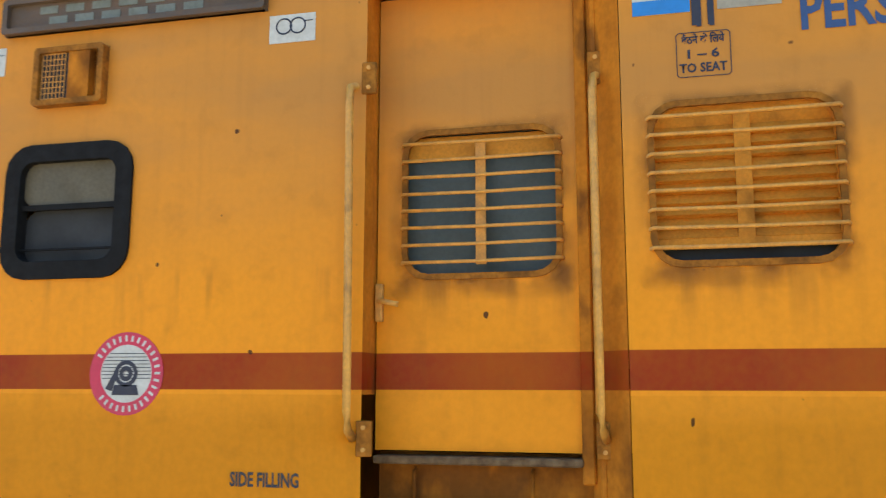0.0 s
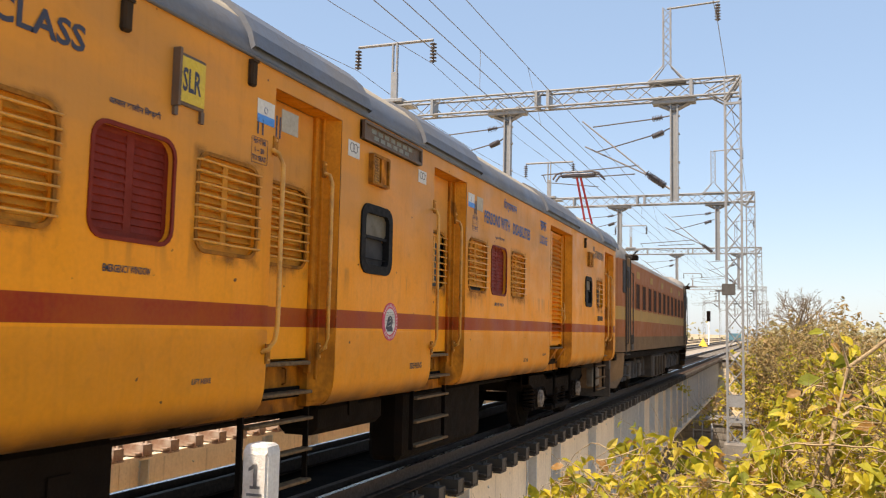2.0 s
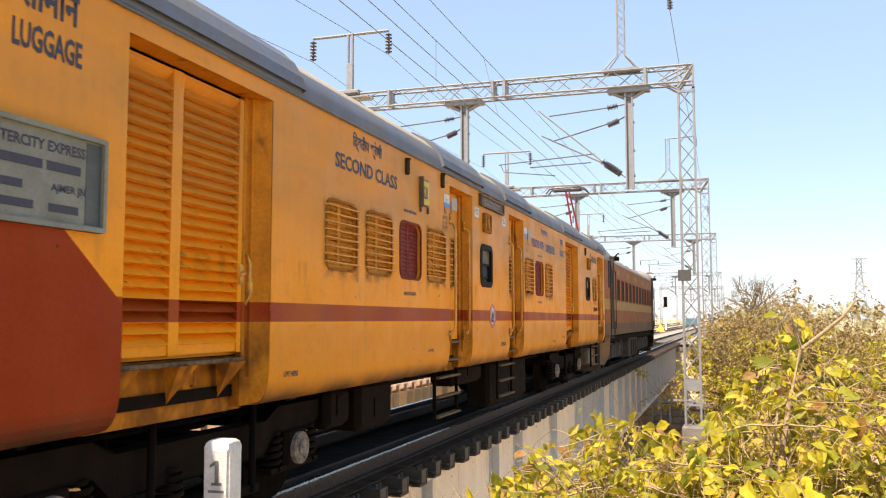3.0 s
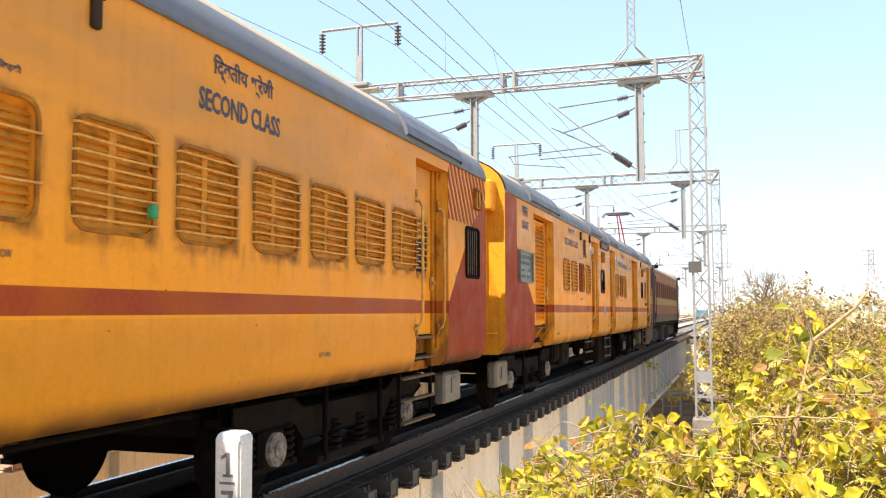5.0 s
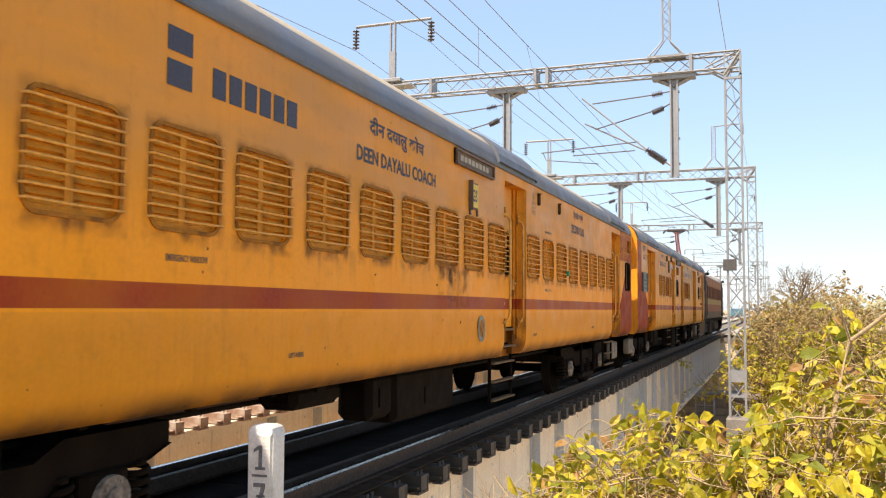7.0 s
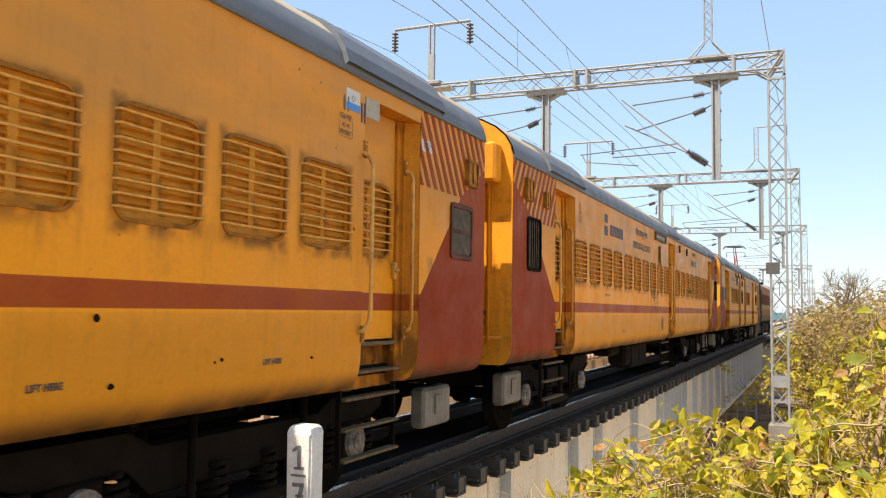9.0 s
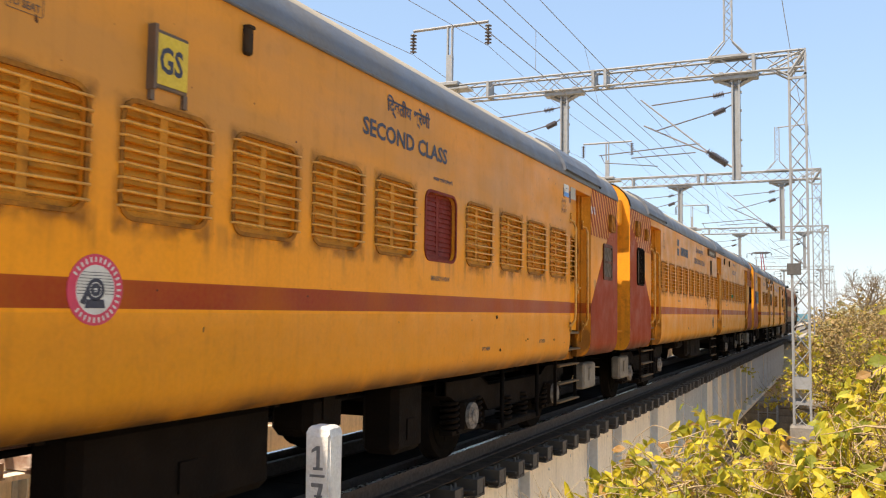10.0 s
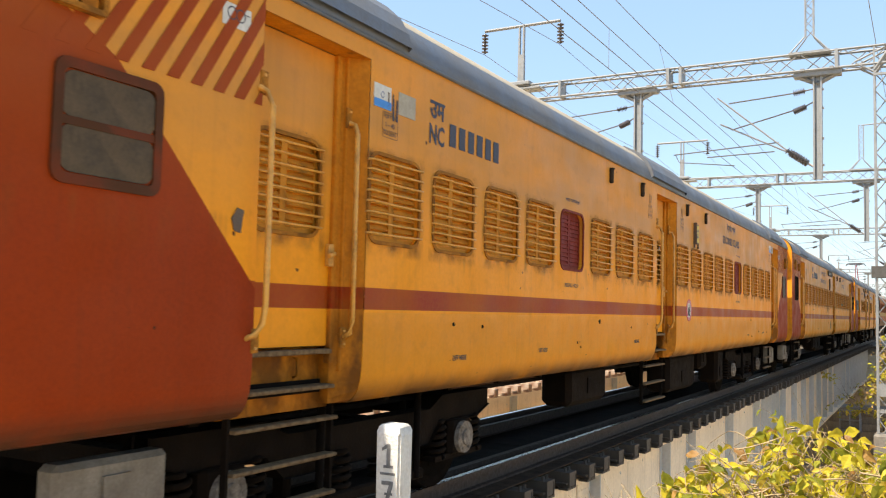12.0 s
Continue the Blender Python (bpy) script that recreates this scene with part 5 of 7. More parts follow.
bars_for_text([(0.0, 0.22, 0.2, 0.34), (0.0, 0.22, 0, 0.15)] + [(0.42 + 0.17 * k, 0.55 + 0.17 * k, 0.02, 0.2) for k in range(6)], "ink", coach_2, (FACE, -29.45 - u2, 2.78))
bd, w, h = destination_board(coach_2, -24.83 - u2, -23.52 - u2, 3.07, 3.24)
bars_for_text([(-0.5 + 0.125 * k, -0.41 + 0.125 * k, -0.03, 0.03) for k in range(8)], "patch_grey", bd, (0.022, 0, 0))
class_sign(coach_2, -24.2 - u2, 2.80, "GS")
seat_box(coach_2, -21.6 - u2, 2.95, "41 – 90")
seat_box(coach_2, -31.0 - u2, 2.9, "1 – 40")
bm = bmesh.new()
ring(bm, [(0.13 * math.cos(t), 0.15 * math.sin(t)) for t in np.linspace(0, 2 * math.pi, 25)[:-1]], [(0.085 * math.cos(t), 0.10 * math.sin(t)) for t in np.linspace(0, 2 * math.pi, 25)[:-1]], 0, 0.002)
part("faded_emblem", bm, "board", coach_2, "faded scratched round badge", pose(foot_x(1.32) + 0.006, -23.9 - u2, 1.32))
bm = bmesh.new()
soft_box(bm, 0.0, 0.05, -0.03, 0.03, -0.05, 0.03, 0.012)
part("cloth_scrap", bm, "green", coach_2, "green scrap of cloth tied to a bar", pose(SIDE + 0.02, -19.63 - u2, 2.12))
panel(coach_2, "patch", [(-22.6 - u2, 1.56), (-22.5 - u2, 1.55), (-22.45 - u2, 1.63), (-22.58 - u2, 1.66)], "white", "pale scrap of torn paper", SIDE - DEPTH + 0.004)

# third coach
D3 = [(-37.46, -36.46), (-46.97, -45.93), (-54.77, -53.74)]
W3F = [-45.6, -44.76, -43.91, -43.09, -42.245, -41.405, -40.53, -39.65, -38.82, -37.99]
W3R = [-53.41, -52.58, -51.74, -50.9, -50.085, -49.21, -48.365, -47.5]
H3 = [grille(u) for u in W3F + W3R] + [(-35.52, 2.29, 0.52, 0.50, 0.07), (-55.75, 2.30, 0.55, 0.50, 0.07)]
coach_3, u3 = coach(-56.35, -34.9, D3, H3, "yellow general second class coach with maroon ends, third of the train", "coaches of the train", ("a", "b"), [(-44.95, -43.28, 0.36), (-42.85, -42.35, 0.62), (-41.5, -40.95, 0.3), (-49.15, -47.9, 0.50)])
for p, q in D3:
    doorway(coach_3, p - u3, q - u3, "grille")
for u in W3F + W3R:
    window(coach_3, u - u3, "emergency" if u in (-41.405, -50.085) else "grille")
window(coach_3, -35.52 - u3, "end", z=2.29, w=0.52, h=0.50)
window(coach_3, -55.75 - u3, "end", z=2.30, w=0.55, h=0.50)
red_end(coach_3, -34.9 - u3, -36.46 - u3, 1, 2.62, True)
red_end(coach_3, -56.35 - u3, -54.77 - u3, -1, 2.62, True)
vent(coach_3, -35.3 - u3, 2.88, 0.27)
vent(coach_3, -55.95 - u3, 2.9, 0.27)
for u in (-45.37, -44.15, -48.91, -47.69):
    cap_vent(coach_3, u - u3, 3.10)
say(coach_3, u3, "SECOND CLASS", -42.78, 2.82, 1.48, 0.135)
say(coach_3, u3, "िद्वतीय श्रेणी", -42.42, 3.03, 0.76, 0.17)
say(coach_3, u3, "EMERGENCY WINDOW", -41.6, 1.80, 0.38, 0.04, "brown_ink")
say(coach_3, u3, "आपात कालीन िखड़की", -41.58, 2.645, 0.40, 0.05)
say(coach_3, u3, "EMERGENCY WINDOW", -50.28, 1.80, 0.38, 0.04, "brown_ink")
say(coach_3, u3, "आपात कालीन िखड़की", -50.28, 2.645, 0.40, 0.05)
say(coach_3, u3, "LIFT HERE", -40.43, 1.17, 0.2, 0.035)
say(coach_3, u3, "LIFT HERE", -38.7, 1.2, 0.2, 0.035)
say(coach_3, u3, "RELEASE", -47.95, 1.2, 0.2, 0.04)
say(coach_3, u3, "LIFT HERE", -52.55, 1.17, 0.22, 0.038)
say(coach_3, u3, "LIFT HERE", -50.9, 1.18, 0.2, 0.035)
say(coach_3, u3, "उम", -52.98, 2.93, 0.22, 0.13)
say(coach_3, u3, "NC", -52.98, 2.74, 0.22, 0.15)
bars_for_text([(0.15 * k, 0.15 * k + 0.1, 0, 0.17) for k in range(6)], "ink", coach_3, (FACE, -52.68 - u3, 2.77))
class_sign(coach_3, -44.78 - u3, 2.80, "GS")
emblem(coach_3, -45.2 - u3, 1.625)
seat_box(coach_3, -47.3 - u3, 2.87, "1 – 40")
seat_box(coach_3, -45.65 - u3, 2.87, "41 – 90")
seat_box(coach_3, -37.75 - u3, 2.87, "41 – 90")
seat_box(coach_3, -53.5 - u3, 2.76, "1 – 40")
flag_sticker(coach_3, -37.75 - u3, 3.0)
flag_sticker(coach_3, -53.7 - u3, 2.86)
sticker(coach_3, -36.44 - u3, -36.22 - u3, 2.92, 3.02)
sticker(coach_3, -55.09 - u3, -54.88 - u3, 2.98, 3.1)
# flat plate added where a small door latch sits
panel(coach_3, "patch", [(-54.95 - u3, 1.93), (-54.9 - u3, 1.92), (-54.88 - u3, 2.04), (-54.93 - u3, 2.05), (-54.97 - u3, 1.99)], "plate", "flat brown plate standing in for a door latch", SIDE + 0.007)


# painted figures on the coach ends, too small to read
for c_, uc, ye in ((coach_2, u2, -34.0), (coach_3, u3, -56.35), (coach_1, u1, -11.72)):
    rows_ = [(0.02, 0.22, 2.40), (0.00, 0.26, 2.30), (0.05, 0.21, 2.20), (0.06, 0.22, 2.04), (0.08, 0.20, 1.93), (0.0, 0.24, 1.72), (0.05, 0.19, 1.64), (0.02, 0.30, 1.50), (0.04, 0.28, 1.40)]
    for x0, x1, z in rows_:
        bm = bmesh.new()
        box(bm, 1.02 + x0, 1.02 + x1, ye - uc - 0.0065, ye - uc - 0.0045, z, z + 0.05)
        part("end_lettering", bm, "brown_ink", c_)


# knocked-off flakes of paint, down to the rusty primer
CHIPS = [(coach_3, u3, -49.22, 1.46, 0.034), (coach_3, u3, -48.07, 1.39, 0.016), (coach_3, u3, -49.90, 1.25, 0.015), (coach_3, u3, -49.80, 1.20, 0.014), (coach_3, u3, -40.05, 1.49, 0.026),
         (coach_3, u3, -39.10, 1.25, 0.016), (coach_3, u3, -39.16, 1.24, 0.011), (coach_3, u3, -38.14, 1.22, 0.016), (coach_3, u3, -39.94, 1.16, 0.02), (coach_3, u3, -52.55, 1.44, 0.022),
         (coach_3, u3, -52.06, 1.42, 0.017), (coach_2, u2, -24.6, 1.40, 0.014), (coach_2, u2, -25.3, 1.78, 0.018), (coach_2, u2, -24.9, 1.83, 0.014), (coach_1, u1, -2.7, 2.05, 0.01)]
chip_rng = random.Random(8)
for c_, uc, u, z, r in CHIPS:
    pts_ = [(u - uc + r * chip_rng.uniform(0.6, 1.3) * math.cos(2 * math.pi * k / 7), z + r * chip_rng.uniform(0.5, 1.0) * math.sin(2 * math.pi * k / 7)) for k in range(7)]
    panel(c_, "paint_chip", pts_, "under", "", foot_x(z) + 0.004 if z < 1.52 else SIDE + 0.004)

# rust spattered over the paint under two windows, and the scratched middle of the faded badge
for u_, z_ in ((-24.98, 1.89), (-24.66, 1.80)):
    bm = bmesh.new()
    plate(bm, rounded(0.86, 0.5, 0.1), 0, 0.0)
    part("rust_spatter", bm, "spatter", coach_2, "", pose(SIDE + 0.003, u_ - u2, z_))
bm = bmesh.new()
plate(bm, [(0.088 * (1 + 0.1 * math.sin(5 * t)) * math.cos(t), 0.10 * math.sin(t)) for t in np.linspace(0, 2 * math.pi, 25)[:-1]], 0.001, 0.0)
part("badge_field", bm, "grimy", coach_2, "scratched brown middle of the badge", pose(foot_x(1.32) + 0.006, -23.9 - u2, 1.32))


# ---------------------------------------------------------------- the locomotive
def locomotive(u_rear=10.25, u_front=27.5):
    u0 = (u_rear + u_front) / 2
    c = thing("electric_locomotive", "dusty red and cream electric locomotive with raised pantograph", "locomotive", "", pose(TRACK, u0, 0))
    L = (u_front - u_rear) / 2
    S2, top = 1.55, 3.24
    bm = bmesh.new()
    bands = [(1.10, 1.45, 2), (1.45, 1.84, 0), (1.84, 2.14, 1), (2.14, 3.24, 0)]
    ends = [(S2, -L + 0.75), (S2 - 0.05, -L + 0.45), (S2 - 0.20, -L + 0.20), (S2 - 0.48, -L + 0.05), (0.0, -L)]
    plan = [(S2, y) for y in np.linspace(L - 0.75, -L + 0.75, 13)] + ends[1:]
    plan = plan + [(-x, y) for x, y in plan[-2::-1]]
    plan += [(x, -y) for x, y in plan[::-1] if abs(y) > L - 0.74]
    out = []
    for p in plan:
        if not out or (Vector(p) - Vector(out[-1])).length > 1e-4:
            out.append(p)
    for z0, z1, mi in bands:
        for p, q in zip(out, out[1:] + out[:1]):
            f = bm.faces.new([bm.verts.new(v) for v in ((*p, z0), (*q, z0), (*q, z1), (*p, z1))])
            f.material_index = mi
    part("body", bm, ["loco_red", "loco_cream", "loco_low"], c, "dusty red body with a cream band")
    bm = bmesh.new()
    arch = [(S2, top), (S2 - 0.08, top + 0.14), (S2 - 0.3, top + 0.27), (0.7, top + 0.36), (0, top + 0.38)]
    arch = arch + [(-x, z) for x, z in arch[-2::-1]]
    for k, ((y0, s0), (y1, s1)) in enumerate(zip([(-L + 0.1, 0.72), (-L + 0.5, 0.97), (L - 0.5, 1), ], [(-L + 0.5, 0.97), (L - 0.5, 1.0), (L - 0.1, 0.72)])):
        for (xa, za), (xb, zb) in zip(arch, arch[1:]):
            bm.faces.new([bm.verts.new(v) for v in ((xa * s0, y0, za - (1 - s0) * (za - top)), (xa * s1, y1, za - (1 - s1) * (za - top)), (xb * s1, y1, zb - (1 - s1) * (zb - top)), (xb * s0, y0, zb - (1 - s0) * (zb - top)))]).smooth = True
    part("roof", bm, "loco_grey", c, "dusty pale grey roof")
    dome = [(S2, top - 0.02), (S2 - 0.02, top + 0.16), (S2 - 0.14, top + 0.33), (S2 - 0.42, top + 0.47), (0.6, top + 0.56), (0, top + 0.58)]
    dome = dome + [(-x, z) for x, z in dome[-2::-1]]
    for sg in (-1, 1):      # raised dusty dome over each cab, rounded down at the nose
        bm = bmesh.new()
        stations = [(L + 0.02, 0.66, 0.10), (L - 0.08, 0.82, 0.45), (L - 0.30, 0.94, 0.80), (L - 0.65, 1.0, 1.0), (L - 1.75, 1.0, 1.0), (L - 1.98, 0.97, 0.45)]
        rings = [[bm.verts.new((x * w, sg * y, top - 0.02 + (z - top + 0.02) * h)) for x, z in dome] for y, w, h in stations]
        for p, q in zip(rings, rings[1:]):
            for k in range(len(dome) - 1):
                bm.faces.new((p[k], p[k + 1], q[k + 1], q[k])).smooth = True
        part("cab_roof", bm, "loco_grey", c, "pale dusty domed cab roof")
        bm = bmesh.new()      # raked skirt of the cab, down to the rail guard
        for sx in (-1, 1):
            out_ = [(L - 0.05, 1.08, S2 - 0.42), (L - 0.75, 1.08, S2 + 0.004), (L - 1.05, 1.08, S2 + 0.004), (L - 0.95, 0.55, S2 - 0.02), (L - 0.55, 0.30, S2 - 0.10), (L - 0.12, 0.30, S2 - 0.40)]
            bm.faces.new([bm.verts.new((sx * x, sg * y, z)) for y, z, x in out_])
        box(bm, -S2 + 0.40, S2 - 0.40, min(sg * (L - 0.15), sg * (L - 0.08)), max(sg * (L - 0.15), sg * (L - 0.08)), 0.30, 1.08)
        part("cab_skirt", bm, "loco_low", c, "grimy raked cab skirt")
    for k in range(11):
        y = -L + 3.15 + k * 1.15
        bm = bmesh.new()
        ring(bm, rounded(0.74, 0.70, 0.03, 1), rounded(0.66, 0.62, 0.02, 1), -0.01, 0.015)
        w = part("window", bm, "loco_red", c, "", pose(S2, y, 2.46))
        bm = bmesh.new()
        box(bm, -0.03, 0.004, -0.33, 0.33, -0.31, 0.31)
        for j in range(7):
            box(bm, 0.004, 0.012, -0.32, 0.32, -0.29 + j * 0.085, -0.27 + j * 0.085)
        part("louvre", bm, "loco_louvre", w)
    for k in range(5):
        bm = bmesh.new()
        soft_box(bm, -0.01, 0.012, -0.25, 0.25, -0.09, 0.09, 0.01)
        part("hatch", bm, "loco_cream", c, "", pose(S2, -L + 3.2 + k * 2.6, 3.0))
    for y in (-L + 1.55, L - 1.55):
        bm = bmesh.new()
        soft_box(bm, -0.03, 0.012, -0.30, 0.30, 1.10, 3.30, 0.01)
        dr = part("cab_door", bm, "loco_low", c, "grimy grey-brown cab door", pose(S2, y, 0))
        bm = bmesh.new()
        box(bm, 0.012, 0.02, -0.2, 0.2, 2.6, 3.1)
        part("pane", bm, "dark_in", dr)
        bm = bmesh.new()
        for d in (-0.34, 0.30):
            soft_box(bm, 0.0, 0.03, d, d + 0.04, 1.08, 3.36, 0.008)
        soft_box(bm, 0.0, 0.05, -0.36, 0.36, 3.32, 3.38, 0.01)
        part("door_frame", bm, "loco_under", dr)
        bm = bmesh.new()
        soft_box(bm, S2 - 0.02, S2 + 0.16, y + 0.42, y + 0.66, 3.30, 3.42, 0.02)
        tube(bm, [(S2, y + 0.5, 3.36), (S2 + 0.12, y + 0.5, 3.5), (S2 + 0.14, y + 0.62, 3.52)], 0.02, 5)
        part("cab_fan", bm, "under", c)
        bm = bmesh.new()
        for z in (0.55, 0.80, 1.05):
            soft_box(bm, S2 - 0.12, S2 + 0.03, y - 0.24, y + 0.24, z - 0.03, z, 0.008)
        part("cab_step", bm, "loco_under", c)
        bm = bmesh.new()
        soft_box(bm, S2 - 0.02, S2 + 0.03, y + 0.5, y + 0.78, 1.12, 1.5, 0.01)
        part("battery_hatch", bm, "loco_under", c)
        for d in (-0.38, 0.38):
            bm = bmesh.new()
            tube(bm, [(S2, y + d, 3.0), (S2 + 0.07, y + d, 2.96), (S2 + 0.07, y + d, 1.3), (S2, y + d, 1.25)], 0.016, 6)
            part("handrail", bm, "loco_under", c)
    for y in (-L + 0.95, L - 0.95):
        bm = bmesh.new()
        soft_box(bm, -0.02, 0.014, -0.17, 0.22, 2.45, 3.22, 0.03)
        part("cab_window", bm, "dark_in", c, "dark cab side window", pose(S2, y, 0))
    for s in (-1, 1):
        bm = bmesh.new()
        for x0, x1 in ((0.12, 0.98), (-0.98, -0.12)):
            box(bm, x0, x1, s * (L - 0.12) - 0.02, s * (L - 0.12) + 0.1, 2.5, 3.2)
        part("windscreen", bm, "dark_in", c, "dark cab windscreen")
        bm = bmesh.new()
        for x in (1.15, -1.15):
            soft_box(bm, x - 0.10, x + 0.10, s * (L + 0.02) - 0.06, s * (L + 0.02) + 0.06, 1.6, 1.85, 0.02)
        part("marker_light", bm, "lamp_red", c, "red marker lights")
        bm = bmesh.new()
        box(bm, -1.4, 1.4, s * L - 0.1, s * L + 0.1, 0.75, 1.15)
        for x in (-0.98, 0.98):
            tube(bm, [(x, s * L, 1.08), (x, s * (L + 0.45), 1.08)], 0.1, 10)
            disc(bm, (x, s * (L + 0.45), 1.08), "y", 0.23, 0.05, 16)
        part("buffer_beam", bm, "loco_under", c)
        bm = bmesh.new()
        box(bm, -1.35, 1.35, s * (L - 0.3) - 0.04, s * (L - 0.3) + 0.04, 0.12, 0.75)
        part("cattle_guard", bm, "loco_under", c)
    bm = bmesh.new()
    box(bm, -1.45, 1.45, -L + 0.3, L - 0.3, 0.92, 1.06)
    part("underframe", bm, "under", c)
    for sg in (-1, 1):
        bm = bmesh.new()
        for s in (-1, 1):
            soft_box(bm, s * 1.15 - 0.08, s * 1.15 + 0.08, -2.9, 2.9, 0.55, 0.80, 0.03)
            for y in (-1.9, 0, 1.9):
                soft_box(bm, s * 1.15 - 0.1, s * 1.15 + 0.14, y - 0.2, y + 0.2, 0.35, 0.72, 0.03)
            for y in (-2.6, -1.2, -0.7, 0.7, 1.2, 2.6):
                tube(bm, [(s * 1.2, y, 0.35), (s * 1.2, y, 0.78)], 0.10, 8)
            for y in (-2.4, -0.95, 0.95, 2.4):
                tube(bm, [(s * 1.28, y, 0.9), (s * 1.28, y - 0.1, 0.45)], 0.02, 5)
                soft_box(bm, s * 1.22 - 0.06, s * 1.22 + 0.06, y - 0.09, y + 0.09, 0.62, 0.88, 0.02)
        part("bogie", bm, "loco_under", c, "dusty six-wheel bogie frame", pose(0, sg * 5.0, 0))
        for y in (-1.9, 0, 1.9):
            wheelset(c, sg * 5.0 + y, 0.54)
    bm = bmesh.new()
    soft_box(bm, 0.6, 1.42, -1.5, 1.5, 0.25, 0.9, 0.04)
    for y in (-1.1, -0.4, 0.3, 1.0):
        tube(bm, [(1.46, y, 0.85), (1.46, y, 0.3)], 0.03, 5)
    part("underfloor_box", bm, "loco_under", c)
    # roof gear
    bm = bmesh.new()
    for y in np.linspace(-4.0, 6.5, 9):
        tube(bm, [(0.35, y, top + 0.34), (0.35, y, top + 0.62)], 0.05, 8)
    tube(bm, [(0.35, -4.6, top + 0.62), (0.35, 6.6, top + 0.62)], 0.02, 5)
    part("busbar", bm, "insulator", c)
    for y, ww in ((-2.2, 0.5), (1.5, 0.8), (4.0, 0.7), (6.2, 0.5)):
        bm = bmesh.new()
        soft_box(bm, -0.6, 0.6, y - ww, y + ww, top + 0.30, top + 0.55, 0.05)
        part("roof_box", bm, "loco_grey", c)
    base_y = -L + 3.6
    bm = bmesh.new()
    for x in (-0.5, 0.5):
        for y in (-0.6, 0.6):
            tube(bm, [(x, base_y + y, top + 0.3), (x, base_y + y, top + 0.62)], 0.06, 8)
    pg = part("pantograph", bm, "insulator", c, "raised red pantograph")
    bm = bmesh.new()
    for x in (-0.5, 0.5):
        tube(bm, [(x, base_y - 0.75, top + 0.66), (x, base_y + 0.75, top + 0.66)], 0.04, 6)
    for y in (-0.7, 0.7):
        tube(bm, [(-0.5, base_y + y, top + 0.66), (0.5, base_y + y, top + 0.66)], 0.04, 6)
    knee = Vector((0, base_y + 1.25, top + 1.10))
    for x in (-0.16, 0.16):
        tube(bm, [(x, base_y - 0.45, top + 0.70), (x * 0.8, knee.y, knee.z)], 0.035, 7)
    head = Vector((0, base_y - 0.35, 5.60))
    for x in (-0.05, 0.05):
        tube(bm, [(x * 2, knee.y, knee.z), (x, head.y, head.z)], 0.030, 7)
    tube(bm, [(0.22, knee.y, knee.z), (-0.22, knee.y, knee.z)], 0.06, 7)
    part("arm", bm, "panto", pg, "red folding arm")
    bm = bmesh.new()
    for d in (-0.17, 0.17):
        tube(bm, [(-0.66, head.y + d, 5.54), (-0.56, head.y + d, 5.68), (-0.38, head.y + d, 5.72), (0.38, head.y + d, 5.72), (0.56, head.y + d, 5.68), (0.66, head.y + d, 5.54)], 0.028, 6)
    tube(bm, [(-0.45, head.y - 0.17, 5.68), (-0.45, head.y + 0.17, 5.68)], 0.02, 5)
    tube(bm, [(0.45, head.y - 0.17, 5.68), (0.45, head.y + 0.17, 5.68)], 0.02, 5)
    tube(bm, [(-0.45, head.y, 5.64), (0.45, head.y, 5.64)], 0.04, 6)
    part("collector_head", bm, "insulator", pg)
    COACHES.append((c, u0))
    return c


locomotive()


# ---------------------------------------------------------------- ground and bridge
BRIDGE_0, BRIDGE_1 = 4.3, 66.0


def ramp(v):
    """A smooth step from 0 to 1 about v = 0."""
    return 0.5 + 0.5 * math.tanh(v / 2)


def ground_z(x, y):
    """Banks at both ends of the bridge and a dry stream bed between them, hidden under scrub."""
    near = ramp((5.5 - y) / 0.8)
    far = ramp((y - 62) / 2.0)
    side = ramp((x - 0.5) / 0.35) * ramp((y - 10) / 1.0)
    bed = -5.2 + 3.2 * side
    top = -0.35 - 1.6 * ramp((abs(x + 7.2) - 8.5) / 1.2) * (1.0 if y > 30 else 0.0)
    keep = max(near, far)
    z = bed * (1 - keep) + top * keep
    if y > 66:
        z += min(2.0, 0.004 * (y - 66)) * (0 if abs(x + 7) < 14 else 1)
    return z + 0.10 * noise.noise(Vector((x * 0.4, y * 0.4, 0))) * (1 if x > -2.2 or x < -13 else 0.2)


def ground():
    xs = sorted({*np.round(np.linspace(-16, 14, 61), 2), *np.round(-16 - np.geomspace(1, 2500, 22), 1), *np.round(14 + np.geomspace(1, 2500, 24), 1)})
    ys = sorted({*np.round(np.linspace(-14, 14, 50), 2), *np.round(np.linspace(15, 80, 60), 2), *np.round(80 + np.geomspace(2, 3000, 26), 1), *np.round(-14 - np.geomspace(2, 800, 12), 1)})
    bm = bmesh.new()
    grid = [[bm.verts.new((x, y, ground_z(x, y))) for x in xs] for y in ys]
    for a, b in zip(grid, grid[1:]):
        for k in range(len(xs) - 1):
            bm.faces.new((a[k], a[k + 1], b[k + 1], b[k])).smooth = True
    tagged(part("ground", bm, "earth"), "dry brown earth with sparse scrub", "ground", kind="structure")


ground()


@once
def stiffener_mesh(wide):
    bm = bmesh.new()
    box(bm, 0, wide, -0.012, 0.012, -2.35, -0.42)
    box(bm, 0, 0.012, -0.09, 0.012, -2.35, -0.42)
    for k in range(24):      # rivets down the angle
        disc(bm, (0.014, -0.055, -2.30 + k * 0.08), "x", 0.012, 0.012, 5)
    return mesh_of("stiffener", bm, "girder_rib")


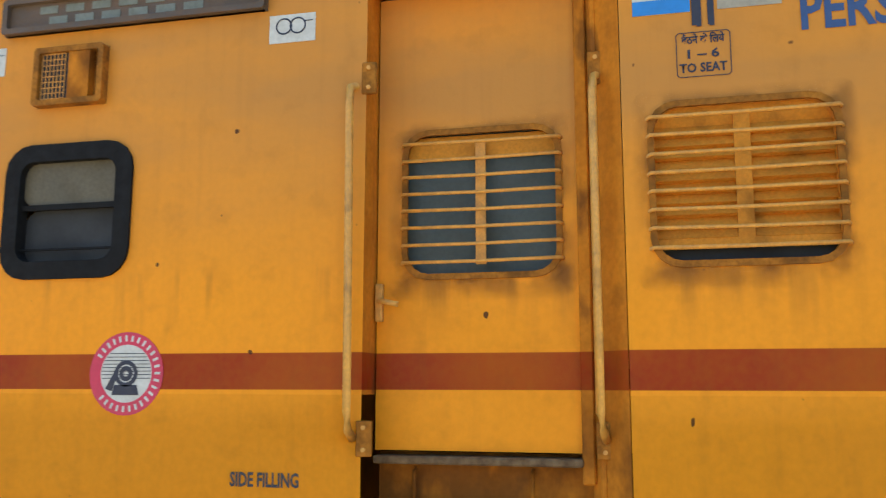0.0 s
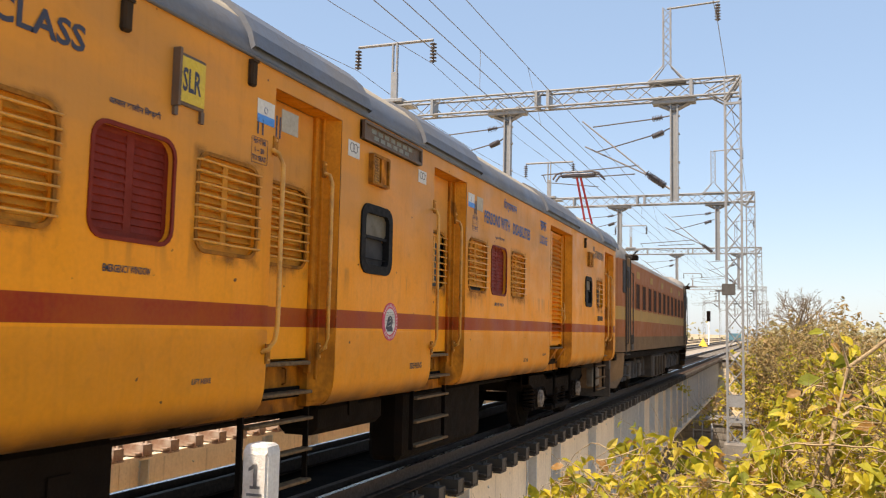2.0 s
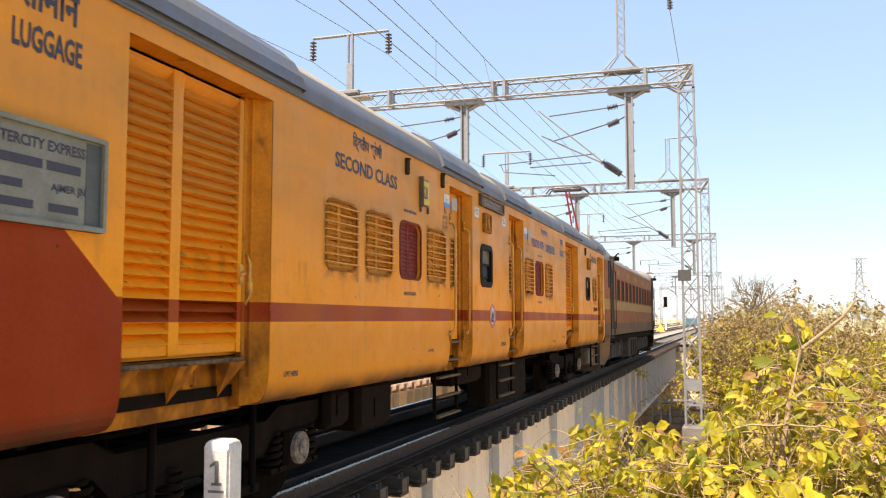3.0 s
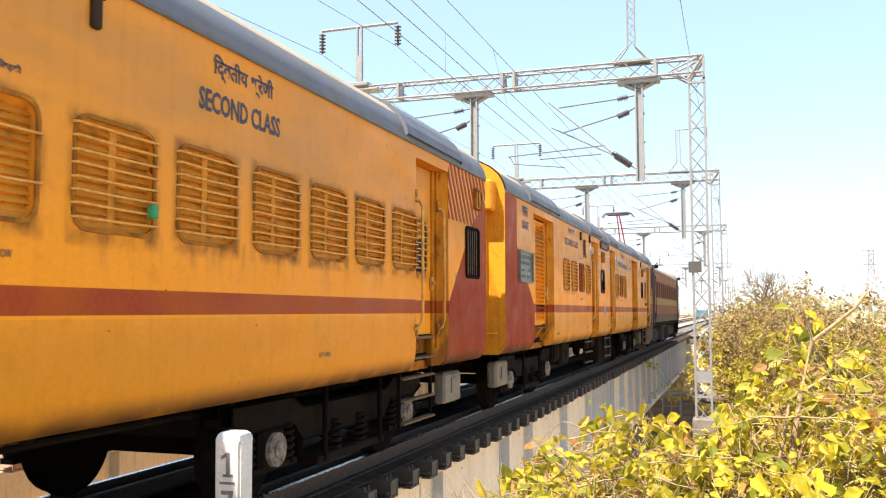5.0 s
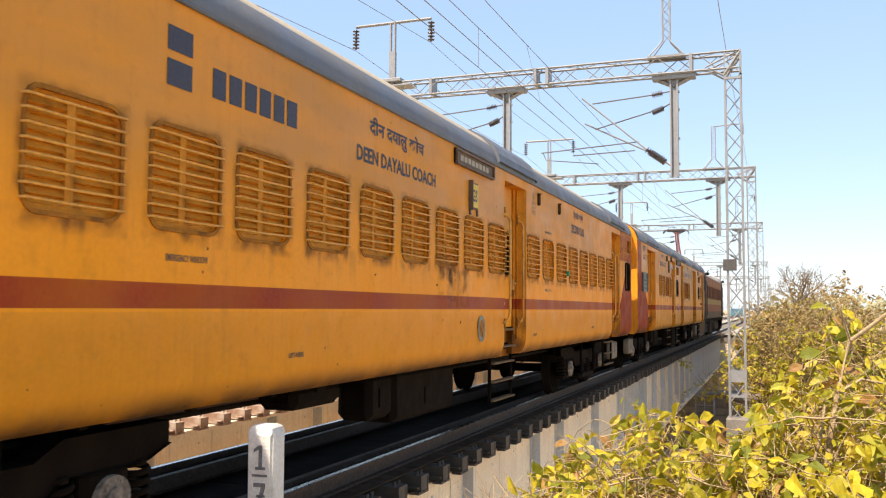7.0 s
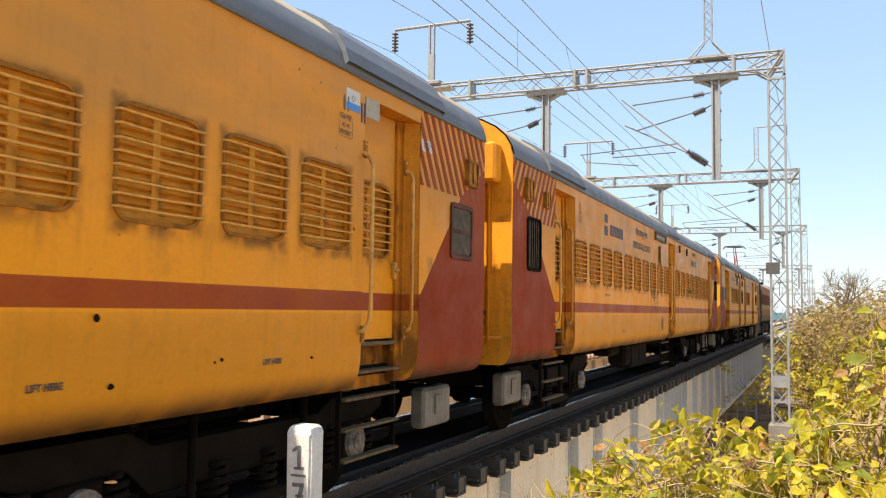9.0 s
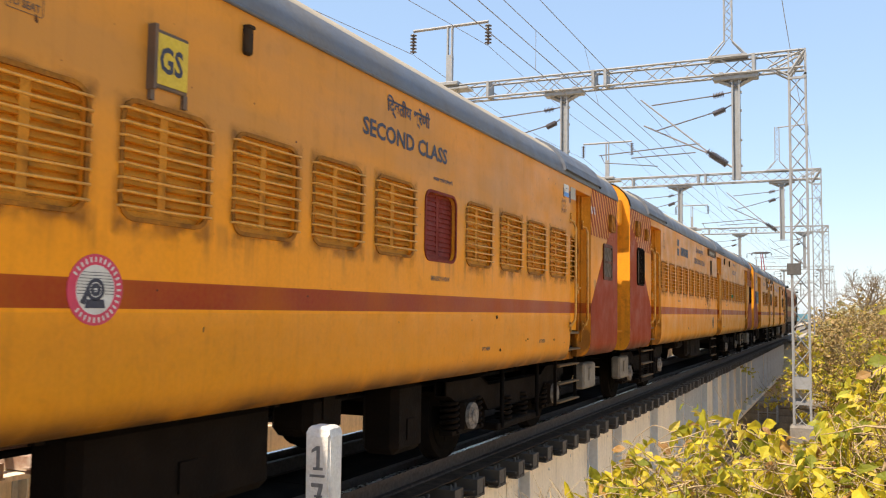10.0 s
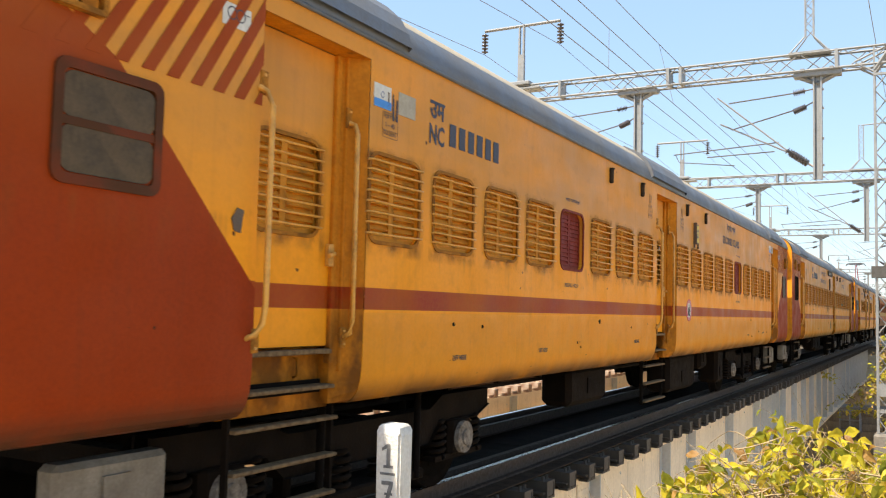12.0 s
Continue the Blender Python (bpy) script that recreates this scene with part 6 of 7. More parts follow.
@once
def joint_mesh():
    """A riveted cover plate over a joint of the web."""
    bm = bmesh.new()
    box(bm, 0, 0.014, -0.20, 0.20, -2.34, -0.43)
    for k in range(26):
        for y in (-0.16, -0.06, 0.06, 0.16):
            disc(bm, (0.016, y, -2.30 + k * 0.074), "x", 0.013, 0.014, 5)
    return mesh_of("joint_plate", bm, "girder")


def girder(track, label):
    """Two riveted plate girders under a track, with flanges, upright stiffeners and joint plates, in three spans."""
    g = thing("plate_girder_bridge", label, "bridge", "", pose(track, 0, 0), "structure")
    piers = [BRIDGE_0, 24.3, 44.5, BRIDGE_1]
    ribs = [(4.6, 5.6, 7.25, 10.55, 13.9, 15.6, 18.95, 22.2, 23.3, 23.95)]
    ribs += [(a + 0.35, a + 1.0, a + 2.2, a + 4.6, a + 6.9, a + 9.1, a + 11.4, a + 13.6, a + 15.9, a + 18.1, a + 19.2, a + 19.85) for a in piers[1:3]]
    for (a, b), places in zip(zip(piers, piers[1:]), ribs):
        for s in (-1, 1):
            x = s * 1.0
            bm = bmesh.new()
            box(bm, x - 0.01, x + 0.01, a + 0.1, b - 0.1, -2.35, -0.42)
            for z0, z1 in ((-0.42, -0.36), (-2.42, -2.35)):
                box(bm, x - 0.20, x + 0.20, a + 0.08, b - 0.08, z0, z1)
            part("girder", bm, "girder", g, "pale plate girder, tinted cream for bounced light")
            for y in places:
                share("stiffener", stiffener_mesh(0.15), g, "stiffener greyed for shade", pose(x + s * 0.012, y, 0, 0, 0, 0 if s > 0 else 180))
            for y in (a + 6.0, a + 12.0):
                share("joint_plate", joint_mesh(), g, "", pose(x + s * 0.011, y, 0, 0, 0, 0 if s > 0 else 180))
        y = a + 0.6
        while y < b - 0.8:
            for p, q in (((-1, y, -0.6), (1, y + 1.1, -0.6)), ((-1, y, -2.2), (1, y, -0.6))):
                bm = bmesh.new()
                tube(bm, [p, q], 0.05, 4)
                part("cross_brace", bm, "girder_rib", g)
            y += 2.3
    return g


def rails(track, y0, y1, label):
    r = thing("railway_track", label, "railway track", "tracks", pose(track, 0, 0), "structure")
    for s in (-1, 1):
        for off, top in ((0.838 + 0.036, 0.0), (0.60, -0.02)):
            if off < 0.7 and y0 > BRIDGE_1 - 5:
                continue
            bm = bmesh.new()
            x = s * off
            ya, yb = (y0, y1) if off > 0.7 else (max(y0, -5), min(y1, BRIDGE_1 + 3))
            box(bm, x - 0.036, x + 0.036, ya, yb, top - 0.045, top - 0.002)
            box(bm, x - 0.009, x + 0.009, ya, yb, top - 0.14, top - 0.045)
            box(bm, x - 0.07, x + 0.07, ya, yb, top - 0.172, top - 0.14)
            rl = part("rail" if off > 0.7 else "guard_rail", bm, "rail", r)
            if off > 0.7:
                bm = bmesh.new()
                soft_box(bm, x - 0.030, x + 0.030, ya, yb, top - 0.006, top + 0.0, 0.002)
                part("rail_head", bm, "shiny", rl, "polished running surface")
    return r


@once
def sleeper_mesh(mat="sleeper"):
    """A channel sleeper with bolted end cleats."""
    bm = bmesh.new()
    box(bm, -1.33, 1.33, -0.10, 0.10, -0.20, -0.178)
    for s in (-1, 1):
        box(bm, -1.33, 1.33, s * 0.09 - 0.01, s * 0.09 + 0.01, -0.34, -0.20)
        for x in (-1.26, 1.26):
            tube(bm, [(x, s * 0.05, -0.18), (x, s * 0.05, -0.135)], 0.018, 6)
            box(bm, x - 0.05, x + 0.06, s * 0.07 - 0.06, s * 0.07 + 0.06, -0.365, -0.34)
            box(bm, x - 0.07, x + 0.05, s * 0.13 - 0.03, s * 0.13 + 0.03, -0.30, -0.285)
    for x in (-1.31, 1.31):
        box(bm, x - 0.012, x + 0.012, -0.08, 0.08, -0.33, -0.20)
    return mesh_of("sleeper", bm, mat)


girder(TRACK, "pale grey plate girder bridge under the near track")
girder(TRACK_2, "pale grey plate girder bridge under the second track")
track_near = rails(TRACK, -30, 420, "near railway track with channel sleepers on a bridge")
track_far = rails(TRACK_2, -30, 420, "second railway track on its own girders")
y = BRIDGE_0 - 3.0
while y < BRIDGE_1 + 1:
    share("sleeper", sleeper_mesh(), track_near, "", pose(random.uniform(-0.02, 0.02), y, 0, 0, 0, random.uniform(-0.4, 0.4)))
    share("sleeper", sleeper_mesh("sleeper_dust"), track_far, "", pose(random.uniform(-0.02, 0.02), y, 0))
    y += 0.6
for x0, x1, z, mat_, nm in (      # assumed walkway plates, blackened for shade, and brown plates along the outer edge
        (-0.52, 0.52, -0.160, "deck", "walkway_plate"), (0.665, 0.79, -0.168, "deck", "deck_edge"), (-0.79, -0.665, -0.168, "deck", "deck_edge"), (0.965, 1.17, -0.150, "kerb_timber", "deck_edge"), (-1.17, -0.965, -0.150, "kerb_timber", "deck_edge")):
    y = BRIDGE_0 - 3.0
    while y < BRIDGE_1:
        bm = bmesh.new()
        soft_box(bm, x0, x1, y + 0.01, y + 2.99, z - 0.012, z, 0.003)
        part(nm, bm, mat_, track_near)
        y += 3.0
bm = bmesh.new()
for tr in (TRACK, TRACK_2):
    for a, b in ((-30, BRIDGE_0 - 3.2), (BRIDGE_1 + 1.4, 300)):
        y = a
        while y < b:
            box(bm, tr - 1.37, tr + 1.37, y - 0.11, y + 0.11, -0.33, -0.18)
            y += 0.62
tagged(part("concrete_sleepers", bm, "stone"), "weathered sleepers in the ballast", "sleepers", kind="stuff")
for a, b in ((-30, BRIDGE_0 - 0.6), (BRIDGE_1 + 0.4, 420)):
    bm = bmesh.new()
    prof = [(-13.6, -0.9), (-12.2, -0.26), (-2.4, -0.26), (-1.4, -0.9)]
    n = 40
    rows = [[bm.verts.new((x + random.uniform(-0.1, 0.1) * (k in (0, 3)), a + (b - a) * i / n, z + random.uniform(-0.03, 0.0))) for k, (x, z) in enumerate(prof)] for i in range(n + 1)]
    for p, q in zip(rows, rows[1:]):
        for k in range(3):
            bm.faces.new((p[k], p[k + 1], q[k + 1], q[k]))
    tagged(part("ballast", bm, "ballast"), "grey-brown ballast bed of the tracks", "ballast", kind="structure")


def pier(y, deep=1.5):
    """A stone pier: courses of blocks under a cap slab."""
    p = thing("bridge_pier", "weathered stone masonry bridge pier", "bridge pier", "piers", pose(0, y, 0), "structure")
    bm = bmesh.new()
    soft_box(bm, -13.0, -0.1, -deep / 2 - 0.15, deep / 2 + 0.15, -2.75, -2.42, 0.04)
    part("cap", bm, "stone", p, "stone cap slab")
    bm = bmesh.new()
    box(bm, -12.7, -0.5, -deep / 2 + 0.04, deep / 2 - 0.04, -6.0, -2.76)
    part("core", bm, "stone", p)
    meshes = []
    for wd in (0.55, 0.75, 0.95):
        b2 = bmesh.new()
        soft_box(b2, 0, wd - 0.025, -0.06, 0.06, 0, 0.305, 0.015)
        meshes.append((wd, mesh_of("stone", b2, "stone")))
    for row in range(8):
        z = -5.4 + row * 0.33
        x = -12.7
        while x < -1.0:
            wd, me = random.choice(meshes)
            share("stone", me, p, "", pose(x, -deep / 2 - random.uniform(0.0, 0.02), z))
            x += wd
        yy = -deep / 2
        while yy < deep / 2 - 0.3:
            wd, me = meshes[row % 2]
            share("stone", me, p, "", pose(-0.48 + random.uniform(0, 0.02), yy, z, 0, 0, 90))
            yy += wd
    return p


for y in (24.3, 44.5):
    pier(y)


def abutment(y, s):
    a = thing("bridge_abutment", "weathered stone bridge abutment wall", "abutment", "abutments", pose(0, y, 0), "structure")
    bm = bmesh.new()
    box(bm, -13.2, -1.6, min(0, s * 1.2), max(0, s * 1.2), -6.0, -2.44)
    box(bm, -13.2, -1.6, min(s * 0.5, s * 1.2), max(s * 0.5, s * 1.2), -2.44, -0.42)
    box(bm, -2.2, -1.6, min(0, s * 5), max(0, s * 5), -6.0, -0.5)
    part("wall", bm, "stone", a)
    me = []
    for wd in (0.55, 0.8):
        b2 = bmesh.new()
        soft_box(b2, 0, wd - 0.025, -0.05, 0.05, 0, 0.305, 0.015)
        me.append((wd, mesh_of("stone", b2, "stone")))
    for row in range(9):
        x = -9.0
        while x < -1.9:
            wd, m_ = random.choice(me)
            share("stone", m_, a, "", pose(x, -s * random.uniform(0.0, 0.02), -5.4 + row * 0.33))
            x += wd


def inspection_platform(y):
    """A small steel platform hung beside a bearing, with posts and two rails."""
    f = thing("inspection_platform", "pale steel inspection platform with a low railing beside the girder", "platform", "inspection platforms", pose(-3.55, y, -3.42))
    bm = bmesh.new()
    soft_box(bm, 0.0, 0.85, -0.9, 0.0, -0.08, 0.0, 0.01)
    for x in (0.1, 0.7):
        box(bm, x, x + 0.06, -0.04, 0.5, -0.16, -0.08)
    part("deck", bm, "stone", f)
    for x, yy in ((0.02, -0.86), (0.42, -0.86), (0.82, -0.86), (0.82, -0.45), (0.82, -0.04)):
        bm = bmesh.new()
        tube(bm, [(x, yy, 0), (x, yy, 0.95)], 0.028, 5)
        part("post", bm, "galv", f)
    for z in (0.5, 0.93):
        bm = bmesh.new()
        tube(bm, [(0.02, -0.86, z), (0.82, -0.86, z), (0.82, -0.04, z)], 0.026, 5)
        part("rail", bm, "galv", f)


for y in (24.3 - 0.8, 44.5 - 0.8, BRIDGE_1 - 0.1):
    inspection_platform(y)
abutment(BRIDGE_1, 1)
abutment(BRIDGE_0, -1)


# ---------------------------------------------------------------- overhead line
def lattice(bm, p, q, w, h, bays, r=0.035, lace=0.016, flat=False):
    """A four-chord lattice beam from p to q, w by h across, laced on all faces with flat diagonals."""
    p, q = Vector(p), Vector(q)
    d = (q - p).normalized()
    up = Vector((0, 1, 0)) if abs(d.z) > 0.9 else Vector((0, 0, 1))
    sx = d.cross(up).normalized()
    cor = [(-1, -1), (1, -1), (1, 1), (-1, 1)]
    at = lambda t, k: p + (q - p) * t + sx * (cor[k][0] * w / 2) + up * (cor[k][1] * h / 2)
    for k in range(4):
        tube(bm, [at(0, k), at(1, k)], r, 4)
    for i in range(bays):
        t0, t1 = i / bays, (i + 1) / bays
        for k in range(4):
            j = (k + 1) % 4
            a, b = (k, j) if i % 2 == 0 else (j, k)
            tube(bm, [at(t0, a), at(t1, b)], lace, 4, cap=False)
    return at


def insulator(parent, p, q, n=7, r=0.085, name="insulator"):
    p, q = Vector(p), Vector(q)
    d = (q - p).normalized()
    a = d.orthogonal().normalized()
    b = d.cross(a)
    bm = bmesh.new()
    prof = [(0.0, 0.03)]
    for k in range(n):
        prof += [((k + 0.3) / n, 0.035), ((k + 0.45) / n, r), ((k + 0.6) / n, r), ((k + 0.75) / n, 0.035)]
    prof.append((1.0, 0.03))
    rings = [[bm.verts.new(p + (q - p) * t + (a * math.cos(u) + b * math.sin(u)) * rad) for u in [math.pi * i / 5 for i in range(10)]] for t, rad in prof]
    for x, y in zip(rings, rings[1:]):
        for k in range(10):
            bm.faces.new((x[k], x[(k + 1) % 10], y[(k + 1) % 10], y[k])).smooth = True
    return part(name, bm, "insulator", parent, "brown ribbed insulator")


def gantry(y, detail=True, drops=True, base=-1.6, far_base=-1.6):
    g = thing("catenary_portal", "galvanised lattice portal carrying the overhead line", "catenary portal", "portals", pose(0, y, 0))
    xr, xl = -0.93, -13.4
    for x, bz in ((xr, base), (xl, far_base)):
        bm = bmesh.new()
        lattice(bm, (x, 0, bz - 0.05), (x, 0, 7.85), 0.40, 0.40, 18, 0.034, 0.015)
        for dx in (-0.2, 0.2):
            tube(bm, [(x + dx, -0.2, 7.9), (x + dx * 1.0, -0.2, 8.48)], 0.03, 4)
        s = 1 if x == xr else -1
        for dy in (-0.2, 0.2):
            tube(bm, [(x - s * 0.2, dy, 7.80), (x - s * 0.62, dy, 8.06)], 0.03, 4)
            tube(bm, [(x - s * 0.2, dy, 7.85), (x + s * 0.2, dy, 8.44)], 0.045, 4)
            tube(bm, [(x + s * 0.2, dy, 7.80), (x + s * 0.2, dy, 8.5)], 0.034, 4)
            tube(bm, [(x + s * 0.2, dy, 8.48), (x - s * 0.65, dy, 8.10)], 0.025, 4)
        box(bm, x - 0.2, x + 0.2, -0.24, -0.17, 7.70, 7.76)
        for z0 in (0.62, 1.02):      # gusset plates at the foot
            for dy in (-0.212, 0.205):
                box(bm, x - 0.21, x + 0.21, dy, dy + 0.007, bz + z0, bz + z0 + (0.30 if z0 > 1 else 0.06))
        part("mast", bm, "galv", g, "lattice steel mast")
        bm = bmesh.new()
        soft_box(bm, x - 0.30, x + 0.30, -0.30, 0.30, bz - 1.2, bz + 0.10, 0.05)
        part("footing", bm, "stone", g, "concrete mast footing")
    bm = bmesh.new()
    lattice(bm, (xr + 0.16, 0, 8.24), (xl - 0.16, 0, 8.24), 0.40, 0.46, 24, 0.034, 0.014)
    for x in (-6.0, -6.35, -9.6, -2.0):
        box(bm, x - 0.04, x + 0.04, -0.24, 0.24, 8.0, 8.5)
    part("boom", bm, "galv", g, "lattice steel cross boom")
    if not drops:
        return g
    for x, tr in ((-2.47, TRACK), (-7.25, TRACK_2)):
        bm = bmesh.new()
        box(bm, x - 0.11, x - 0.07, -0.09, 0.09, 5.15, 7.85)
        box(bm, x + 0.07, x + 0.11, -0.09, 0.09, 5.15, 7.85)
        box(bm, x - 0.07, x + 0.07, -0.012, 0.012, 5.15, 7.85)
        for z in (5.5, 6.2, 7.0, 7.5):
            box(bm, x + 0.09, x + 0.15, -0.05, 0.05, z, z + 0.05)
        soft_box(bm, x - 0.58, x + 0.58, -0.16, 0.16, 7.86, 8.0, 0.02)
        tube(bm, [(x - 0.4, 0, 7.88), (x, 0, 7.68), (x + 0.4, 0, 7.88)], 0.07, 4)
        for dx in (-0.35, 0.35):
            box(bm, x + dx - 0.05, x + dx + 0.05, -0.25, 0.25, 7.99, 8.06)
        part("drop_post", bm, "galv", g, "drop post under the boom")
        if detail:
            bm = bmesh.new()
            for z1, z2, dy in ((7.55, 7.33, -0.15), (7.20, 6.68, 0.25)):
                tube(bm, [(x - 0.55, dy, z1 - 0.1), (tr + 0.05, dy, z2)], 0.02, 5)
                tube(bm, [(x - 0.12, 0, z1 + 0.0), (x - 0.30, dy * 0.6, z1 - 0.05)], 0.02, 5)
                tube(bm, [(x - 0.75, dy, 5.95), (tr - 0.25, dy, z2 + 0.18)], 0.024, 6)
                tube(bm, [(x - 0.12, 0, 5.5), (x - 0.28, dy * 0.5, 5.62)], 0.03, 5)
            tube(bm, [(x - 0.95, -0.1, 6.18), (tr - 1.45, -0.1, 6.02)], 0.018, 5)
            tube(bm, [(x - 1.1, 0.22, 6.0), (tr - 0.6, 0.22, 5.95)], 0.018, 5)
            tube(bm, [(tr - 1.4, -0.1, 6.02), (tr - 1.3, -0.1, 5.8), (tr + 0.2, -0.1, 5.62)], 0.014, 5)
            part("cantilever", bm, "wire", g, "tubular cantilever arms")
            insulator(g, (x - 0.30, -0.09, 7.5), (x - 0.58, -0.15, 7.44))
            insulator(g, (x - 0.30, 0.15, 7.13), (x - 0.62, 0.25, 7.04))
            insulator(g, (x - 0.28, -0.1, 5.62), (x - 0.75, -0.15, 5.95), 8, 0.10)
            insulator(g, (x - 0.26, 0.12, 5.60), (x - 0.70, 0.25, 5.93), 8, 0.10)
    # feeder posts above the boom
    bm = bmesh.new()
    x = -10.96
    for dx in (-0.07, 0.07):
        box(bm, x + dx - 0.025, x + dx + 0.025, -0.05, 0.05, 8.5, 10.4)
    box(bm, x - 0.10, x + 0.10, -0.06, 0.06, 8.6, 9.5)
    tube(bm, [(x - 1.28, 0, 10.42), (x + 1.28, 0, 10.42)], 0.05, 4)
    soft_box(bm, x - 0.4, x + 0.4, -0.3, 0.3, 8.48, 8.6, 0.02)
    soft_box(bm, x - 0.62, x + 0.72, -0.25, 0.25, 8.34, 8.42, 0.02)
    part("feeder_post", bm, "galv", g, "T-shaped feeder post")
    for dx in (-1.28, 1.28):
        insulator(g, (x + dx, 0, 10.34), (x + dx, 0, 9.70), 6, 0.11)
    bm = bmesh.new()
    x = -2.66
    lattice(bm, (x, 0, 8.95), (x, 0, 10.62), 0.20, 0.20, 7, 0.02, 0.01)
    for sx in (-1, 1):
        for sy in (-1, 1):
            tube(bm, [(x + sx * 0.1, sy * 0.1, 8.95), (x + sx * 0.46, sy * 0.2, 8.52)], 0.02, 4)
    box(bm, x - 0.5, x + 0.5, -0.22, 0.22, 8.49, 8.53)
    tube(bm, [(x, 0, 10.6), (x + 1.42, 0, 10.66)], 0.03, 4)
    part("earth_wire_post", bm, "galv", g, "small lattice post with a side arm")
    insulator(g, (x + 1.36, 0, 10.6), (x + 1.36, 0, 10.12), 6, 0.08)
    return g


g1 = gantry(24.3, base=-1.35)
gantry(44.5, base=-1.9)
for y in (73.0, 133.0, 190.0, 250.0, 310.0):
    gantry(y, detail=y < 140, base=-0.6)
bm = bmesh.new()
soft_box(bm, -1.24, -0.90, -0.27, -0.23, 2.58, 2.88, 0.01)
part("equipment_plate", bm, "iron", g1, "dark square plate fixed to the mast", pose(0, 0, 0))


def wires():
    spans = [-35.0, 4.0, 24.3, 44.5, 73.0, 133.0, 190.0, 250.0, 310.0, 400.0]

    def line(name, pts, r, label):
        bm = bmesh.new()
        tube(bm, pts, r, 4)
        tagged(part(name, bm, "wire"), label, "overhead wire", "overhead wires")

    near = [(TRACK, 5.74, TRACK, 6.49), (TRACK + 0.33, 5.77, TRACK + 0.03, 7.07)]
    far = [(TRACK_2, 5.70, TRACK_2, 7.0)]
    for xc, zc, xs, zs in near + far:
        cat, con = [], []
        drop = bmesh.new()
        for a, b in zip(spans, spans[1:]):
            sag = min(0.5, (b - a) ** 2 * 0.00012)
            sags = lambda t: zs - 4 * sag * t * (1 - t)
            cat += [(xs, a + (b - a) * k / 6, sags(k / 6)) for k in range(6)]
            con.append((xc, a, zc))
            m = max(2, int((b - a) / 8))
            for k in range(1, m):
                t = (k + 0.3 * (xc > TRACK)) / m
                tube(drop, [(xs, a + (b - a) * t, sags(t)), (xc, a + (b - a) * t, zc)], 0.005, 4)
        line("catenary_wire", cat, 0.009, "dark catenary wire above the track")
        line("contact_wire", con, 0.009, "dark contact wire above the track")
        tagged(part("dropper_wires", drop, "wire"), "thin dropper wires of the catenary", "overhead wire", kind="stuff")
    for x, z in ((-12.24, 9.66), (-9.68, 9.66), (-1.30, 10.08)):
        pts = []
        far_spans = [-25.7] + spans[2:]      # the feeders hang freely over the near span
        for a, b in zip(far_spans, far_spans[1:]):
            sag = min(1.03, (b - a) ** 2 * 0.0006)
            pts += [(x, a + (b - a) * k / 8, z - 4 * sag * (k / 8) * (1 - k / 8)) for k in range(8)]
        line("feeder_wire", pts, 0.010, "dark feeder wire on hanging insulators")


wires()


# ---------------------------------------------------------------- kilometre post, signal and yard
def kilometre_post(x, y, top, w):
    bm = bmesh.new()
    h = w / 2
    v = []
    for z, s in ((-1.0, 1.0), (top - 0.05, 1.0), (top - 0.012, 0.86), (top, 0.70)):
        v.append([bm.verts.new((a * h * s, b * h * s, z)) for a, b in ((-1, -1), (1, -1), (1, 1), (-1, 1))])
    for p, q in zip(v, v[1:]):
        for k in range(4):
            bm.faces.new((p[k], p[(k + 1) % 4], q[(k + 1) % 4], q[k]))
    bm.faces.new(v[-1])
    bmesh.ops.bevel(bm, geom=[e for e in bm.edges if abs(e.verts[0].co.z - e.verts[1].co.z) > 0.3], offset=0.012, segments=2, affect="EDGES")
    bmesh.ops.subdivide_edges(bm, edges=bm.edges[:], cuts=3, use_grid_fill=True)
    for q in bm.verts:
        q.co += Vector((1, 1, 0.4)) * 0.004 * noise.noise(q.co * 25)
    p = thing("kilometre_post", "whitewashed chipped concrete kilometre post with painted numerals", "marker post", "", pose(x, y, 0, 0, 0, 4))
    part("post", bm, "whitewash", p)
    f = -h - 0.003
    for name_, polys in (("numeral_one", ([(-0.004, 0.0), (0.016, 0.0), (0.016, 0.12), (-0.004, 0.12)], [(-0.004, 0.12), (-0.032, 0.10), (-0.032, 0.084), (-0.004, 0.098)], [(-0.022, 0.0), (-0.004, 0.0), (-0.004, 0.014), (-0.022, 0.014)], [(0.016, 0.0), (0.034, 0.0), (0.034, 0.014), (0.016, 0.014)])),
                         ("numeral_seven", ([(-0.03, 0.10), (0.036, 0.10), (0.036, 0.12), (-0.03, 0.12)], [(0.012, 0.10), (0.036, 0.10), (0.008, 0.0), (-0.014, 0.0)], [(-0.012, 0.05), (0.034, 0.05), (0.034, 0.062), (-0.012, 0.062)]))):
        bm = bmesh.new()
        dz = top - (0.215 if name_ == "numeral_one" else 0.40)
        for q in polys:
            bm.faces.new([bm.verts.new((x, f, z + dz)) for x, z in q])
        part(name_, bm, "post_ink", p)
    bm = bmesh.new()
    box(bm, -0.04, 0.045, -h - 0.0035, -h - 0.001, top - 0.25, top - 0.238)
    part("rule", bm, "post_ink", p)


kilometre_post(-2.42, 3.86, 0.955, 0.142)


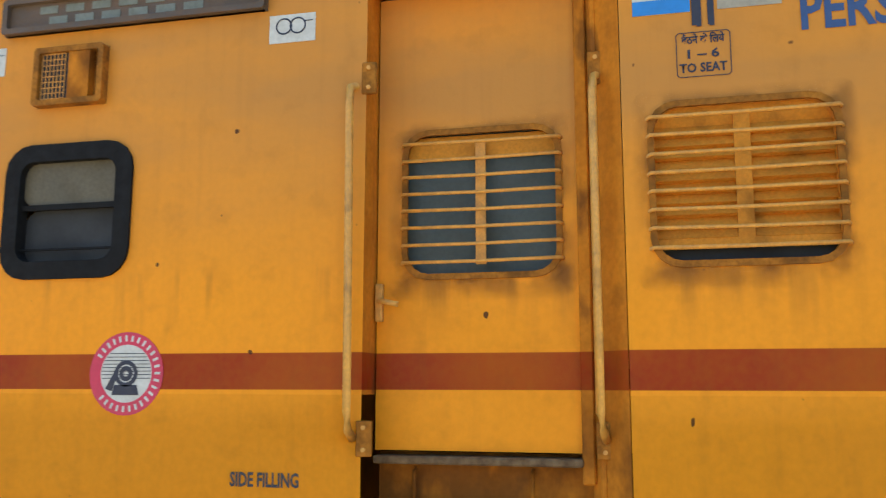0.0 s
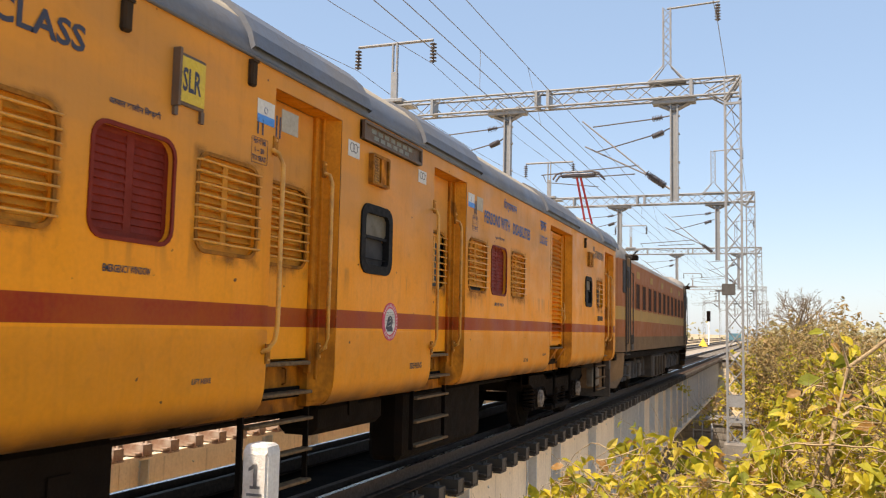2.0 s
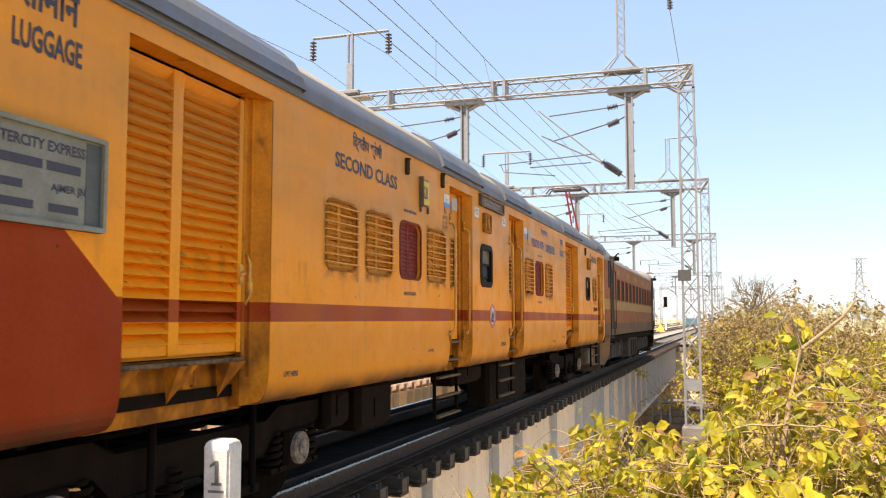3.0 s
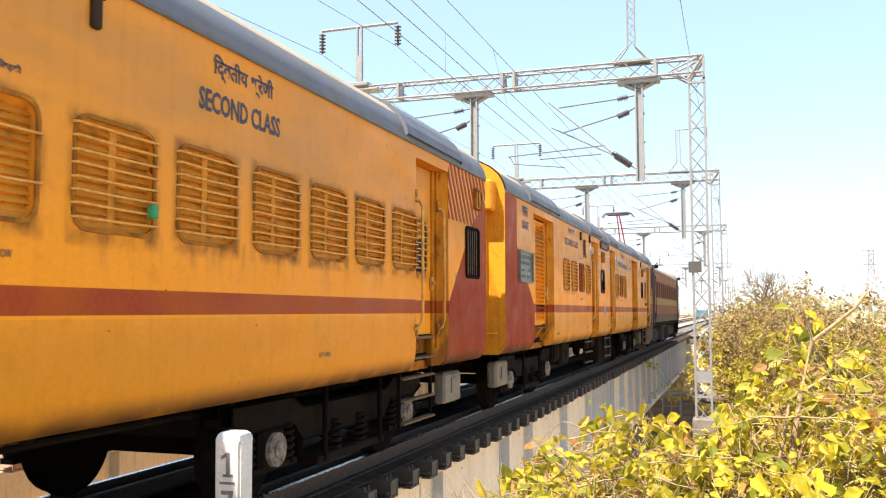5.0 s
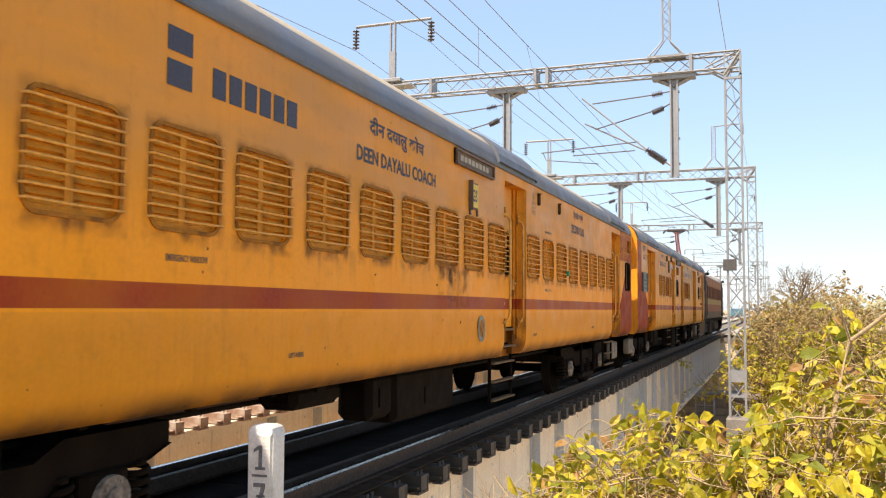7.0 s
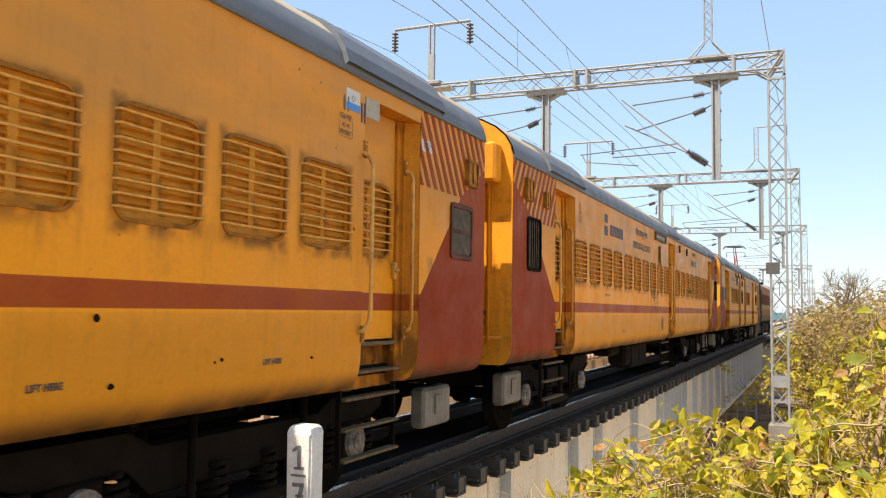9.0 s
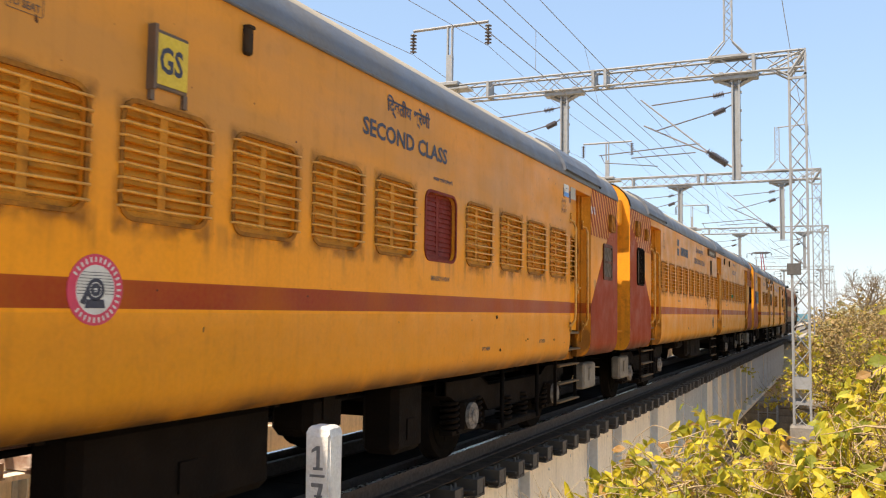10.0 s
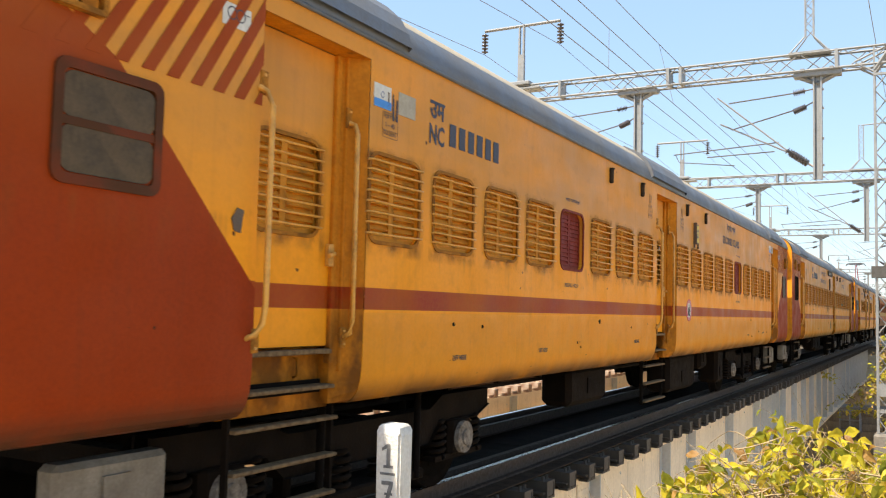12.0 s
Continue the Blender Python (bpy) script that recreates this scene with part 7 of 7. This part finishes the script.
def signal(x, y):
    s = thing("signal_post", "distant colour light signal on a pale post", "railway signal", "", pose(x, y, 0))
    bm = bmesh.new()
    tube(bm, [(0, 0, -0.4), (0, 0, 3.6)], 0.10, 8)
    part("post", bm, "whitewash", s)
    bm = bmesh.new()
    soft_box(bm, -0.28, 0.28, -0.12, 0.12, 3.5, 5.1, 0.05)
    for z in (3.8, 4.3, 4.8):
        disc(bm, (0, -0.18, z), "y", 0.14, 0.16, 12)
    part("lamp_head", bm, "under", s)


signal(-9.2, 140.0)
m = thing("marker", "yellow triangular marker by the track", "track marker", "", pose(-8.6, 120.0, -0.1))
bm = bmesh.new()
v = [bm.verts.new(p) for p in ((-0.6, -0.5, 0), (0.6, -0.5, 0), (0.6, 0.5, 0), (-0.6, 0.5, 0), (0, 0, 1.1))]
for f in ((0, 1, 4), (1, 2, 4), (2, 3, 4), (3, 0, 4)):
    bm.faces.new([v[i] for i in f])
part("pyramid", bm, "signal_yellow", m)
m = thing("container", "distant blue steel hut beside the tracks", "hut", "", pose(-9.9, 260.0, -0.3))
bm = bmesh.new()
soft_box(bm, -1.6, 1.6, -1.5, 1.5, 0, 2.2, 0.05)
for k in range(9):
    box(bm, -1.6 + k * 0.4 - 0.05, -1.6 + k * 0.4 + 0.05, -1.56, -1.5, 0.1, 2.1)
part("hull", bm, "container", m)
for x0, y0, x1, y1 in ((-14.0, 70, -16, 400), (-18.5, 90, -21, 400)):
    t = thing("siding_track", "rusty siding track in the yard", "railway track", "tracks", None, "structure")
    for s in (-0.87, 0.87):
        bm = bmesh.new()
        v = [bm.verts.new(p) for p in ((x0 + s - 0.04, y0, -0.05), (x0 + s + 0.04, y0, -0.05), (x1 + s + 0.04, y1, -0.05), (x1 + s - 0.04, y1, -0.05), (x0 + s - 0.04, y0, -0.2), (x0 + s + 0.04, y0, -0.2), (x1 + s + 0.04, y1, -0.2), (x1 + s - 0.04, y1, -0.2))]
        for f in ((0, 1, 2, 3), (1, 5, 6, 2), (0, 3, 7, 4), (0, 4, 5, 1)):
            bm.faces.new([v[i] for i in f])
        part("rail", bm, "rail", t)


def pylon(x, y, h):
    p = thing("power_pylon", "distant hazy lattice power pylon", "pylon", "", pose(x, y, -2.5))
    bm = bmesh.new()
    w0, w1 = h * 0.11, h * 0.03
    for i in range(10):
        za, zb = h * i / 10, h * (i + 1) / 10
        wa, wb = w0 + (w1 - w0) * min(1, i / 8), w0 + (w1 - w0) * min(1, (i + 1) / 8)
        for sx in (-1, 1):
            for sy in (-1, 1):
                tube(bm, [(sx * wa, sy * wa, za), (sx * wb, sy * wb, zb)], 0.10, 4)
            tube(bm, [(sx * wa, -wa, za), (-sx * wb, -wb, zb)], 0.06, 4)
            tube(bm, [(sx * wa, wa, za), (-sx * wb, wb, zb)], 0.06, 4)
    for z in (0.80, 0.99):
        tube(bm, [(-h * 0.10, 0, h * z), (h * 0.10, 0, h * z)], 0.14, 4)
    part("tower", bm, "galv", p)


pylon(38.0, 288.0, 22.5)


# ---------------------------------------------------------------- plants
LEAF_SHAPE = ((0, 0.10), (0.22, 0.72), (0.48, 1.0), (0.74, 0.74), (0.90, 0.36), (1, 0.0))


def leaf_mesh(name, length, width, mat, curl, fold=0.22, twist=0.0):
    """A pointed leaf folded along its midrib, waved at its edges, twisted and bent down at the tip."""
    bm = bmesh.new()
    rows = []
    for k, (t, w) in enumerate(LEAF_SHAPE):
        z, a = -curl * length * t * t, twist * t
        hw, up = width / 2 * w, width * fold * w + (0.05 * width * (-1) ** k if 0 < t < 1 else 0)
        rows.append([bm.verts.new((x * math.cos(a) - q * math.sin(a), length * t, z + x * math.sin(a) + q * math.cos(a))) for x, q in ((-hw, up), (0, 0), (hw, up * 0.7))] if t < 1 else [bm.verts.new((0, length, z))] * 3)
    for p, q in zip(rows, rows[1:]):
        for i in (0, 1):
            f = [p[i], p[i + 1], q[i + 1], q[i]]
            bm.faces.new(list(dict.fromkeys(f))).smooth = True
    return mesh_of(name, bm, mat)


def leaf_template(length, width, curl, fold=0.22, twist=0.0):
    me = leaf_mesh("template", length, width, "leaf", curl, fold, twist)
    v = np.array([q.co[:] for q in me.vertices])
    f = [tuple(p.vertices) for p in me.polygons]
    bpy.data.meshes.remove(me)
    return v, f


def leaves_mesh(name, poses, mat, templates):
    """Many leaves as one mesh, of several leaf shapes in turn."""
    V, F, base = [], [], 0
    for k, m in enumerate(poses):
        tv, tf = templates[k % len(templates)]
        a = np.array(m)
        V.append(tv @ a[:3, :3].T + a[:3, 3])
        F += [tuple(i + base for i in f) for f in tf]
        base += len(tv)
    me = bpy.data.meshes.new(name)
    me.from_pydata(np.concatenate(V).tolist(), [], F)
    me.materials.append(MAT[mat])
    return me


def stem_points(rng, start, way, length, wander, droop, n=9):
    p, d = Vector(start), Vector(way).normalized()
    pts = [p.copy()]
    for k in range(n):
        d = (d + Vector((rng.gauss(0, wander), rng.gauss(0, wander), rng.gauss(0, wander) - droop))).normalized()
        p = p + d * (length / n)
        pts.append(p.copy())
    return pts


def leaf_pose(rng, p, out, scale):
    z = Vector((rng.gauss(0, 1.0), rng.gauss(0, 1.0) - 0.35, 1)).normalized()
    yv = (Vector(out) + Vector((rng.gauss(0, 0.8), rng.gauss(0, 0.8), rng.gauss(-0.30, 0.5)))).normalized()
    xv = yv.cross(z).normalized()
    z = xv.cross(yv)
    m = Matrix((xv, yv, z)).transposed().to_4x4()
    return Matrix.Translation(p) @ m @ Matrix.Scale(scale, 4)


def shrub(name, label, at, stems, seed, mat, leaf_len, per_stem, wander=0.16, droop=0.02, twigs=7, bare=0.0, leaf_size=(0.6, 1.25), radius=0.012, singles=0, group="", vines=0, fits=None):
    """A leafy shrub: curved tapering stems with side twigs, leaves in tufts along them, bare vines between."""
    rng = random.Random(seed)
    s = thing(name, label, "shrub", group, at)
    wood, poses = bmesh.new(), []

    def kept(pts):
        slack = rng.choice((-0.4, -0.2, 0.0, 0.0, 0.3, 1.2))
        out = list(itertools.takewhile(lambda q: fits(q, slack), pts)) if fits else pts
        return out if len(out) > 2 else []
    for base, way, length in stems:
        pts = kept(stem_points(rng, base, way, length, wander, droop))
        if not pts:
            continue
        tube(wood, pts, radius * length, 6, taper=radius * 0.25)
        for k in range(twigs):
            i = rng.randint(max(1, len(pts) // 3), len(pts) - 1)
            d = (pts[i] - pts[i - 1]).normalized()
            side = Vector((rng.gauss(0, 1), rng.gauss(0, 1), rng.gauss(0.2, 0.6)))
            tp = kept(stem_points(rng, pts[i], d * 0.5 + side * 0.6, length * rng.uniform(0.18, 0.42), wander * 1.5, droop * 1.5, 6))
            if not tp:
                continue
            tube(wood, tp, radius * 0.35, 4, taper=radius * 0.12, cap=False)
            if rng.random() < bare:
                continue
            big = rng.choice((0.75, 0.9, 1.0, 1.0, 1.35))
            for _ in range(per_stem):
                j = rng.randint(1, len(tp) - 1)
                p = tp[j - 1].lerp(tp[j], rng.random()) + Vector((rng.gauss(0, 1), rng.gauss(0, 1), rng.gauss(0, 1))) * leaf_len * 0.22
                if not fits or fits(p, 0.7):
                    poses.append(leaf_pose(rng, p, tp[j] - tp[j - 1], big * rng.uniform(*leaf_size)))
    for _ in range(vines):      # bare looping vines between the leaves
        base, way, length = rng.choice(stems)
        q = Vector(base) + Vector(way).normalized() * length * rng.uniform(0.45, 0.98)
        vp = kept(stem_points(rng, q, (rng.gauss(0, 1), rng.gauss(0, 0.5), rng.gauss(0.1, 0.5)), rng.uniform(0.25, 0.7), 0.24, 0.04, 9))
        if vp:
            tube(wood, vp, rng.uniform(0.002, 0.005), 4, taper=0.0012, cap=False)
    part("wood", wood, "vine" if vines else "bark", s, "woody stems and bare twigs")
    tem = [leaf_template(leaf_len, leaf_len * w, c, f, t) for w, c, f, t in ((0.58, 0.25, 0.15, 0.3), (0.50, 0.55, 0.30, -0.6), (0.62, 0.10, 0.10, 0.1), (0.42, 0.75, 0.42, 0.9), (0.55, 0.40, 0.25, -0.3))]
    rng.shuffle(poses)
    own = poses[:singles]
    if own:
        me = [leaf_mesh("leaf", leaf_len, leaf_len * w, m_, c, f, t) for w, c, f, t, m_ in ((0.58, 0.2, 0.15, 0.3, mat), (0.62, 0.40, 0.25, -0.5, mat), (0.50, 0.6, 0.3, 0.6, "leaf_olive"))]
        for k, m in enumerate(own):
            share("leaf", me[k % 3], s, "", m)
    rest = poses[singles:]
    n = len(rest)
    cuts = (0, int(n * 0.60), int(n * 0.81), int(n * 0.92), n) if mat == "leaf" else (0, n, n, n, n)
    for k, (name_, m_, lab) in enumerate((("foliage", mat, "many small yellow-green leaves"), ("olive_foliage", "leaf_olive", "darker olive-green leaves"), ("pale_foliage", "leaf_pale", "pale yellow leaves"), ("withered_foliage", "leaf_brown", "scattered withered brown leaves"))):
        some = rest[cuts[k]:cuts[k + 1]]
        if some:
            share(name_, leaves_mesh(name_, some, m_, tem), s, lab)["kind"] = "stuff"
    return s


def fan(rng, n, x0, x1, y0, y1, z, h0, h1, lean=0.35):
    out = []
    for _ in range(n):
        out.append(((rng.uniform(x0, x1), rng.uniform(y0, y1), z), (rng.gauss(0, lean), rng.gauss(0, lean), 1), rng.uniform(h0, h1)))
    return out


# azimuth and elevation pairs that fit the shrubs' outline to the camera's view
CROWN_LINE = [(-16, 0.0), (-8, -0.5), (-6.2, -0.9), (-4.6, 0.5), (-3.0, 0.6), (-2.3, -1.0), (-1.5, -3.6), (0.1, -4.9), (1.0, -5.5), (1.6, -8.0), (3.5, -8.0), (4.3, -6.1), (7.1, -6.0), (7.7, -4.9), (8.3, -5.8), (12.0, -7.3), (13.9, -9.0), (15.2, -11.0), (17, -13.2), (19, -15.0)]


def crown(az):
    """Elevation of the shrubs' crown line as the camera sees it, in degrees, at an azimuth towards the track."""
    return float(np.interp(az, [p[0] for p in CROWN_LINE], [p[1] for p in CROWN_LINE]))


def below_crown(p, slack=0.0):
    az = math.degrees(math.atan2(-p.x, p.y))
    el = math.degrees(math.atan2(p.z - EYE, math.hypot(p.x, p.y)))
    rough = 0.9 * noise.noise(Vector((az * 0.9, p.y * 1.5, 0.0))) + 0.6 * noise.noise(Vector((az * 2.7, p.y * 4.0, 5.0)))
    return el < crown(az) - 0.1 + slack + rough


def thicket(rng, n, az0, az1, d0, d1, drop, base):
    """Stems spread over a sector beside the bridge end; their height follows the crown line fitted to the camera's
    view.
    """
    out = []
    for _ in range(n):
        az, d = rng.uniform(az0, az1), rng.uniform(d0, d1)
        top = EYE + d * math.tan(radians(crown(az))) - rng.uniform(0.0, 1.0) ** 1.6 * drop
        x, yy = -d * math.sin(radians(az)), d * math.cos(radians(az))
        way = Vector((rng.gauss(0, 0.25), rng.gauss(0, 0.25), 1))
        ln = max(0.35, top - base)
        out.append(((x - way.x * ln * 0.6, yy - way.y * ln * 0.6, base), way, ln))
    return out


R0 = random.Random(4)
NEAR = "sunlit yellow-green shrub with broad leaves and crooked twigs"
for k, (n, a0, a1, d0, d1, drop, per, single) in enumerate(((58, 8.2, 16.5, 3.7, 4.5, 0.50, 7, 130), (54, 0.8, 8.2, 3.7, 4.8, 0.55, 7, 130), (54, -3.5, 0.8, 3.6, 4.8, 0.7, 10, 0), (72, -14.0, -2.8, 3.7, 5.2, 0.9, 10, 0))):
    shrub("near_shrub", NEAR, pose(0, 0, 0), thicket(R0, n, a0, a1, d0, d1, drop, -0.2), 11 + k, "leaf", 0.074, per, wander=0.19, twigs=13, singles=single, radius=0.006, leaf_size=(0.3, 1.2), group="near shrubs", vines=260, bare=0.2, fits=below_crown)
# bare twigs poking out at the foot of the bridge
R1 = random.Random(17)
bm = bmesh.new()
for k in range(16):
    az, d = R1.uniform(14.0, 17.0), R1.uniform(3.7, 4.3)
    q = Vector((-d * math.sin(radians(az)), d * math.cos(radians(az)), EYE - d * math.tan(radians(13.5))))
    pts_ = stem_points(R1, q, (R1.gauss(-0.9, 0.4), R1.gauss(0, 0.3), R1.gauss(0.8, 0.4)), R1.uniform(0.15, 0.32), 0.13, 0.0, 6)
    tube(bm, pts_, 0.0032, 4, taper=0.001, cap=False)
    tube(bm, stem_points(R1, pts_[3], (R1.gauss(0.3, 0.5), R1.gauss(0, 0.3), 0.8), 0.12, 0.12, 0.0, 4), 0.002, 4, taper=0.001, cap=False)
tw = thing("dry_twigs", "bare pale dry twigs beside the girder", "twigs")
part("wood", bm, "vine", tw)
# a thick leaning branch with forked twigs above the leaves
bm = bmesh.new()
lean = [(0.16, 4.0, 0.55), (0.20, 4.02, 0.95), (0.24, 4.05, 1.20), (0.30, 4.1, 1.42), (0.40, 4.1, 1.50), (0.47, 4.1, 1.56), (0.52, 4.1, 1.63)]
tube(bm, lean, 0.014, 7, taper=0.006)
tube(bm, [lean[3], (0.27, 4.05, 1.52), (0.25, 4.0, 1.60)], 0.007, 5, taper=0.003)
tube(bm, [lean[2], (0.34, 4.1, 1.26), (0.45, 4.1, 1.24), (0.55, 4.15, 1.29)], 0.008, 5, taper=0.003)
tube(bm, [(0.05, 3.9, 0.3), (0.10, 3.95, 0.75), (0.17, 4.0, 1.02), (0.19, 4.0, 1.16)], 0.011, 6, taper=0.005)
tube(bm, [(0.55, 3.9, 0.4), (0.60, 3.95, 0.85), (0.66, 4.0, 1.05)], 0.010, 6, taper=0.005)
br = thing("leaning_branch", "pale crooked leaning branch with forked twigs", "branch")
part("wood", bm, "vine", br)

# scrub on the far bank
rng = random.Random(9)
protos = []
for k in range(3):
    protos.append(shrub("bank_shrub", "dry brown and green thorny scrub on the bank", pose(2.0 + k * 1.6, 33.0 + 7 * k, -2.4), fan(rng, 30, -1.6, 1.6, -1.6, 1.6, 0, 2.0, 4.0, 0.45), 30 + k, "leaf_dry" if k != 1 else "leaf", 0.10, 24, wander=0.22, twigs=15, bare=0.42, leaf_size=(0.6, 1.6), radius=0.007, group="bank scrub"))
for k in range(84):
    if k < 22:
        yy, xx = rng.uniform(31, 66), rng.uniform(0.7, 1.8)
    else:
        yy = 27 + 80 * rng.random() ** 1.4
        xx = rng.uniform(0.9, 3.0 + yy * 0.30)
    sc = rng.uniform(0.85, 1.25) * (1.0 if xx < 0.055 * yy + 0.4 else 0.72)
    copy_thing(protos[k % 3], pose(xx + 0.4, yy, ground_z(xx + 0.4, yy) - 0.2, 0, 0, rng.uniform(0, 360)) @ Matrix.Scale(sc, 4))


def bare_tree(x, y, h, seed):
    rng = random.Random(seed)
    t = thing("bare_tree", "distant leafless tree with fine branches", "tree", "bare trees", pose(x, y, ground_z(x, y) - 0.2))
    bm = bmesh.new()

    def grow(p, d, length, r, level):
        pts = stem_points(rng, p, d, length, 0.10, -0.01, 4)
        tube(bm, pts, r, 5 if level < 2 else 4, taper=r * 0.6, cap=False)
        if level == 5:
            return
        for k in range(3 if level else 5):
            nd = (pts[-1] - pts[-2]).normalized() + Vector((rng.gauss(0, 0.55), rng.gauss(0, 0.55), rng.gauss(0.1, 0.35)))
            grow(pts[rng.randint(2, 4)], nd, length * rng.uniform(0.6, 0.8), r * 0.58, level + 1)
    grow(Vector((0, 0, 0)), Vector((0, 0, 1)), h * 0.34, h * 0.02, 0)
    part("trunk", bm, "bark", t)


bare_tree(1.9, 108.0, 11.0, 3)
bare_tree(4.9, 112.0, 10.0, 5)


def far_woods():
    """A low hazy belt of trees along the horizon: many small leaf clumps of uneven height."""
    rng = random.Random(21)
    poses = []
    for k in range(9000):
        a = radians(rng.uniform(-62, 75))
        d = rng.uniform(150, 420)
        x, yy = d * math.sin(a), d * math.cos(a)
        if -26 < x < -1 and yy < 400:
            continue
        top = (5.6 + 2.2 * noise.noise(Vector((x * 0.03, yy * 0.03, 3))) + 1.2 * noise.noise(Vector((x * 0.15, yy * 0.15, 1)))) * (0.7 + d / 500)
        z = -2.3 + rng.uniform(0, 1) ** 0.8 * max(1.0, top)
        poses.append(Matrix.Translation((x, yy, z)) @ pose(0, 0, 0, rng.uniform(0, 360), rng.uniform(0, 360), rng.uniform(0, 360)) @ Matrix.Scale(rng.uniform(0.8, 2.2), 4))
    ob = share("far_woods", leaves_mesh("far_woods", poses, "leaf_far", [leaf_template(1.0, 0.9, 0.3)]))
    tagged(ob, "hazy belt of dry woodland on the horizon", "woods", kind="stuff")


far_woods()


# ---------------------------------------------------------------- what moves
def rolled(t):
    for (ta, sa), (tb, sb) in zip(ROLL, ROLL[1:]):
        if t <= tb:
            return sa + (sb - sa) * (t - ta) / (tb - ta)
    return ROLL[-1][1]


def motions():
    for ob, u in COACHES:
        walk(ob, [(t, pose(TRACK, u + s, 0)) for t, s in ROLL])
    for ob, yy, r in WHEELS:
        rows = []
        for k in range(121):
            t = k / 10
            rows.append((t, pose(0, yy, r) @ Matrix.Rotation(-rolled(t) / r, 4, "X")))
        walk(ob, rows)


motions()
